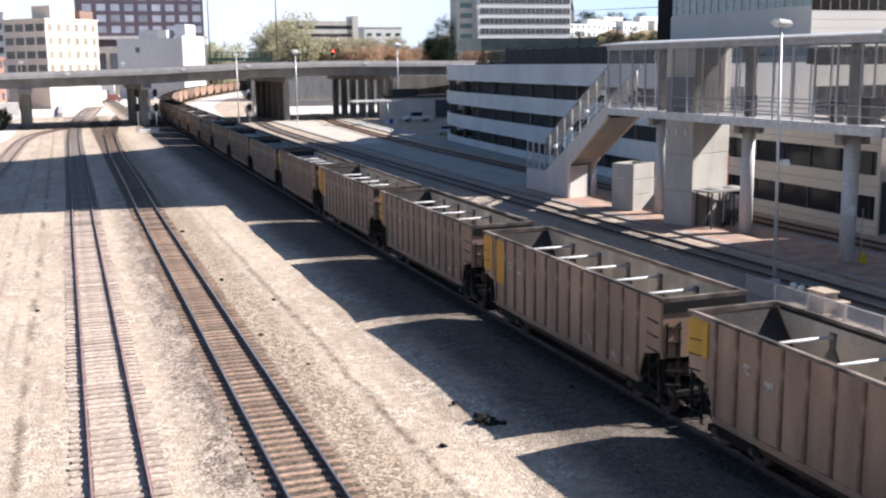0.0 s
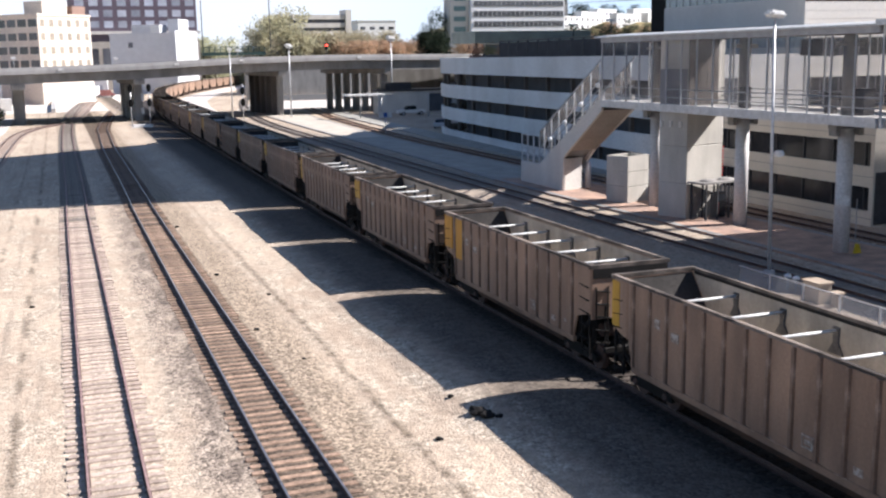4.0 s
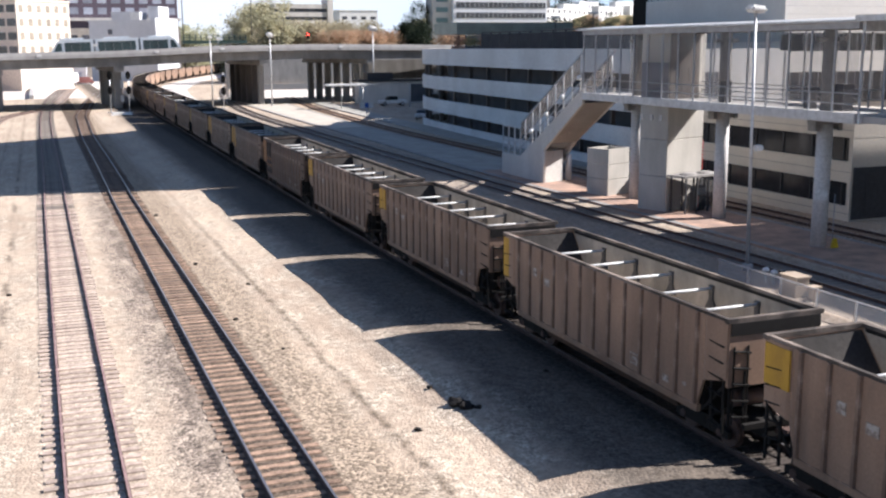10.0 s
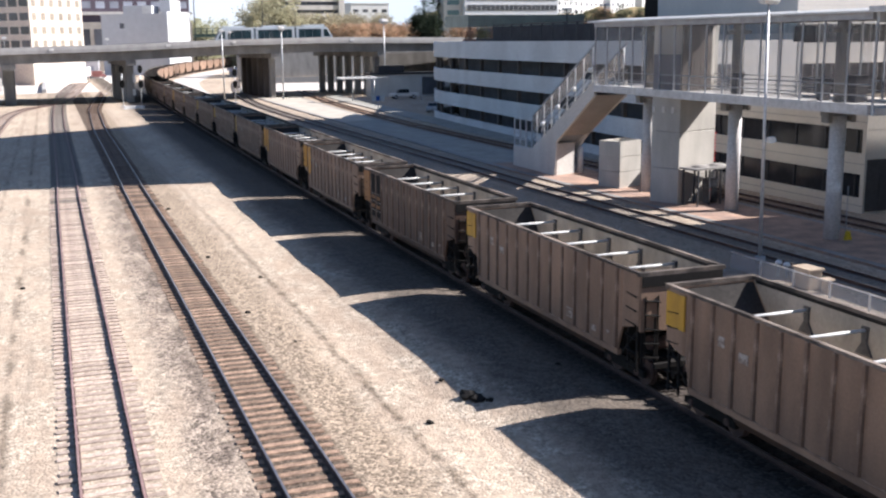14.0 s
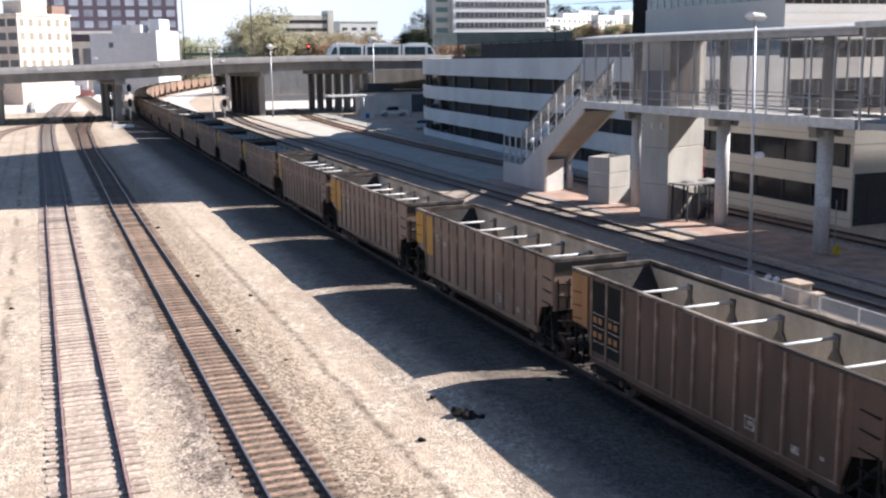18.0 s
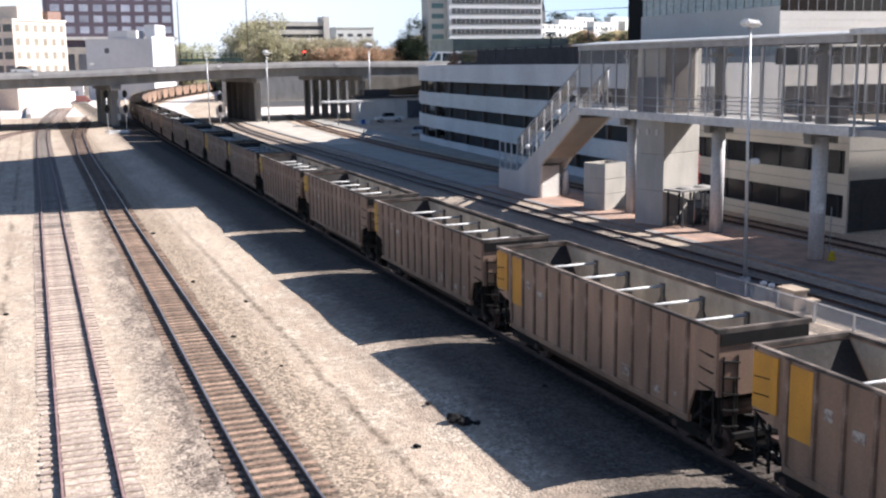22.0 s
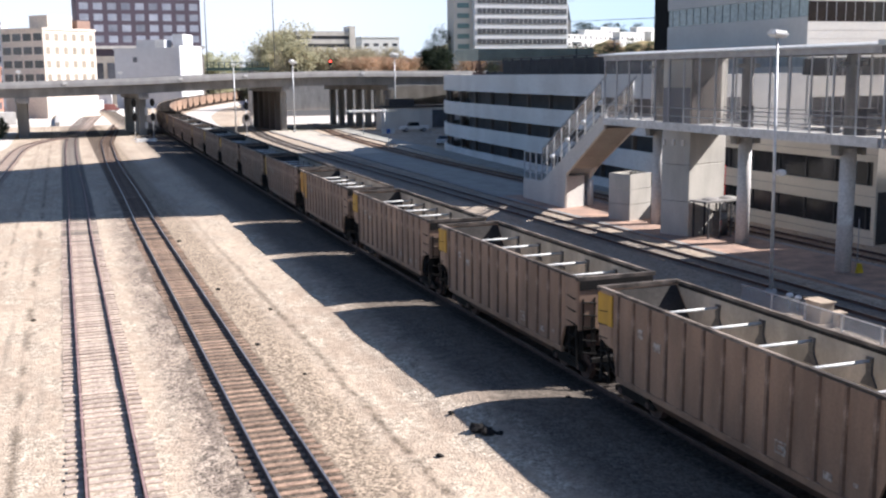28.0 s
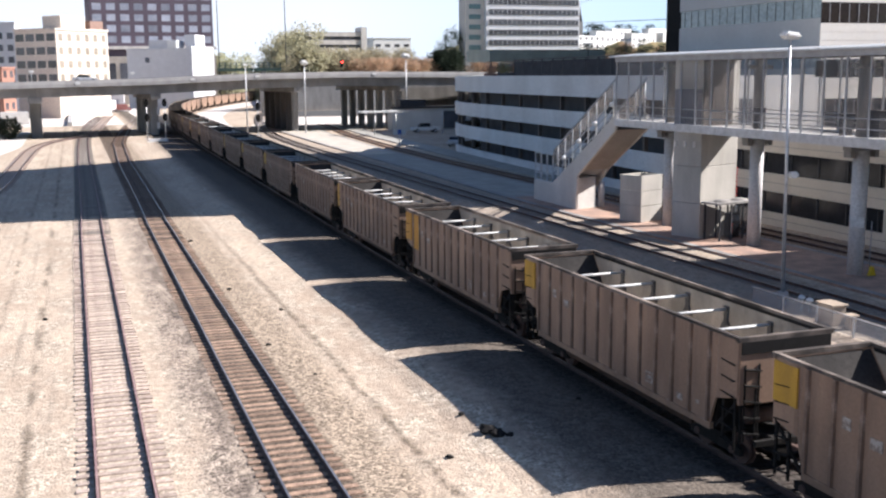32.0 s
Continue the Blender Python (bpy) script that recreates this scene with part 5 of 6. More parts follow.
# ---- lamps, signals and small things of the yard ----
def lamp_post(x, y, z, h, head_w, label, mid=None, head_d=0.7, r=0.16, lean=0.0):
    p = thing("lamp_post", label, "lamp post", "yard lamp posts", pose(x, y, z, 0, lean, 0))
    bm = bmesh.new()
    tube(bm, (0, 0, 0), (0, 0, h - 0.3), r, 12, r * 0.62)
    part("pole", bm, STEEL, p)
    bm = bmesh.new()
    tube(bm, (0, 0, -0.02), (0, 0, 0.35), 0.28, 12)
    part("base", bm, CONCRETE, p)
    bm = bmesh.new()
    deep = min(1.3, head_w * (0.5 if head_w < 1.2 else 0.8))
    prism(bm, [(-head_w / 2, h - deep * 0.8), (head_w / 2, h - deep), (head_w / 2 + 0.06, h - deep * 0.3), (-head_w / 2 + 0.06, h)], "y", -head_d / 2, head_d / 2)
    bmesh.ops.bevel(bm, geom=bm.edges[:], offset=deep * 0.26, segments=3, affect="EDGES")
    part("lamp_head", bm, WHITE, p, "pale box lamp head")
    if mid:
        bm = bmesh.new()
        box(bm, 0.14, 0.62, -0.25, 0.15, mid, mid + 0.3)
        bmesh.ops.bevel(bm, geom=bm.edges[:], offset=0.08, segments=2, affect="EDGES")
        tube(bm, (0, 0, mid + 0.15), (0.2, 0, mid + 0.15), 0.03, 6)
        part("side_light", bm, WHITE, p, "small white floodlight on the pole")
    return p


lamp_post(33.3, 43.2, 0, 13.3, 0.95, "tall slender galvanised lamp post with a white box head", 6.1, r=0.1, lean=-1.1)
lamp_post(31.7, 205.4, 0, 13.6, 1.0, "galvanised lamp post standing before the viaduct")
lamp_post(43.1, 204.8, 0, 14.4, 1.5, "lamp post with a rounded white head before the viaduct", head_d=1.4)
lamp_post(64.5, 206.5, 0, 15.7, 1.9, "lamp post with a broad white head beside the viaduct", head_d=1.6)


def signal_mast(x, y, h, heads, label):
    p = thing("signal_mast", label, "railway signal", "railway signals", pose(x, y, 0))
    bm = bmesh.new()
    tube(bm, (0, 0, 0), (0, 0, h), 0.09, 10)
    part("mast", bm, STEEL, p)
    for z in heads:
        bm = bmesh.new()
        ring = [(0.42 * math.cos(a * math.pi / 8), z + 0.75 * math.sin(a * math.pi / 8)) for a in range(16)]
        prism(bm, ring, "y", -0.16, -0.12)
        hd = part("signal_head", bm, BLACK, p, "black oval signal target")
        for k in (-0.38, 0.0, 0.38):
            bm = bmesh.new()
            tube(bm, (0, -0.42, z + k), (0, -0.16, z + k), 0.13, 10)
            part("hood", bm, BLACK, hd)
    bm = bmesh.new()
    box(bm, -0.5, 0.5, -0.5, 0.5, -0.02, 0.25)
    part("foundation", bm, CONCRETE_PALE, p)
    return p


signal_mast(12.3, 196, 7.2, (6.7, 4.1), "two-headed railway signal mast beside the main track")
signal_mast(15.4, 195, 7.2, (6.7, 4.1), "two-headed railway signal mast at the viaduct pier")
signal_mast(32.9, 200.0, 6.8, (5.6, 3.4), "two-headed railway signal beside a lamp post")

cab = thing("relay_cabinet", "white steel relay cabinet at the foot of the signals", "cabinet", at=pose(13.6, 190, 0))
bm = bmesh.new()
box(bm, -1.6, 1.6, -0.6, 0.6, 0.1, 0.55)
box(bm, -1.8, 1.8, -0.9, 0.9, -0.02, 0.1)
part("body", bm, WHITE, cab)

# see-through fence between the freight track and the station
MESH = glass("fence_mesh", (0.42, 0.46, 0.50), 0.5, 0.22)
fence = thing("fence", "low wire-mesh fence with pale posts beside the passenger track", "fence")
for k in range(9):
    y = 21.0 + 2.4 * k
    x = 30.9 + 0.02 * k
    bm = bmesh.new()
    box(bm, x - 0.04, x + 0.04, y - 0.04, y + 0.04, 0, 0.92)
    part("post", bm, STEEL, fence)
    bm = bmesh.new()
    box(bm, x - 0.008, x + 0.008, y + 0.05, y + 2.35, 0.06, 0.84)
    part("mesh_panel", bm, MESH, fence)
    bm = bmesh.new()
    beam(bm, (x, y, 0.88), (x + 0.02, y + 2.4, 0.88), 0.05, 0.05)
    part("top_rail", bm, STEEL, fence)

UTIL = mat("beige_cabinet", (0.50, 0.40, 0.30), rough=0.6, scale=1.5, fine=20)
for x, y, sx, sy, h in ((31.9, 37.9, 0.75, 1.1, 0.9), (32.0, 36.7, 0.35, 0.4, 0.6)):
    c = thing("utility_cabinet", "beige steel utility cabinet behind the mesh fence", "cabinet", "trackside cabinets", pose(x, y, 0))
    bm = bmesh.new()
    box(bm, -sx / 2, sx / 2, -sy / 2, sy / 2, 0, h)
    bmesh.ops.bevel(bm, geom=bm.edges[:], offset=0.04, segments=1, affect="EDGES")
    part("body", bm, UTIL, c)
    bm = bmesh.new()
    box(bm, -sx / 2 - 0.06, sx / 2 + 0.06, -sy / 2 - 0.06, sy / 2 + 0.06, h + 0.002, h + 0.07)
    part("lid", bm, UTIL, c)
for y in (40.0, 40.6):
    c = thing("track_lamp", "small white lamp on a short stake beside the track", "lamp", "track lamps", pose(32.4, y, 0))
    bm = bmesh.new()
    tube(bm, (0, 0, 0), (0, 0, 0.55), 0.03, 6)
    part("stake", bm, STEEL, c)
    bm = bmesh.new()
    bmesh.ops.create_icosphere(bm, subdivisions=2, radius=0.18, matrix=Matrix.Translation((0, 0, 0.62)) @ Matrix.Diagonal((1, 1, 0.7, 1)))
    part("head", bm, WHITE, c)

# loose stones and scraps at the edge of the gravel
rnd = random.Random(31)
for x, y, r in ((10.0, 28.2, 0.16), (12.0, 29.2, 0.3), (11.8, 29.6, 0.36), (12.3, 29.0, 0.18), (8.1, 38.2, 0.12), (7.2, 43.4, 0.15), (7.3, 55.9, 0.17), (7.1, 73.7, 0.2), (16.0, 31.6, 0.12), (-1.9, 52, 0.15), (9.0, 49.9, 0.14), (11.6, 31.5, 0.13)):
    bm = bmesh.new()
    bmesh.ops.create_icosphere(bm, subdivisions=2, radius=r)
    for v in bm.verts:
        v.co *= 0.75 + 0.5 * noise.noise(v.co * 3.0 / r * 0.4 + Vector((x, y, 0)))
        v.co.z *= 0.55
    st_ = solid("stone", bm, BLACK, "dark loose stone lying on the gravel", "stone", group="loose stones")
    st_.matrix_basis = pose(x, y, r * 0.15 + (0.12 if x > 11.2 else 0.0), 0, 0, rnd.uniform(0, 360))

# yellow sign, shelter, notices
sign = thing("warning_sign", "yellow triangular sign leaning on a thin post at the column", "sign", at=pose(41.1, 45.75, PZ))
bm = bmesh.new()
prism(bm, [(-0.21, 0.0), (0.21, 0.0), (0.06, 0.52), (-0.06, 0.52)], "y", -0.1, 0.1)
part("board", bm, YELLOW_SIGN, sign, "yellow plastic floor sign")
bm = bmesh.new()
tube(bm, (0, 0.2, 0), (0, 0.2, 3.0), 0.03, 6)
part("pole", bm, STEEL_GREY, sign)
notice = thing("notice", "white notice plate strapped round the column", "sign", at=pose(40.6 - 0.29, 46.5 - 0.33, 3.1, 0, 0, -41))
bm = bmesh.new()
box(bm, -0.34, 0.34, -0.04, -0.005, -0.28, 0.28)
part("plate", bm, PAPER, notice)

shelter = thing("shelter", "small glazed platform shelter with a flat roof and a machine inside", "shelter", at=pose(TX, TY, PZ, 0, 0, 12.0) @ Matrix.Translation((1.95, -0.85, 0)))
SHELTER_GLASS = glass("shelter_glass", (0.05, 0.05, 0.055), 0.08, 0.16)
bm = bmesh.new()
box(bm, -1.9, 2.0, -0.8, 0.8, 2.42, 2.55)
part("roof", bm, CONCRETE_OLD, shelter)
for k in range(2):
    bm = bmesh.new()
    bmesh.ops.create_icosphere(bm, subdivisions=2, radius=0.6, matrix=Matrix.Translation((-0.8 + 1.7 * k, 0.0, 2.55)) @ Matrix.Diagonal((1, 0.9, 0.28, 1)))
    part("skylight", bm, CONCRETE_OLD, shelter, "low domed skylight")
for x in (-1.6, -0.55, 0.55, 1.6):
    for y in (-0.68, 0.68):
        bm = bmesh.new()
        box(bm, x - 0.05, x + 0.05, y - 0.05, y + 0.05, 0, 2.42)
        part("frame_post", bm, STEEL_DARK, shelter)
for x0, x1 in ((-1.55, -0.6), (-0.5, 0.5), (0.6, 1.55)):
    bm = bmesh.new()
    box(bm, x0, x1, -0.69, -0.67, 0.12, 2.3)
    part("pane", bm, SHELTER_GLASS, shelter)
for x in (-1.6, 1.6):
    bm = bmesh.new()
    box(bm, x - 0.01, x + 0.01, -0.62, 0.62, 0.12, 2.3)
    part("pane", bm, SHELTER_GLASS, shelter)
RED = mat("red_panel", (0.6, 0.04, 0.03), rough=0.5)
machine = thing("ticket_machine", "dark ticket machine with a red front panel in the shelter", "machine", at=pose(TX, TY, PZ, 0, 0, 12.0) @ Matrix.Translation((2.35, -0.7, 0)))
bm = bmesh.new()
box(bm, -0.45, 0.45, -0.3, 0.3, 0, 1.7)
bmesh.ops.bevel(bm, geom=bm.edges[:], offset=0.03, segments=1, affect="EDGES")
part("case", bm, STEEL_DARK, machine)
bm = bmesh.new()
box(bm, -0.42, -0.22, -0.318, -0.302, 0.25, 1.05)
part("front_panel", bm, RED, machine, "red front panel")
bm = bmesh.new()
box(bm, -0.3, 0.35, -0.318, -0.302, 1.15, 1.6)
part("screen", bm, TRAM_GREY, machine, "grey screen")
for k in range(9):
    bm = bmesh.new()
    box(bm, TW - 0.02, TW + 0.06, -0.04, 0.0, 2.75 + 0.24 * k, 2.87 + 0.24 * k)
    part("marker_stripe", bm, RED, tower, "red marker stripe")

# platform signs on posts
for x, y, h in ((46.3, 152.0, 3.0), ):
    s_ = thing("platform_sign", "blue and white station sign on a post", "sign", "platform signs", pose(x, y, PZ))
    bm = bmesh.new()
    tube(bm, (0, 0, -0.3), (0, 0, h), 0.06, 8)
    part("post", bm, STEEL, s_)
    bm = bmesh.new()
    box(bm, -1.0, 1.0, -0.06, 0.06, h - 0.8, h)
    part("board", bm, PAPER, s_)
    bm = bmesh.new()
    box(bm, -0.3, 0.3, -0.075, -0.061, h - 0.75, h - 0.05)
    part("emblem", bm, mat("sign_blue", (0.05, 0.12, 0.4), rough=0.5), s_)

can = thing("canopy", "long flat white canopy on slender posts beside the platform", "canopy", at=pose(57.0, 190, 0))
bm = bmesh.new()
box(bm, -6.8, 0.6, -1.4, 1.4, 4.3, 4.6)
part("roof", bm, WHITE, can)
bm = bmesh.new()
box(bm, 0.604, 10.5, -0.1, 0.1, 4.4, 4.55)
part("beam", bm, STEEL, can)
for x in (-4.0, 0.2, 9.5):
    bm = bmesh.new()
    tube(bm, (x, 0, 0), (x, 0, 4.4 if x > 1 else 4.3), 0.1, 8)
    part("post", bm, STEEL, can)

hut = thing("station_hut", "low white building beneath the viaduct beside the garage", "building", at=pose(66, 203, 0))
bm = bmesh.new()
box(bm, -5, 12, 2, 5.5, -0.1, 4.4)
part("wall", bm, CONCRETE_PALE, hut)
bm = bmesh.new()
box(bm, -5.4, 12.4, 1.6, 5.6, 4.41, 4.8)
part("roof", bm, STEEL_DARK, hut)
bm = bmesh.new()
box(bm, 6.0, 11.0, 1.96, 2.0, 0.2, 3.8)
# Flat dark panel; its colour gives the doorway its unlit depth.
part("door", bm, UNLIT_DEPTH, hut, "dark panel standing for the unlit depth of a doorway")
bm = bmesh.new()
box(bm, -3.2, 2.2, 2.2, 5.0, 4.82, 6.2)
part("roof_unit", bm, STEEL_DARK, hut, "dark roof plant")


# ---- vehicles ----
TYRE = mat("tyre_rubber", (0.02, 0.02, 0.02), rough=0.9)
VEH_GLASS = mat("car_glass", (0.02, 0.025, 0.03), rough=0.08, bump=0.0, spec=0.6)


def vehicle(name, label, category, profile, cabin, width, paint, wheels, at, group=""):
    """A car or truck, length along x: a body outline, a narrower cabin outline and four wheels."""
    v = thing(name, label, category, group, at)
    hw = width / 2
    bm = bmesh.new()
    prism(bm, profile, "y", -hw, hw)
    bmesh.ops.bevel(bm, geom=bm.edges[:], offset=0.06, segments=2, affect="EDGES")
    part("body", bm, paint, v)
    if cabin:
        bm = bmesh.new()
        prism(bm, cabin, "y", -hw + 0.14, hw - 0.14)
        c = part("cabin", bm, VEH_GLASS, v, "dark glazed cabin")
        xs_ = [q[0] for q in cabin if q[1] == max(z for _, z in cabin)]
        bm = bmesh.new()
        box(bm, min(xs_), max(xs_), -hw + 0.12, hw - 0.12, max(z for _, z in cabin) - 0.01, max(z for _, z in cabin) + 0.05)
        part("roof", bm, paint, c)
    for x, r in wheels:
        for y in (-hw + 0.1, hw - 0.1):
            bm = bmesh.new()
            tube(bm, (x, y - 0.11, r), (x, y + 0.11, r), r, 14)
            w = part("wheel", bm, TYRE, v)
            bm = bmesh.new()
            s = -1 if y < 0 else 1
            tube(bm, (x, y + s * 0.11, r), (x, y + s * 0.125, r), r * 0.6, 10)
            part("rim", bm, STEEL, w)
    return v


SEDAN = [(-2.3, 0.35), (2.3, 0.35), (2.32, 0.7), (1.2, 0.92), (-1.9, 0.95), (-2.3, 0.85)]
SEDAN_TOP = [(-1.7, 0.93), (1.1, 0.9), (0.4, 1.42), (-1.0, 1.44)]
PICKUP = [(-2.8, 0.5), (2.8, 0.5), (2.8, 1.0), (1.5, 1.15), (-2.8, 1.15)]
PICKUP_TOP = [(-0.9, 1.14), (1.4, 1.14), (0.8, 1.85), (-0.8, 1.88)]
ROAD_CARS = []
SILVER = mat("silver_paint", (0.55, 0.56, 0.58), rough=0.3, metal=0.3, bump=0.0)
for label, paint in (("white saloon car driving over the viaduct", WHITE), ("pale silver saloon car driving over the viaduct", mat("pale_silver_paint", (0.72, 0.73, 0.75), rough=0.3, bump=0.0))):
    ROAD_CARS.append(vehicle("car", label, "car", SEDAN, SEDAN_TOP, 1.8, paint, ((-1.4, 0.32), (1.45, 0.32)), Matrix.Identity(4), "cars on the viaduct"))
vehicle("pickup_truck", "white pickup truck parked by the hut under the viaduct", "truck", PICKUP, PICKUP_TOP, 1.95, WHITE, ((-1.8, 0.4), (1.8, 0.4)), pose(65.0, 196.0, 0, 0, 0, 178))
vehicle("car", "pale car parked at the foot of the garage", "car", SEDAN, SEDAN_TOP, 1.8, SILVER, ((-1.4, 0.32), (1.45, 0.32)), pose(57.5, 158.0, 0, 0, 0, 60), "parked cars")
RED_FADED = mat("faded_red_paint", (0.40, 0.17, 0.15), rough=0.5, scale=1.0)
TRAILER = [(-6.5, 1.1), (6.5, 1.1), (6.5, 3.9), (-6.5, 3.9)]
VAN = [(-2.7, 0.5), (2.7, 0.5), (2.7, 1.1), (1.9, 1.3), (1.4, 2.4), (-2.7, 2.45)]
for k, (x, y, r) in enumerate(((-16, 250, 4), (-35.0, 346, 95), (-30.0, 350, 95), (11.0, 352, 82), (-11.0, 356, 4))):
    vehicle("trailer", "white box trailer parked in the yard beyond the viaduct", "trailer", TRAILER, None, 2.5, WHITE, ((-5.0, 0.5), (-3.8, 0.5), (4.5, 0.5)), pose(x, y, 0, 0, 0, r), "parked trailers")
for k, (x, y, r, p) in enumerate(((-24, 341, 12, WHITE), (-17, 348, -8, SILVER), (-7, 340, 5, WHITE), (15.2, 362, 0, RED_FADED), (0.6, 353, 20, SILVER), (-20, 324, -12, WHITE), (6.0, 338, 84, WHITE), (-13, 337, 0, WHITE), (-28, 333, 4, WHITE))):
    vehicle("van", "pale van parked in the yard beyond the viaduct", "van", VAN, None, 2.0, p, ((-1.8, 0.38), (1.8, 0.38)), pose(x, y, 0, 0, 0, r), "parked vans")

# pale service road and lot beyond the tracks
ROADC = mat("bleached_concrete", (0.62, 0.58, 0.53), (0.52, 0.48, 0.44), rough=0.9, scale=0.15, fine=5, bump=0.1)
bm = bmesh.new()
way = spline([(-40, 120), (-16, 150), (-9.5, 178), (-8.6, 205), (-9, 240)], 4)
strip(bm, [(x - 26, y, 0.02) for x, y in way], [(x, y, 0.02) for x, y in way])
solid("service_road", bm, ROADC, "bleached concrete service road along the yard", "road", "structure")
bm = bmesh.new()
strip(bm, [(-60, 262, 0.02), (-50, 420, 0.02)], [(14, 262, 0.02), (26, 420, 0.02)])
solid("yard_lot", bm, mat("dusty_yard", (0.68, 0.63, 0.56), (0.54, 0.49, 0.43), rough=0.95, scale=0.12, fine=3, bump=0.1), "bright dusty lot beyond the viaduct", "lot", "structure")
bm = bmesh.new()
strip(bm, [(38, 240, 0.02), (50, 286, 0.02)], [(120, 240, 0.02), (140, 270, 0.02)])
solid("far_lot", bm, ROADC, "pale parking lot between viaduct and retaining wall", "lot", "structure")
bm = bmesh.new()
strip(bm, [(52, 289, 0.02), (57, 333, 0.02)], [(142, 274, 0.02), (150, 334.5, 0.02)])
solid("far_road", bm, ASPHALT, "grey asphalt road below the retaining wall", "road", "structure")
bm = bmesh.new()
box(bm, -1.5, -0.5, 262, 320, -0.1, 0.9)
solid("low_wall", bm, CONCRETE, "low concrete wall in the far yard", "wall", "structure")


bm = bmesh.new()
way = [along(WAY_TRAIN, 240.0 + s)[0] for s in range(236, 480, 6)]
strip(bm, [(x + 3.2, y, 0.012) for x, y in way], [(x + 12.0, y, 0.012) for x, y in way])
solid("curve_yard", bm, ROADC, "pale gravel between the curving tracks", "yard", "structure")


# ---- distance ----
def block(name, label, x, y, w, d, h, rot, wall, z0, fh, front, side, pane, roof=0.6, category="building", side_pane=None):
    """A building by its near corner: w goes to its left, d to its back. front and side: (windows, width, height, share of the bay) of each storey."""
    b = thing(name, label, category, at=pose(x, y, 0, 0, 0, rot))
    bm = bmesh.new()
    box(bm, -w, 0, 0, d, -1, h)
    part("wall", bm, wall, b)
    bm = bmesh.new()
    box(bm, -w - 0.25, 0.25, -0.25, d + 0.25, h, h + roof)
    part("roof", bm, wall, b)
    z = z0
    while z + front[2] < h:
        for c in range(front[0]):
            cx = -w + w * (c + 0.5) / front[0]
            bm = bmesh.new()
            box(bm, cx - front[1] / 2, cx + front[1] / 2, -0.04, 0.2, z, z + front[2])
            part("window", bm, pane, b)
        for c in range(side[0]):
            cy = d * (c + 0.5) / side[0]
            bm = bmesh.new()
            box(bm, -0.2, 0.04, cy - side[1] / 2, cy + side[1] / 2, z, z + side[2])
            part("window", bm, side_pane or pane, b)
        z += fh
    return b


BRICK_PALE = mat("buff_brick", (0.72, 0.635, 0.54), (0.64, 0.56, 0.475), rough=0.9, scale=0.1, fine=2, bump=0.05)
# Dark brick and panes are lifted in tone to carry the distance haze.
BRICK_DARK = mat("dark_brick", (0.125, 0.098, 0.125), (0.10, 0.08, 0.10), rough=0.8, scale=0.1, fine=2, bump=0.05)
BRICK_RED = mat("red_brick", (0.36, 0.19, 0.14), (0.28, 0.15, 0.11), rough=0.9, scale=0.2, fine=3, bump=0.05)
STUCCO = mat("grey_stucco", (0.62, 0.62, 0.63), (0.57, 0.57, 0.58), rough=0.9, scale=0.08, fine=0.6, bump=0.0, grit=0.05)
PANE_PALE = mat("pale_blind_window", (0.46, 0.48, 0.55), (0.30, 0.32, 0.38), rough=0.2, scale=0.15, fine=2, bump=0, vary=0.35, spec=0.6)
PANE_DARK = mat("dim_window", (0.10, 0.105, 0.12), (0.06, 0.06, 0.07), rough=0.2, scale=0.15, fine=2, bump=0, vary=0.4, spec=0.6)

# Side panes are a paler copy, the sun on that face put into colour.
loft = block("loft_building", "buff brick loft building with rows of tall windows", -3.4, 312, 16, 19.5, 24.2, -46, BRICK_PALE, 6.5, 3.7, (4, 3.2, 2.0), (6, 1.5, 2.0), PANE_DARK, side_pane=mat("sunlit_side_window", (0.36, 0.31, 0.25), rough=0.2, scale=0.2, bump=0))
bm = bmesh.new()
box(bm, -9, -2, 4, 13, 24.8, 28.4)
part("roof_house", bm, BRICK_PALE, loft)
bm = bmesh.new()
box(bm, -6, -1, 14, 19, 24.8, 27.2)
part("roof_house", bm, mat("brown_brick", (0.30, 0.20, 0.16), rough=0.9, scale=0.2), loft)
block("grey_loft", "grey loft building with dim windows", -15.5, 350, 24, 10, 27.5, -8, STUCCO, 5, 3.6, (8, 1.7, 1.9), (2, 1.5, 1.9), PANE_DARK)
block("red_shop", "low red brick building beside the lofts", -17.2, 300, 14, 8, 13.6, -20, BRICK_RED, 3, 4.2, (3, 2.4, 1.8), (2, 1.8, 1.8), PANE_DARK)
big = block("dark_block", "tall dark brick tower block with a grid of pale windows", 57.4, 455, 49, 30, 60, 2.5, BRICK_DARK, 25.0, 4.35, (9, 3.5, 2.7), (2, 3.0, 2.7), PANE_PALE)
bm = bmesh.new()
box(bm, -50, 0.6, -1.0, 3, 0, 19.5)
part("podium", bm, mat("podium_stone", (0.42, 0.38, 0.33), rough=0.85, scale=0.2, fine=4), big)
bm = bmesh.new()
box(bm, -50.4, 1.0, -1.4, 3, 22.4, 23.6)
part("cornice", bm, CONCRETE_PALE, big)
for x in (-47.5, -43.0, -38.5):
    bm = bmesh.new()
    box(bm, x, x + 2.9, -1.06, -0.99, 9.5, 16.8)
    part("tall_window", bm, PANE_DARK, big)

ware = block("grey_warehouse", "grey plastered warehouse with a sunlit white end and roof tank", 40.6, 385, 23.7, 24, 20.6, -25, STUCCO, 99, 4, (1, 1, 1), (1, 1, 1), PANE_DARK)
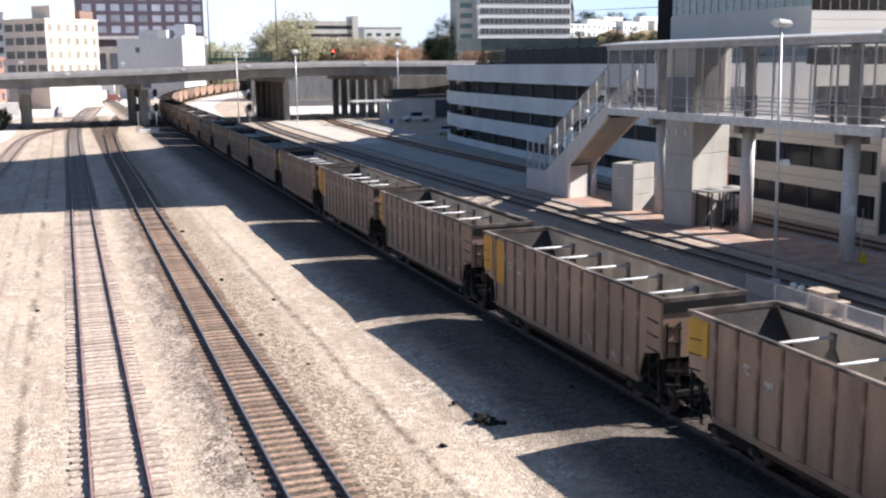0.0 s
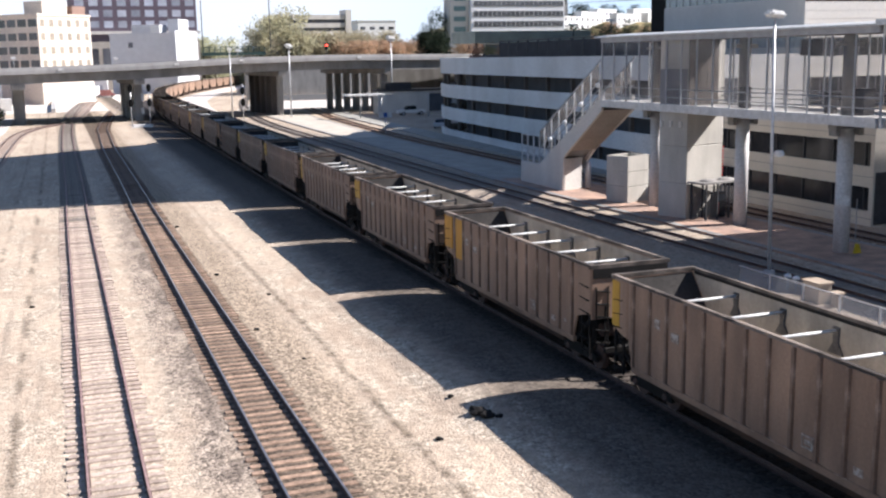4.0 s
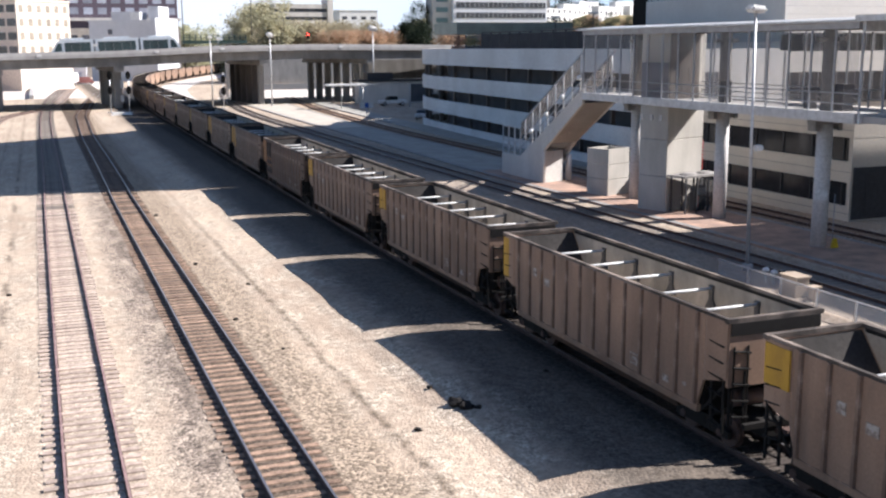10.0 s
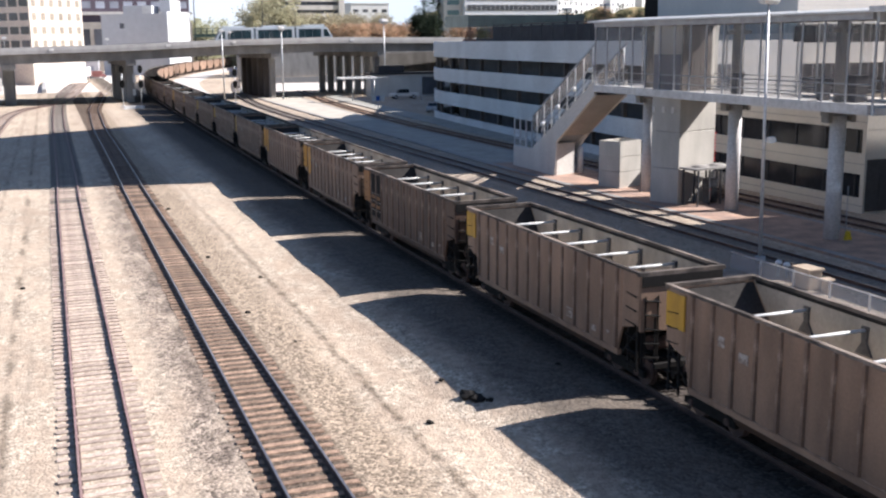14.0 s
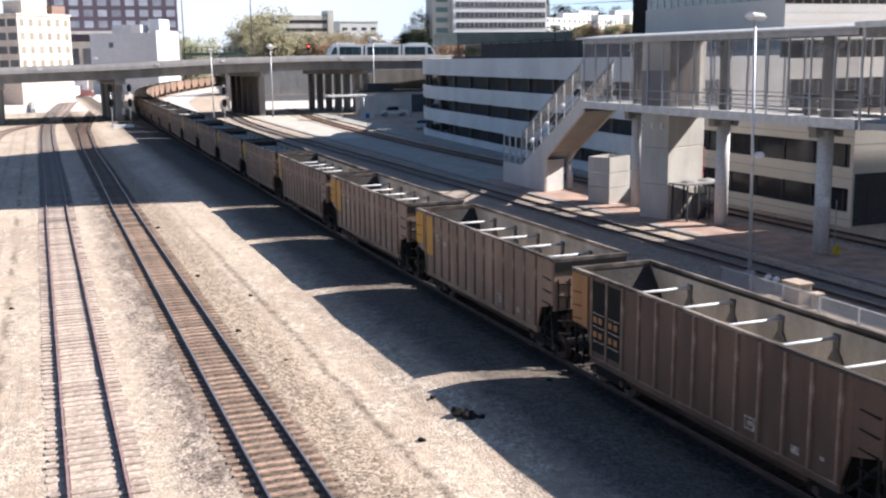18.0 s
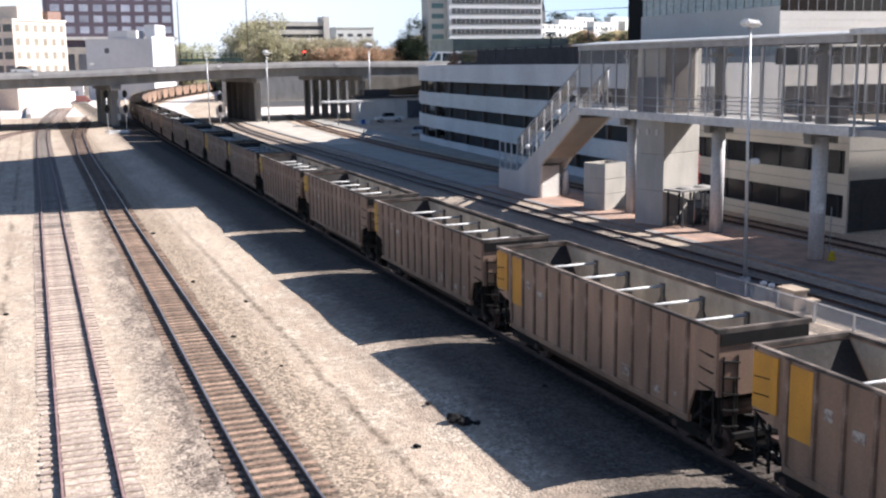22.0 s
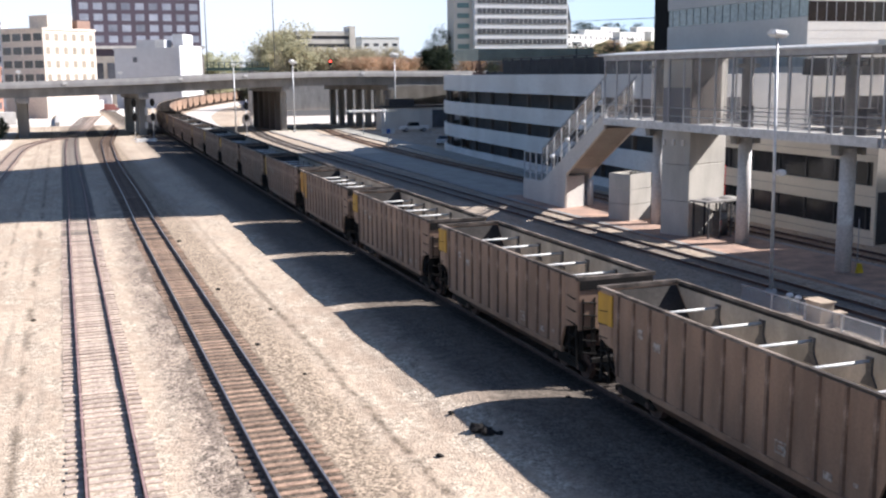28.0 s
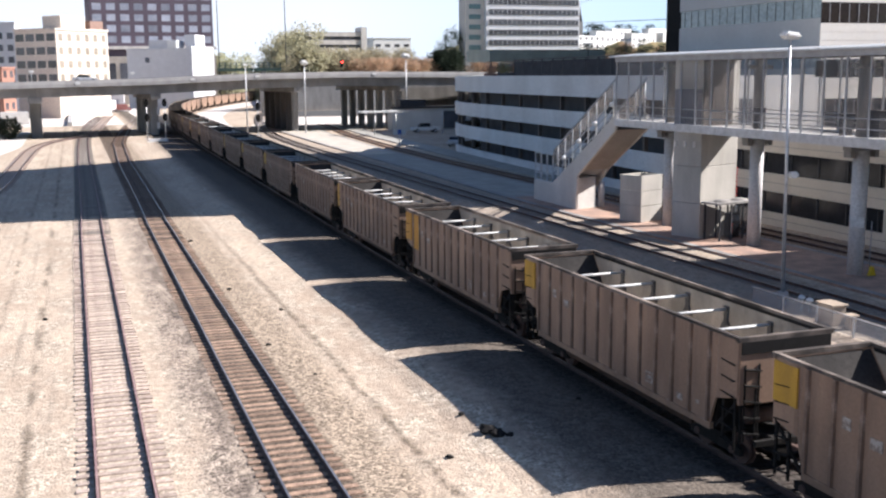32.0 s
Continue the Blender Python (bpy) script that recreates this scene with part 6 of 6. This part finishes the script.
for x0, x1, y0, y1, z0, z1 in ((-15.5, -5.5, 0.3, 8, 21.2, 24.0), (-1.6, 0.3, -0.3, 24.3, 0, 21.9), (-3.6, 0.2, 4, 15, 21.9, 26.0)):
    bm = bmesh.new()
    box(bm, x0, x1, y0, y1, z0, z1)
    part("wing", bm, STUCCO, ware)
# White panel in place of the roof wing's sunlit side.
for x, z, w, h in ((-8.6, 20.6, 3.4, 3.4), ):
    bm = bmesh.new()
    box(bm, x, x + w, -0.1, 0.2, z, z + h)
    part("hoarding", bm, WHITE, ware, "white panel standing for the sunlit side of the roof wing")
for x, z in ((-17.0, 16.2), ):
    bm = bmesh.new()
    box(bm, x, x + 1.6, -0.08, 0.1, z, z + 1.8)
    part("window", bm, PANE_DARK, ware)
bm = bmesh.new()
box(bm, -17.5, -12.5, -0.08, 0.1, 5.5, 10.3)
part("loading_door", bm, BRICK_RED, ware, "brown loading door")

block("yard_shed", "long low grey shed with dim doors behind the parked vans", 16.0, 366, 56, 5, 7.4, -5, mat("shed_cladding", (0.72, 0.71, 0.71), (0.62, 0.61, 0.62), rough=0.7, scale=0.2, fine=3, bump=0.0, streak=0.3), 0.3, 99, (9, 3.0, 3.6), (1, 2.0, 3.0), PANE_PALE)

# white slab tower
WHITE_PANEL = mat("white_cladding", (0.74, 0.75, 0.77), (0.7, 0.71, 0.73), rough=0.6, scale=0.1, fine=2, bump=0.02)
TEAL = mat("teal_glass", (0.10, 0.20, 0.23), rough=0.15, bump=0.0, spec=0.6)
slab = thing("white_tower", "white office tower with long dark window bands", "office building", at=pose(195.8, 390, 0, 0, 0, 1))
bm = bmesh.new()
box(bm, -41, 0, 0, 14, 0, 62)
part("wall", bm, WHITE_PANEL, slab)
for k in range(9):
    z = 22.2 + 3.95 * k
    bm = bmesh.new()
    box(bm, -40, -0.6, -0.12, 0.2, z, z + 2.2)
    w = part("window_band", bm, PANE_DARK, slab, "long dark window band")
    if k < 5:
        for c in range(20):
            bm = bmesh.new()
            box(bm, -40 + 2.0 * c, -39.92 + 2.0 * c, -0.2, -0.12, z, z + 2.2)
            part("window_frame", bm, WHITE_PANEL, w)
bm = bmesh.new()
box(bm, -49, -41.02, 2, 9, 0, 62)
part("stair_wing", bm, OFFICE_BAND, slab)
for k in range(10):
    bm = bmesh.new()
    box(bm, -47.5, -42.5, 1.9, 2.1, 20.5 + 3.95 * k, 22.4 + 3.95 * k)
    part("window", bm, TEAL, slab)

# far parking deck and pale buildings on the skyline
deck = thing("parking_deck", "far concrete parking deck with open storeys", "parking garage", at=pose(127, 470, 1.6, 0, 0, 4))
for k in range(4):
    bm = bmesh.new()
    box(bm, -26, 0, 0, 20, 16 + 3.6 * k, 18.0 + 3.6 * k)
    part("storey", bm, CONCRETE_PALE, deck)
bm = bmesh.new()
box(bm, -25.5, -0.5, 0.5, 19.5, 0, 27)
part("core", bm, UNLIT_DEPTH, deck)
bm = bmesh.new()
box(bm, -1.5, 1.2, -0.6, 8, 0, 31)
part("stair_tower", bm, CONCRETE_PALE, deck)
block("skyline_building", "pale flat-roofed building on the skyline", 178, 560, 22, 20, 30.5, 4, WHITE, 26, 4, (4, 3, 1.6), (2, 2, 1.6), PANE_DARK)
for x, y, w, h in ((246, 462, 16, 28.0), (258, 470, 14, 30.5), (268, 476, 12, 32.0), (280, 472, 16, 29.5), (296, 486, 14, 32.5), (312, 490, 20, 30.5), (240, 482, 12, 31.5)):
    block("hill_house", "sunlit white stone building on the far hill", x, y, w * 1.5, 4, h, 30, WHITE, 23.2, 3.2, (5, 1.2, 1.5), (2, 1.4, 1.8), PANE_DARK)
bm = bmesh.new()
prism(bm, [(-1.2, -1.2), (1.2, -1.2), (1.2, 1.2), (-1.2, 1.2)], "z", 0, 36)
st = thing("steeple", "slender grey church steeple on the skyline", "steeple", at=pose(236, 470, 0))
part("shaft", bm, CONCRETE_OLD, st)
bm = bmesh.new()
tube(bm, (0, 0, 36), (0, 0, 44), 1.4, 8, 0.1)
part("spire", bm, STEEL_DARK, st)
for x, y, h in ((73.5, 380, 50), (60.0, 460, 58)):
    m_ = thing("mast", "thin steel mast rising behind the trees", "mast", at=pose(x, y, 0))
    bm = bmesh.new()
    tube(bm, (0, 0, 0), (0, 0, h), 0.28, 8, 0.12)
    part("pole", bm, STEEL_DARK, m_)
for k, (za, zb) in enumerate(((42.5, 34.0), (34.5, 26.0))):
    bm = bmesh.new()
    tube(bm, (199, 396, za - 3), (88, 130, zb - 7), 0.07, 5)
    solid("cable", bm, BLACK, "thin black overhead cable against the sky", "cable", group="overhead cables")

# low block added out of sight behind the garage to cast shade
annex = thing("olive_building", "low olive block added behind the garage to cast shade", "building")
bm = bmesh.new()
prism(bm, [(64.8, 157), (84, 204), (112, 204), (112, 157)], "z", -0.1, 13.0)
part("wall", bm, mat("olive_wall", (0.30, 0.30, 0.27), rough=0.85, scale=0.3), annex)
bm = bmesh.new()
prism(bm, [(64.6, 156.8), (83.8, 204.2), (112.2, 204.2), (112.2, 156.8)], "z", 13.0, 13.4)
part("roof", bm, CONCRETE_OLD, annex)

# on the garage roof
GREEN_BOX = mat("olive_cladding", (0.40, 0.43, 0.36), rough=0.7, scale=0.4)
roofbox = thing("roof_pavilion", "olive clad pavilion on the garage roof", "pavilion", at=pose(60, 140, 10.0))
bm = bmesh.new()
box(bm, -5.0, 13, -3, 6, 3.0, 4.6)
part("roof", bm, GREEN_BOX, roofbox)
for x in (-4.6, -0.5, 4, 8.5, 12.5):
    bm = bmesh.new()
    box(bm, x - 0.15, x + 0.15, -2.6, -2.3, 0.15, 3.0)
    part("post", bm, STEEL_DARK, roofbox)
for k in range(5):
    pl = thing("planter", "roof planter with autumn-coloured shrubs", "planter", "roof planters", pose(54.6 + 1.9 * k, 135.5, 10.9))
    bm = bmesh.new()
    box(bm, -0.9, 0.9, -0.4, 0.4, -0.2, 0.45)
    part("tub", bm, BRICK_RED, pl)
    rnd = random.Random(k)
    verts, faces = [], []
    for j in range(320):
        q = Vector((rnd.gauss(0, 0.5), rnd.gauss(0, 0.3), 1.0 + rnd.gauss(0, 0.4)))
        u = Vector((rnd.gauss(0, 1), rnd.gauss(0, 1), rnd.gauss(0, 1))).normalized()
        w = u.orthogonal().normalized()
        i = len(verts)
        verts += [q - u * 0.16, q + w * 0.1, q + u * 0.16, q - w * 0.1]
        faces.append((i, i + 1, i + 2, i + 3))
    me = bpy.data.meshes.new("shrub")
    me.from_pydata(verts, [], faces)
    me.materials.append(mat("shrub_%s" % ("gold" if k % 2 else "orange"), (0.42, 0.36, 0.16) if k % 2 else (0.62, 0.36, 0.22), rough=0.8, vary=0.2))
    sh = new("shrub", me)
    sh.parent = pl
NETTING = mat("dark_netting", (0.04, 0.042, 0.05), (0.022, 0.024, 0.03), rough=0.8, scale=0.8, fine=8)
screen = thing("roof_screen", "dark slatted screen along the garage roof", "screen", at=pose(0, 0, 11.05))
for k in range(16):
    y = 129.0 - 3.1 * k
    x = 53.0 - 0.16 * k
    bm = bmesh.new()
    box(bm, x - 0.06, x + 0.06, y - 3.0, y, -0.02, 1.72 if k > 1 else 0.3)
    part("panel", bm, NETTING, screen)
    if k > 1:
        bm = bmesh.new()
        box(bm, x - 0.07, x + 0.07, y - 3.1, y, 1.85, 2.0)
        part("top_rail", bm, STEEL_DARK, screen)
    bm = bmesh.new()
    box(bm, x - 0.1, x + 0.1, y - 0.1, y + 0.02, -0.02, 1.95 if k > 1 else 0.5)
    part("post", bm, STEEL_DARK, screen)
for x, y in ((61.5, 120), (58.5, 105)):
    q = thing("roof_lamp", "dark lamp post with a twin head on the garage roof", "lamp post", "roof lamps", pose(x, y, 9.2))
    bm = bmesh.new()
    tube(bm, (0, 0, 0), (0, 0, 5.6), 0.07, 8)
    part("pole", bm, STEEL_DARK, q)
    bm = bmesh.new()
    box(bm, -0.6, 0.6, -0.2, 0.2, 5.6, 5.8)
    part("lamp_head", bm, WHITE, q)
vehicle("car", "white car parked on the garage roof behind the screen", "car", SEDAN, SEDAN_TOP, 1.8, WHITE, ((-1.4, 0.32), (1.45, 0.32)), pose(55.5, 92, 11.2, 0, 0, 20), "parked cars")
bm = bmesh.new()
ring = [(x + 0.36, y) for x, y in garage_line] + [(110, 101.6), (62.5, 101.6), (62.5, 77.2)]
prism(bm, ring, "z", 10.0, 10.15)
part("roof_deck", bm, CONCRETE_OLD, garage)

# lamps and signal on the viaduct
for x, h in ((-6.9, 1.6), (10.9, 0.9), (33.8, 1.2)):
    q = thing("viaduct_lamp", "small white lamp on the viaduct parapet", "lamp", "viaduct lamps", pose(x, deck_y(x) + 0.25, deck_z(x)))
    bm = bmesh.new()
    tube(bm, (0, 0, 0), (0, 0, h), 0.05, 6)
    part("pole", bm, STEEL, q)
    bm = bmesh.new()
    box(bm, -0.45, 0.45, -0.3, 0.2, h, h + 0.45)
    bmesh.ops.bevel(bm, geom=bm.edges[:], offset=0.12, segments=2, affect="EDGES")
    part("lamp_head", bm, WHITE, q)
for x in (1.0, 22.0, 34.5, 58.5):
    q = thing("parapet_plate", "small white plate fixed to the viaduct edge", "plate", "viaduct plates", pose(x, deck_y(x) - 0.02, deck_z(x) - 0.5))
    bm = bmesh.new()
    box(bm, -0.4, 0.4, -0.06, 0.0, -0.22, 0.22)
    part("plate", bm, WHITE, q)
tl = thing("traffic_signal", "red traffic signal on a pole beside the viaduct road", "traffic light", at=pose(57.4, 232, deck_z(57.4) - 0.5))
bm = bmesh.new()
tube(bm, (0, 0, 0), (0, 0, 3.0), 0.07, 6)
part("pole", bm, STEEL_DARK, tl)
bm = bmesh.new()
box(bm, -0.3, 0.3, -0.2, 0.2, 1.7, 3.1)
hd = part("head", bm, BLACK, tl)
bm = bmesh.new()
tube(bm, (0, -0.26, 2.7), (0, -0.2, 2.7), 0.22, 12)
part("red_lamp", bm, glow("red_light", (1.0, 0.05, 0.03), 4.0), hd, "lit red lamp")
graf = thing("painted_patch", "white painted patch on the viaduct column", "paint", at=pose(15.3, deck_y(15) + 2.2, 0))
for z0, z1, u in ((1.4, 2.6, 0.0), (3.9, 5.4, 0.1)):
    bm = bmesh.new()
    box(bm, -0.25 + u, 0.3 + u, -0.12, -0.1, z0, z1)
    part("patch", bm, PAPER, graf)


# dark green railed bridge beyond the viaduct
GREEN = mat("dark_green_paint", (0.03, 0.065, 0.055), (0.02, 0.045, 0.04), rough=0.6, scale=0.6)
gb = thing("green_bridge", "dark green girder bridge beyond the viaduct", "bridge", at=pose(39, 300, 0))
bm = bmesh.new()
box(bm, 0, 17.5, 0, 3, 12.6, 13.4)
part("girder", bm, GREEN, gb)
for z in (14.1, 14.8):
    bm = bmesh.new()
    box(bm, 0, 17.5, -0.05, 0.1, z, z + 0.16)
    part("rail", bm, GREEN, gb)
for k in range(12):
    bm = bmesh.new()
    box(bm, 0.1 + 1.55 * k, 0.35 + 1.55 * k, -0.1, 0.15, 13.4, 14.95)
    part("post", bm, GREEN, gb)
for x in (12.6, ):
    bm = bmesh.new()
    box(bm, x - 0.6, x + 0.6, 0.6, 2.4, -0.3, 12.6)
    part("pier", bm, CONCRETE_OLD, gb)


# ---- hill and trees ----
def leaf_material(name, a, b):
    """Leaves that let part of the light through, mottled from clump to clump."""
    m = mat(name, a, b, rough=0.8, scale=0.5, fine=4, bump=0.0, vary=0.25, spec=0.1)
    nt = m.node_tree
    bsdf = nt.nodes["Principled BSDF"]
    tr = nt.nodes.new("ShaderNodeBsdfTranslucent")
    mx = nt.nodes.new("ShaderNodeMixShader")
    mx.inputs["Fac"].default_value = 0.45
    nt.links.new(bsdf.inputs["Base Color"].links[0].from_socket, tr.inputs["Color"])
    nt.links.new(bsdf.outputs["BSDF"], mx.inputs[1])
    nt.links.new(tr.outputs["BSDF"], mx.inputs[2])
    nt.links.new(mx.outputs["Shader"], nt.nodes["Material Output"].inputs["Surface"])
    return m


# The lighter leaf colours are raised to include the haze over the hill.
LEAF = {"tall": leaf_material("leaf_pale_green", (0.56, 0.55, 0.37), (0.38, 0.38, 0.25)), "green": leaf_material("leaf_green", (0.53, 0.50, 0.33), (0.36, 0.34, 0.22)), "yellow": leaf_material("leaf_yellow", (0.52, 0.47, 0.33), (0.36, 0.32, 0.22)),
        "russet": leaf_material("leaf_russet", (0.52, 0.33, 0.22), (0.34, 0.26, 0.17)), "evergreen": leaf_material("leaf_evergreen", (0.075, 0.095, 0.06), (0.035, 0.05, 0.032)), "dark": leaf_material("leaf_dark", (0.03, 0.042, 0.026), (0.018, 0.024, 0.016))}
BARK = mat("bark", (0.11, 0.085, 0.065), rough=0.95, scale=3, fine=20, bump=0.4)


def build_tree(kind, h, r, seed, label):
    """A trunk with limbs and a loose crown of leaf clumps."""
    rnd = random.Random(seed)
    t = thing("tree", label, "tree", "trees on the hillside")
    bm = bmesh.new()
    tube(bm, (0, 0, -0.5), (0, 0, h * 0.6), 0.03 * h, 8, 0.012 * h)
    tips = []
    for k in range(9):
        a = rnd.uniform(0, 6.28)
        z0 = h * rnd.uniform(0.06, 0.4)
        d = rnd.uniform(0.35, 0.85)
        end = Vector((math.cos(a) * r * d, math.sin(a) * r * d, h * (0.12 + k / 8 * (0.78 - 0.3 * d))))
        tube(bm, (0, 0, z0), end, 0.012 * h, 5, 0.004 * h)
        tips.append(end)
    tips.append(Vector((0, 0, h * 0.85)))
    part("trunk", bm, BARK, t)
    verts, faces = [], []
    for tip in tips:
        for k in range(15):
            c = tip + Vector((rnd.gauss(0, 0.27), rnd.gauss(0, 0.27), rnd.gauss(0, 0.22))) * r
            c.z = max(h * 0.04, min(h, c.z))
            cl = rnd.uniform(0.10, 0.2) * r
            for j in range(14):
                q = c + Vector((rnd.gauss(0, 1), rnd.gauss(0, 1), rnd.gauss(0, 0.8))) * cl
                u = Vector((rnd.gauss(0, 1), rnd.gauss(0, 1), rnd.gauss(0, 1))).normalized()
                w = u.orthogonal().normalized()
                sz = rnd.uniform(0.04, 0.085) * r
                i = len(verts)
                verts += [q - u * sz, q + w * sz * 0.6, q + u * sz, q - w * sz * 0.6]
                faces.append((i, i + 1, i + 2, i + 3))
    me = bpy.data.meshes.new("crown")
    me.from_pydata(verts, [], faces)
    me.materials.append(LEAF[kind])
    c = new("crown", me)
    c.parent = t
    return t


def hill_z(x, y):
    front = 334 + (x - 56) * 0.016
    left = 0.168 * y + 2.0
    rise = min(1.0, max(0.0, (y - front - 2.0) / 6)) * min(1.0, max(0.0, (x - left) / 8))
    far = 14.0 * min(1.0, max(0.0, (y - 442) / 24)) * min(1.0, max(0.0, (x - 205) / 20))
    return rise * (9.6 + 0.02 * max(0.0, y - front)) - (1 - rise) * 0.4 + far


bm = bmesh.new()
hill = {}
hx = [56 + 3 * i for i in range(21)] + [124 + 12 * i for i in range(22)]
hy = [330 + 2 * j for j in range(10)] + [350 + 12 * j for j in range(24)]
for i, x in enumerate(hx):
    for j, y in enumerate(hy):
        z = hill_z(x, y)
        hill[i, j] = bm.verts.new((x, y, z + (noise.noise((x * 0.05, y * 0.05, 3)) * 0.8 if z > 5 else 0)))
for i in range(len(hx) - 1):
    for j in range(len(hy) - 1):
        bm.faces.new((hill[i, j], hill[i + 1, j], hill[i + 1, j + 1], hill[i, j + 1]))
GRASS = mat("dry_grass", (0.22, 0.17, 0.08), (0.10, 0.10, 0.04), rough=0.95, scale=0.15, fine=3, bump=0.3)
solid("hillside", bm, GRASS, "grassy autumn hillside behind the viaduct", "hill", "structure")

TREES = {}
for kind, h, r, label in (("green", 17.5, 6.8, "green leafy tree on the hillside"), ("yellow", 10.0, 5.0, "yellowing autumn tree on the hillside"), ("russet", 6.8, 4.2, "russet autumn tree on the hillside"), ("tall", 23.0, 8.0, "tall pale green tree beyond the railway curve"), ("evergreen", 19, 5.0, "tall dark evergreen tree on the hillside"), ("dark", 9.5, 4.6, "dark evergreen tree on the hillside")):
    for v in range(2):
        TREES.setdefault(kind, []).append([build_tree(kind, h, r, 11 * v + len(kind) + h, label), False])


def plant(kind, x, y, z, rot, v):
    slot = TREES[kind][v]
    m = pose(x, y, z, 0, 0, rot)
    if not slot[1]:
        slot[1] = True
        slot[0].matrix_basis = m
    else:
        copy_thing(slot[0], m)


rnd = random.Random(5)
for kind, x0, x1, y0, y1, n in (("green", 82, 99, 468, 500, 12), ("tall", 66, 86, 515, 545, 7), ("yellow", 74, 86, 344, 365, 8), ("green", 72, 78, 344, 352, 2), ("yellow", 86, 102, 346, 372, 10), ("russet", 84, 100, 342, 350, 6),
                                ("russet", 98, 118, 342, 354, 11), ("yellow", 102, 118, 365, 385, 5), ("dark", 120, 132, 352, 368, 6), ("russet", 132, 146, 342, 350, 4), ("evergreen", 142, 148, 392, 400, 2)):
    for k in range(n):
        x, y = rnd.uniform(x0, x1), rnd.uniform(y0, y1)
        plant(kind, x, y, hill_z(x, y) - 0.3, rnd.uniform(0, 360), k % 2)
for x, y in ((205, 440), (258, 500), (266, 505), (276, 503), (284, 508), (296, 506)):
    plant("dark", x, y, hill_z(x, y) - 0.3, rnd.uniform(0, 360), rnd.randrange(2))
for k in range(34):
    x, y = 222 + 2.7 * k, rnd.uniform(443, 458)
    plant(("russet", "dark")[k % 2], x, y, hill_z(x, y) - 2.5, rnd.uniform(0, 360), rnd.randrange(2))
for x, y, r in ((-11.6, 212, 2.6), (-14.6, 213, 3.2), (-18.0, 214, 2.6)):
    b = thing("bush", "dark green bush growing at the foot of the viaduct", "bush", "bushes by the viaduct", pose(x, y, 0))
    bm = bmesh.new()
    for k in range(7):
        a = rnd.uniform(0, 6.28)
        tube(bm, (0, 0, -0.1), (math.cos(a) * r * 0.6, math.sin(a) * r * 0.6, r * rnd.uniform(0.7, 1.3)), 0.05, 5, 0.015)
    part("stem", bm, BARK, b)
    verts, faces = [], []
    for j in range(1500):
        d = Vector((rnd.gauss(0, 1), rnd.gauss(0, 1), rnd.gauss(0, 0.8))).normalized() * r * rnd.uniform(0.55, 1.0) ** 0.6
        q = d * (0.8 + 0.3 * noise.noise(d * 0.9)) + Vector((0, 0, r * 0.8))
        q.z = max(0.05, q.z)
        u = Vector((rnd.gauss(0, 1), rnd.gauss(0, 1), rnd.gauss(0, 1))).normalized()
        w = u.orthogonal().normalized()
        i = len(verts)
        verts += [q - u * 0.2, q + w * 0.12, q + u * 0.2, q - w * 0.12]
        faces.append((i, i + 1, i + 2, i + 3))
    me = bpy.data.meshes.new("foliage")
    me.from_pydata(verts, [], faces)
    me.materials.append(LEAF["evergreen"])
    new("foliage", me).parent = b


# ---- plain sky far behind everything ----
def sky_backdrop():
    m = bpy.data.materials.new("hazy_sky")
    m.use_nodes = True
    nt = m.node_tree
    nt.nodes.remove(nt.nodes["Principled BSDF"])
    em = nt.nodes.new("ShaderNodeEmission")
    co = nt.nodes.new("ShaderNodeTexCoord")
    sep = nt.nodes.new("ShaderNodeSeparateXYZ")
    rmp = nt.nodes.new("ShaderNodeMapRange")
    mix = nt.nodes.new("ShaderNodeMix")
    mix.data_type = "RGBA"
    nt.links.new(co.outputs["Object"], sep.inputs["Vector"])
    nt.links.new(sep.outputs["Z"], rmp.inputs["Value"])
    rmp.inputs["From Min"].default_value, rmp.inputs["From Max"].default_value = 140.0, 1400.0
    side = nt.nodes.new("ShaderNodeMapRange")
    side.inputs["From Min"].default_value, side.inputs["From Max"].default_value = 600.0, 1900.0
    side.inputs["To Max"].default_value = 0.75
    nt.links.new(sep.outputs["X"], side.inputs["Value"])
    add = nt.nodes.new("ShaderNodeMath")
    add.operation = "ADD"
    add.use_clamp = True
    nt.links.new(rmp.outputs["Result"], add.inputs[0])
    nt.links.new(side.outputs["Result"], add.inputs[1])
    nt.links.new(add.outputs["Value"], mix.inputs["Factor"])
    mix.inputs[6].default_value = (0.96, 0.995, 1.0, 1)
    mix.inputs[7].default_value = (0.36, 0.72, 0.92, 1)
    nt.links.new(mix.outputs[2], em.inputs["Color"])
    em.inputs["Strength"].default_value = 0.46
    nt.links.new(em.outputs["Emission"], nt.nodes["Material Output"].inputs["Surface"])
    bm = bmesh.new()
    lo, hi = [], []
    for k in range(31):
        a = radians(-40 + 4.0 * k)
        lo.append((2600 * math.sin(a), 2600 * math.cos(a), -5))
        hi.append((2600 * math.sin(a), 2600 * math.cos(a), 620))
    strip(bm, lo, hi)
    solid("backdrop", bm, m, "bright hazy autumn sky behind the town", "sky", "structure")


sky_backdrop()


# ---- what moves ----
def motions():
    for n, car in CARS:
        walk(car, car_rows(n))
    walk(TRAM, tram_rows())
    for car, x0, speed, lane in ((ROAD_CARS[0], -342.0, 15.5, 7.6), (ROAD_CARS[1], -388.0, 12.2, 7.6)):
        rows = []
        for k in range(17):
            x = x0 + speed * 2.0 * k
            rows.append((2.0 * k, Matrix.Translation((x, deck_y(x) + lane, deck_z(x) - 0.345))))
        walk(car, rows)


motions()
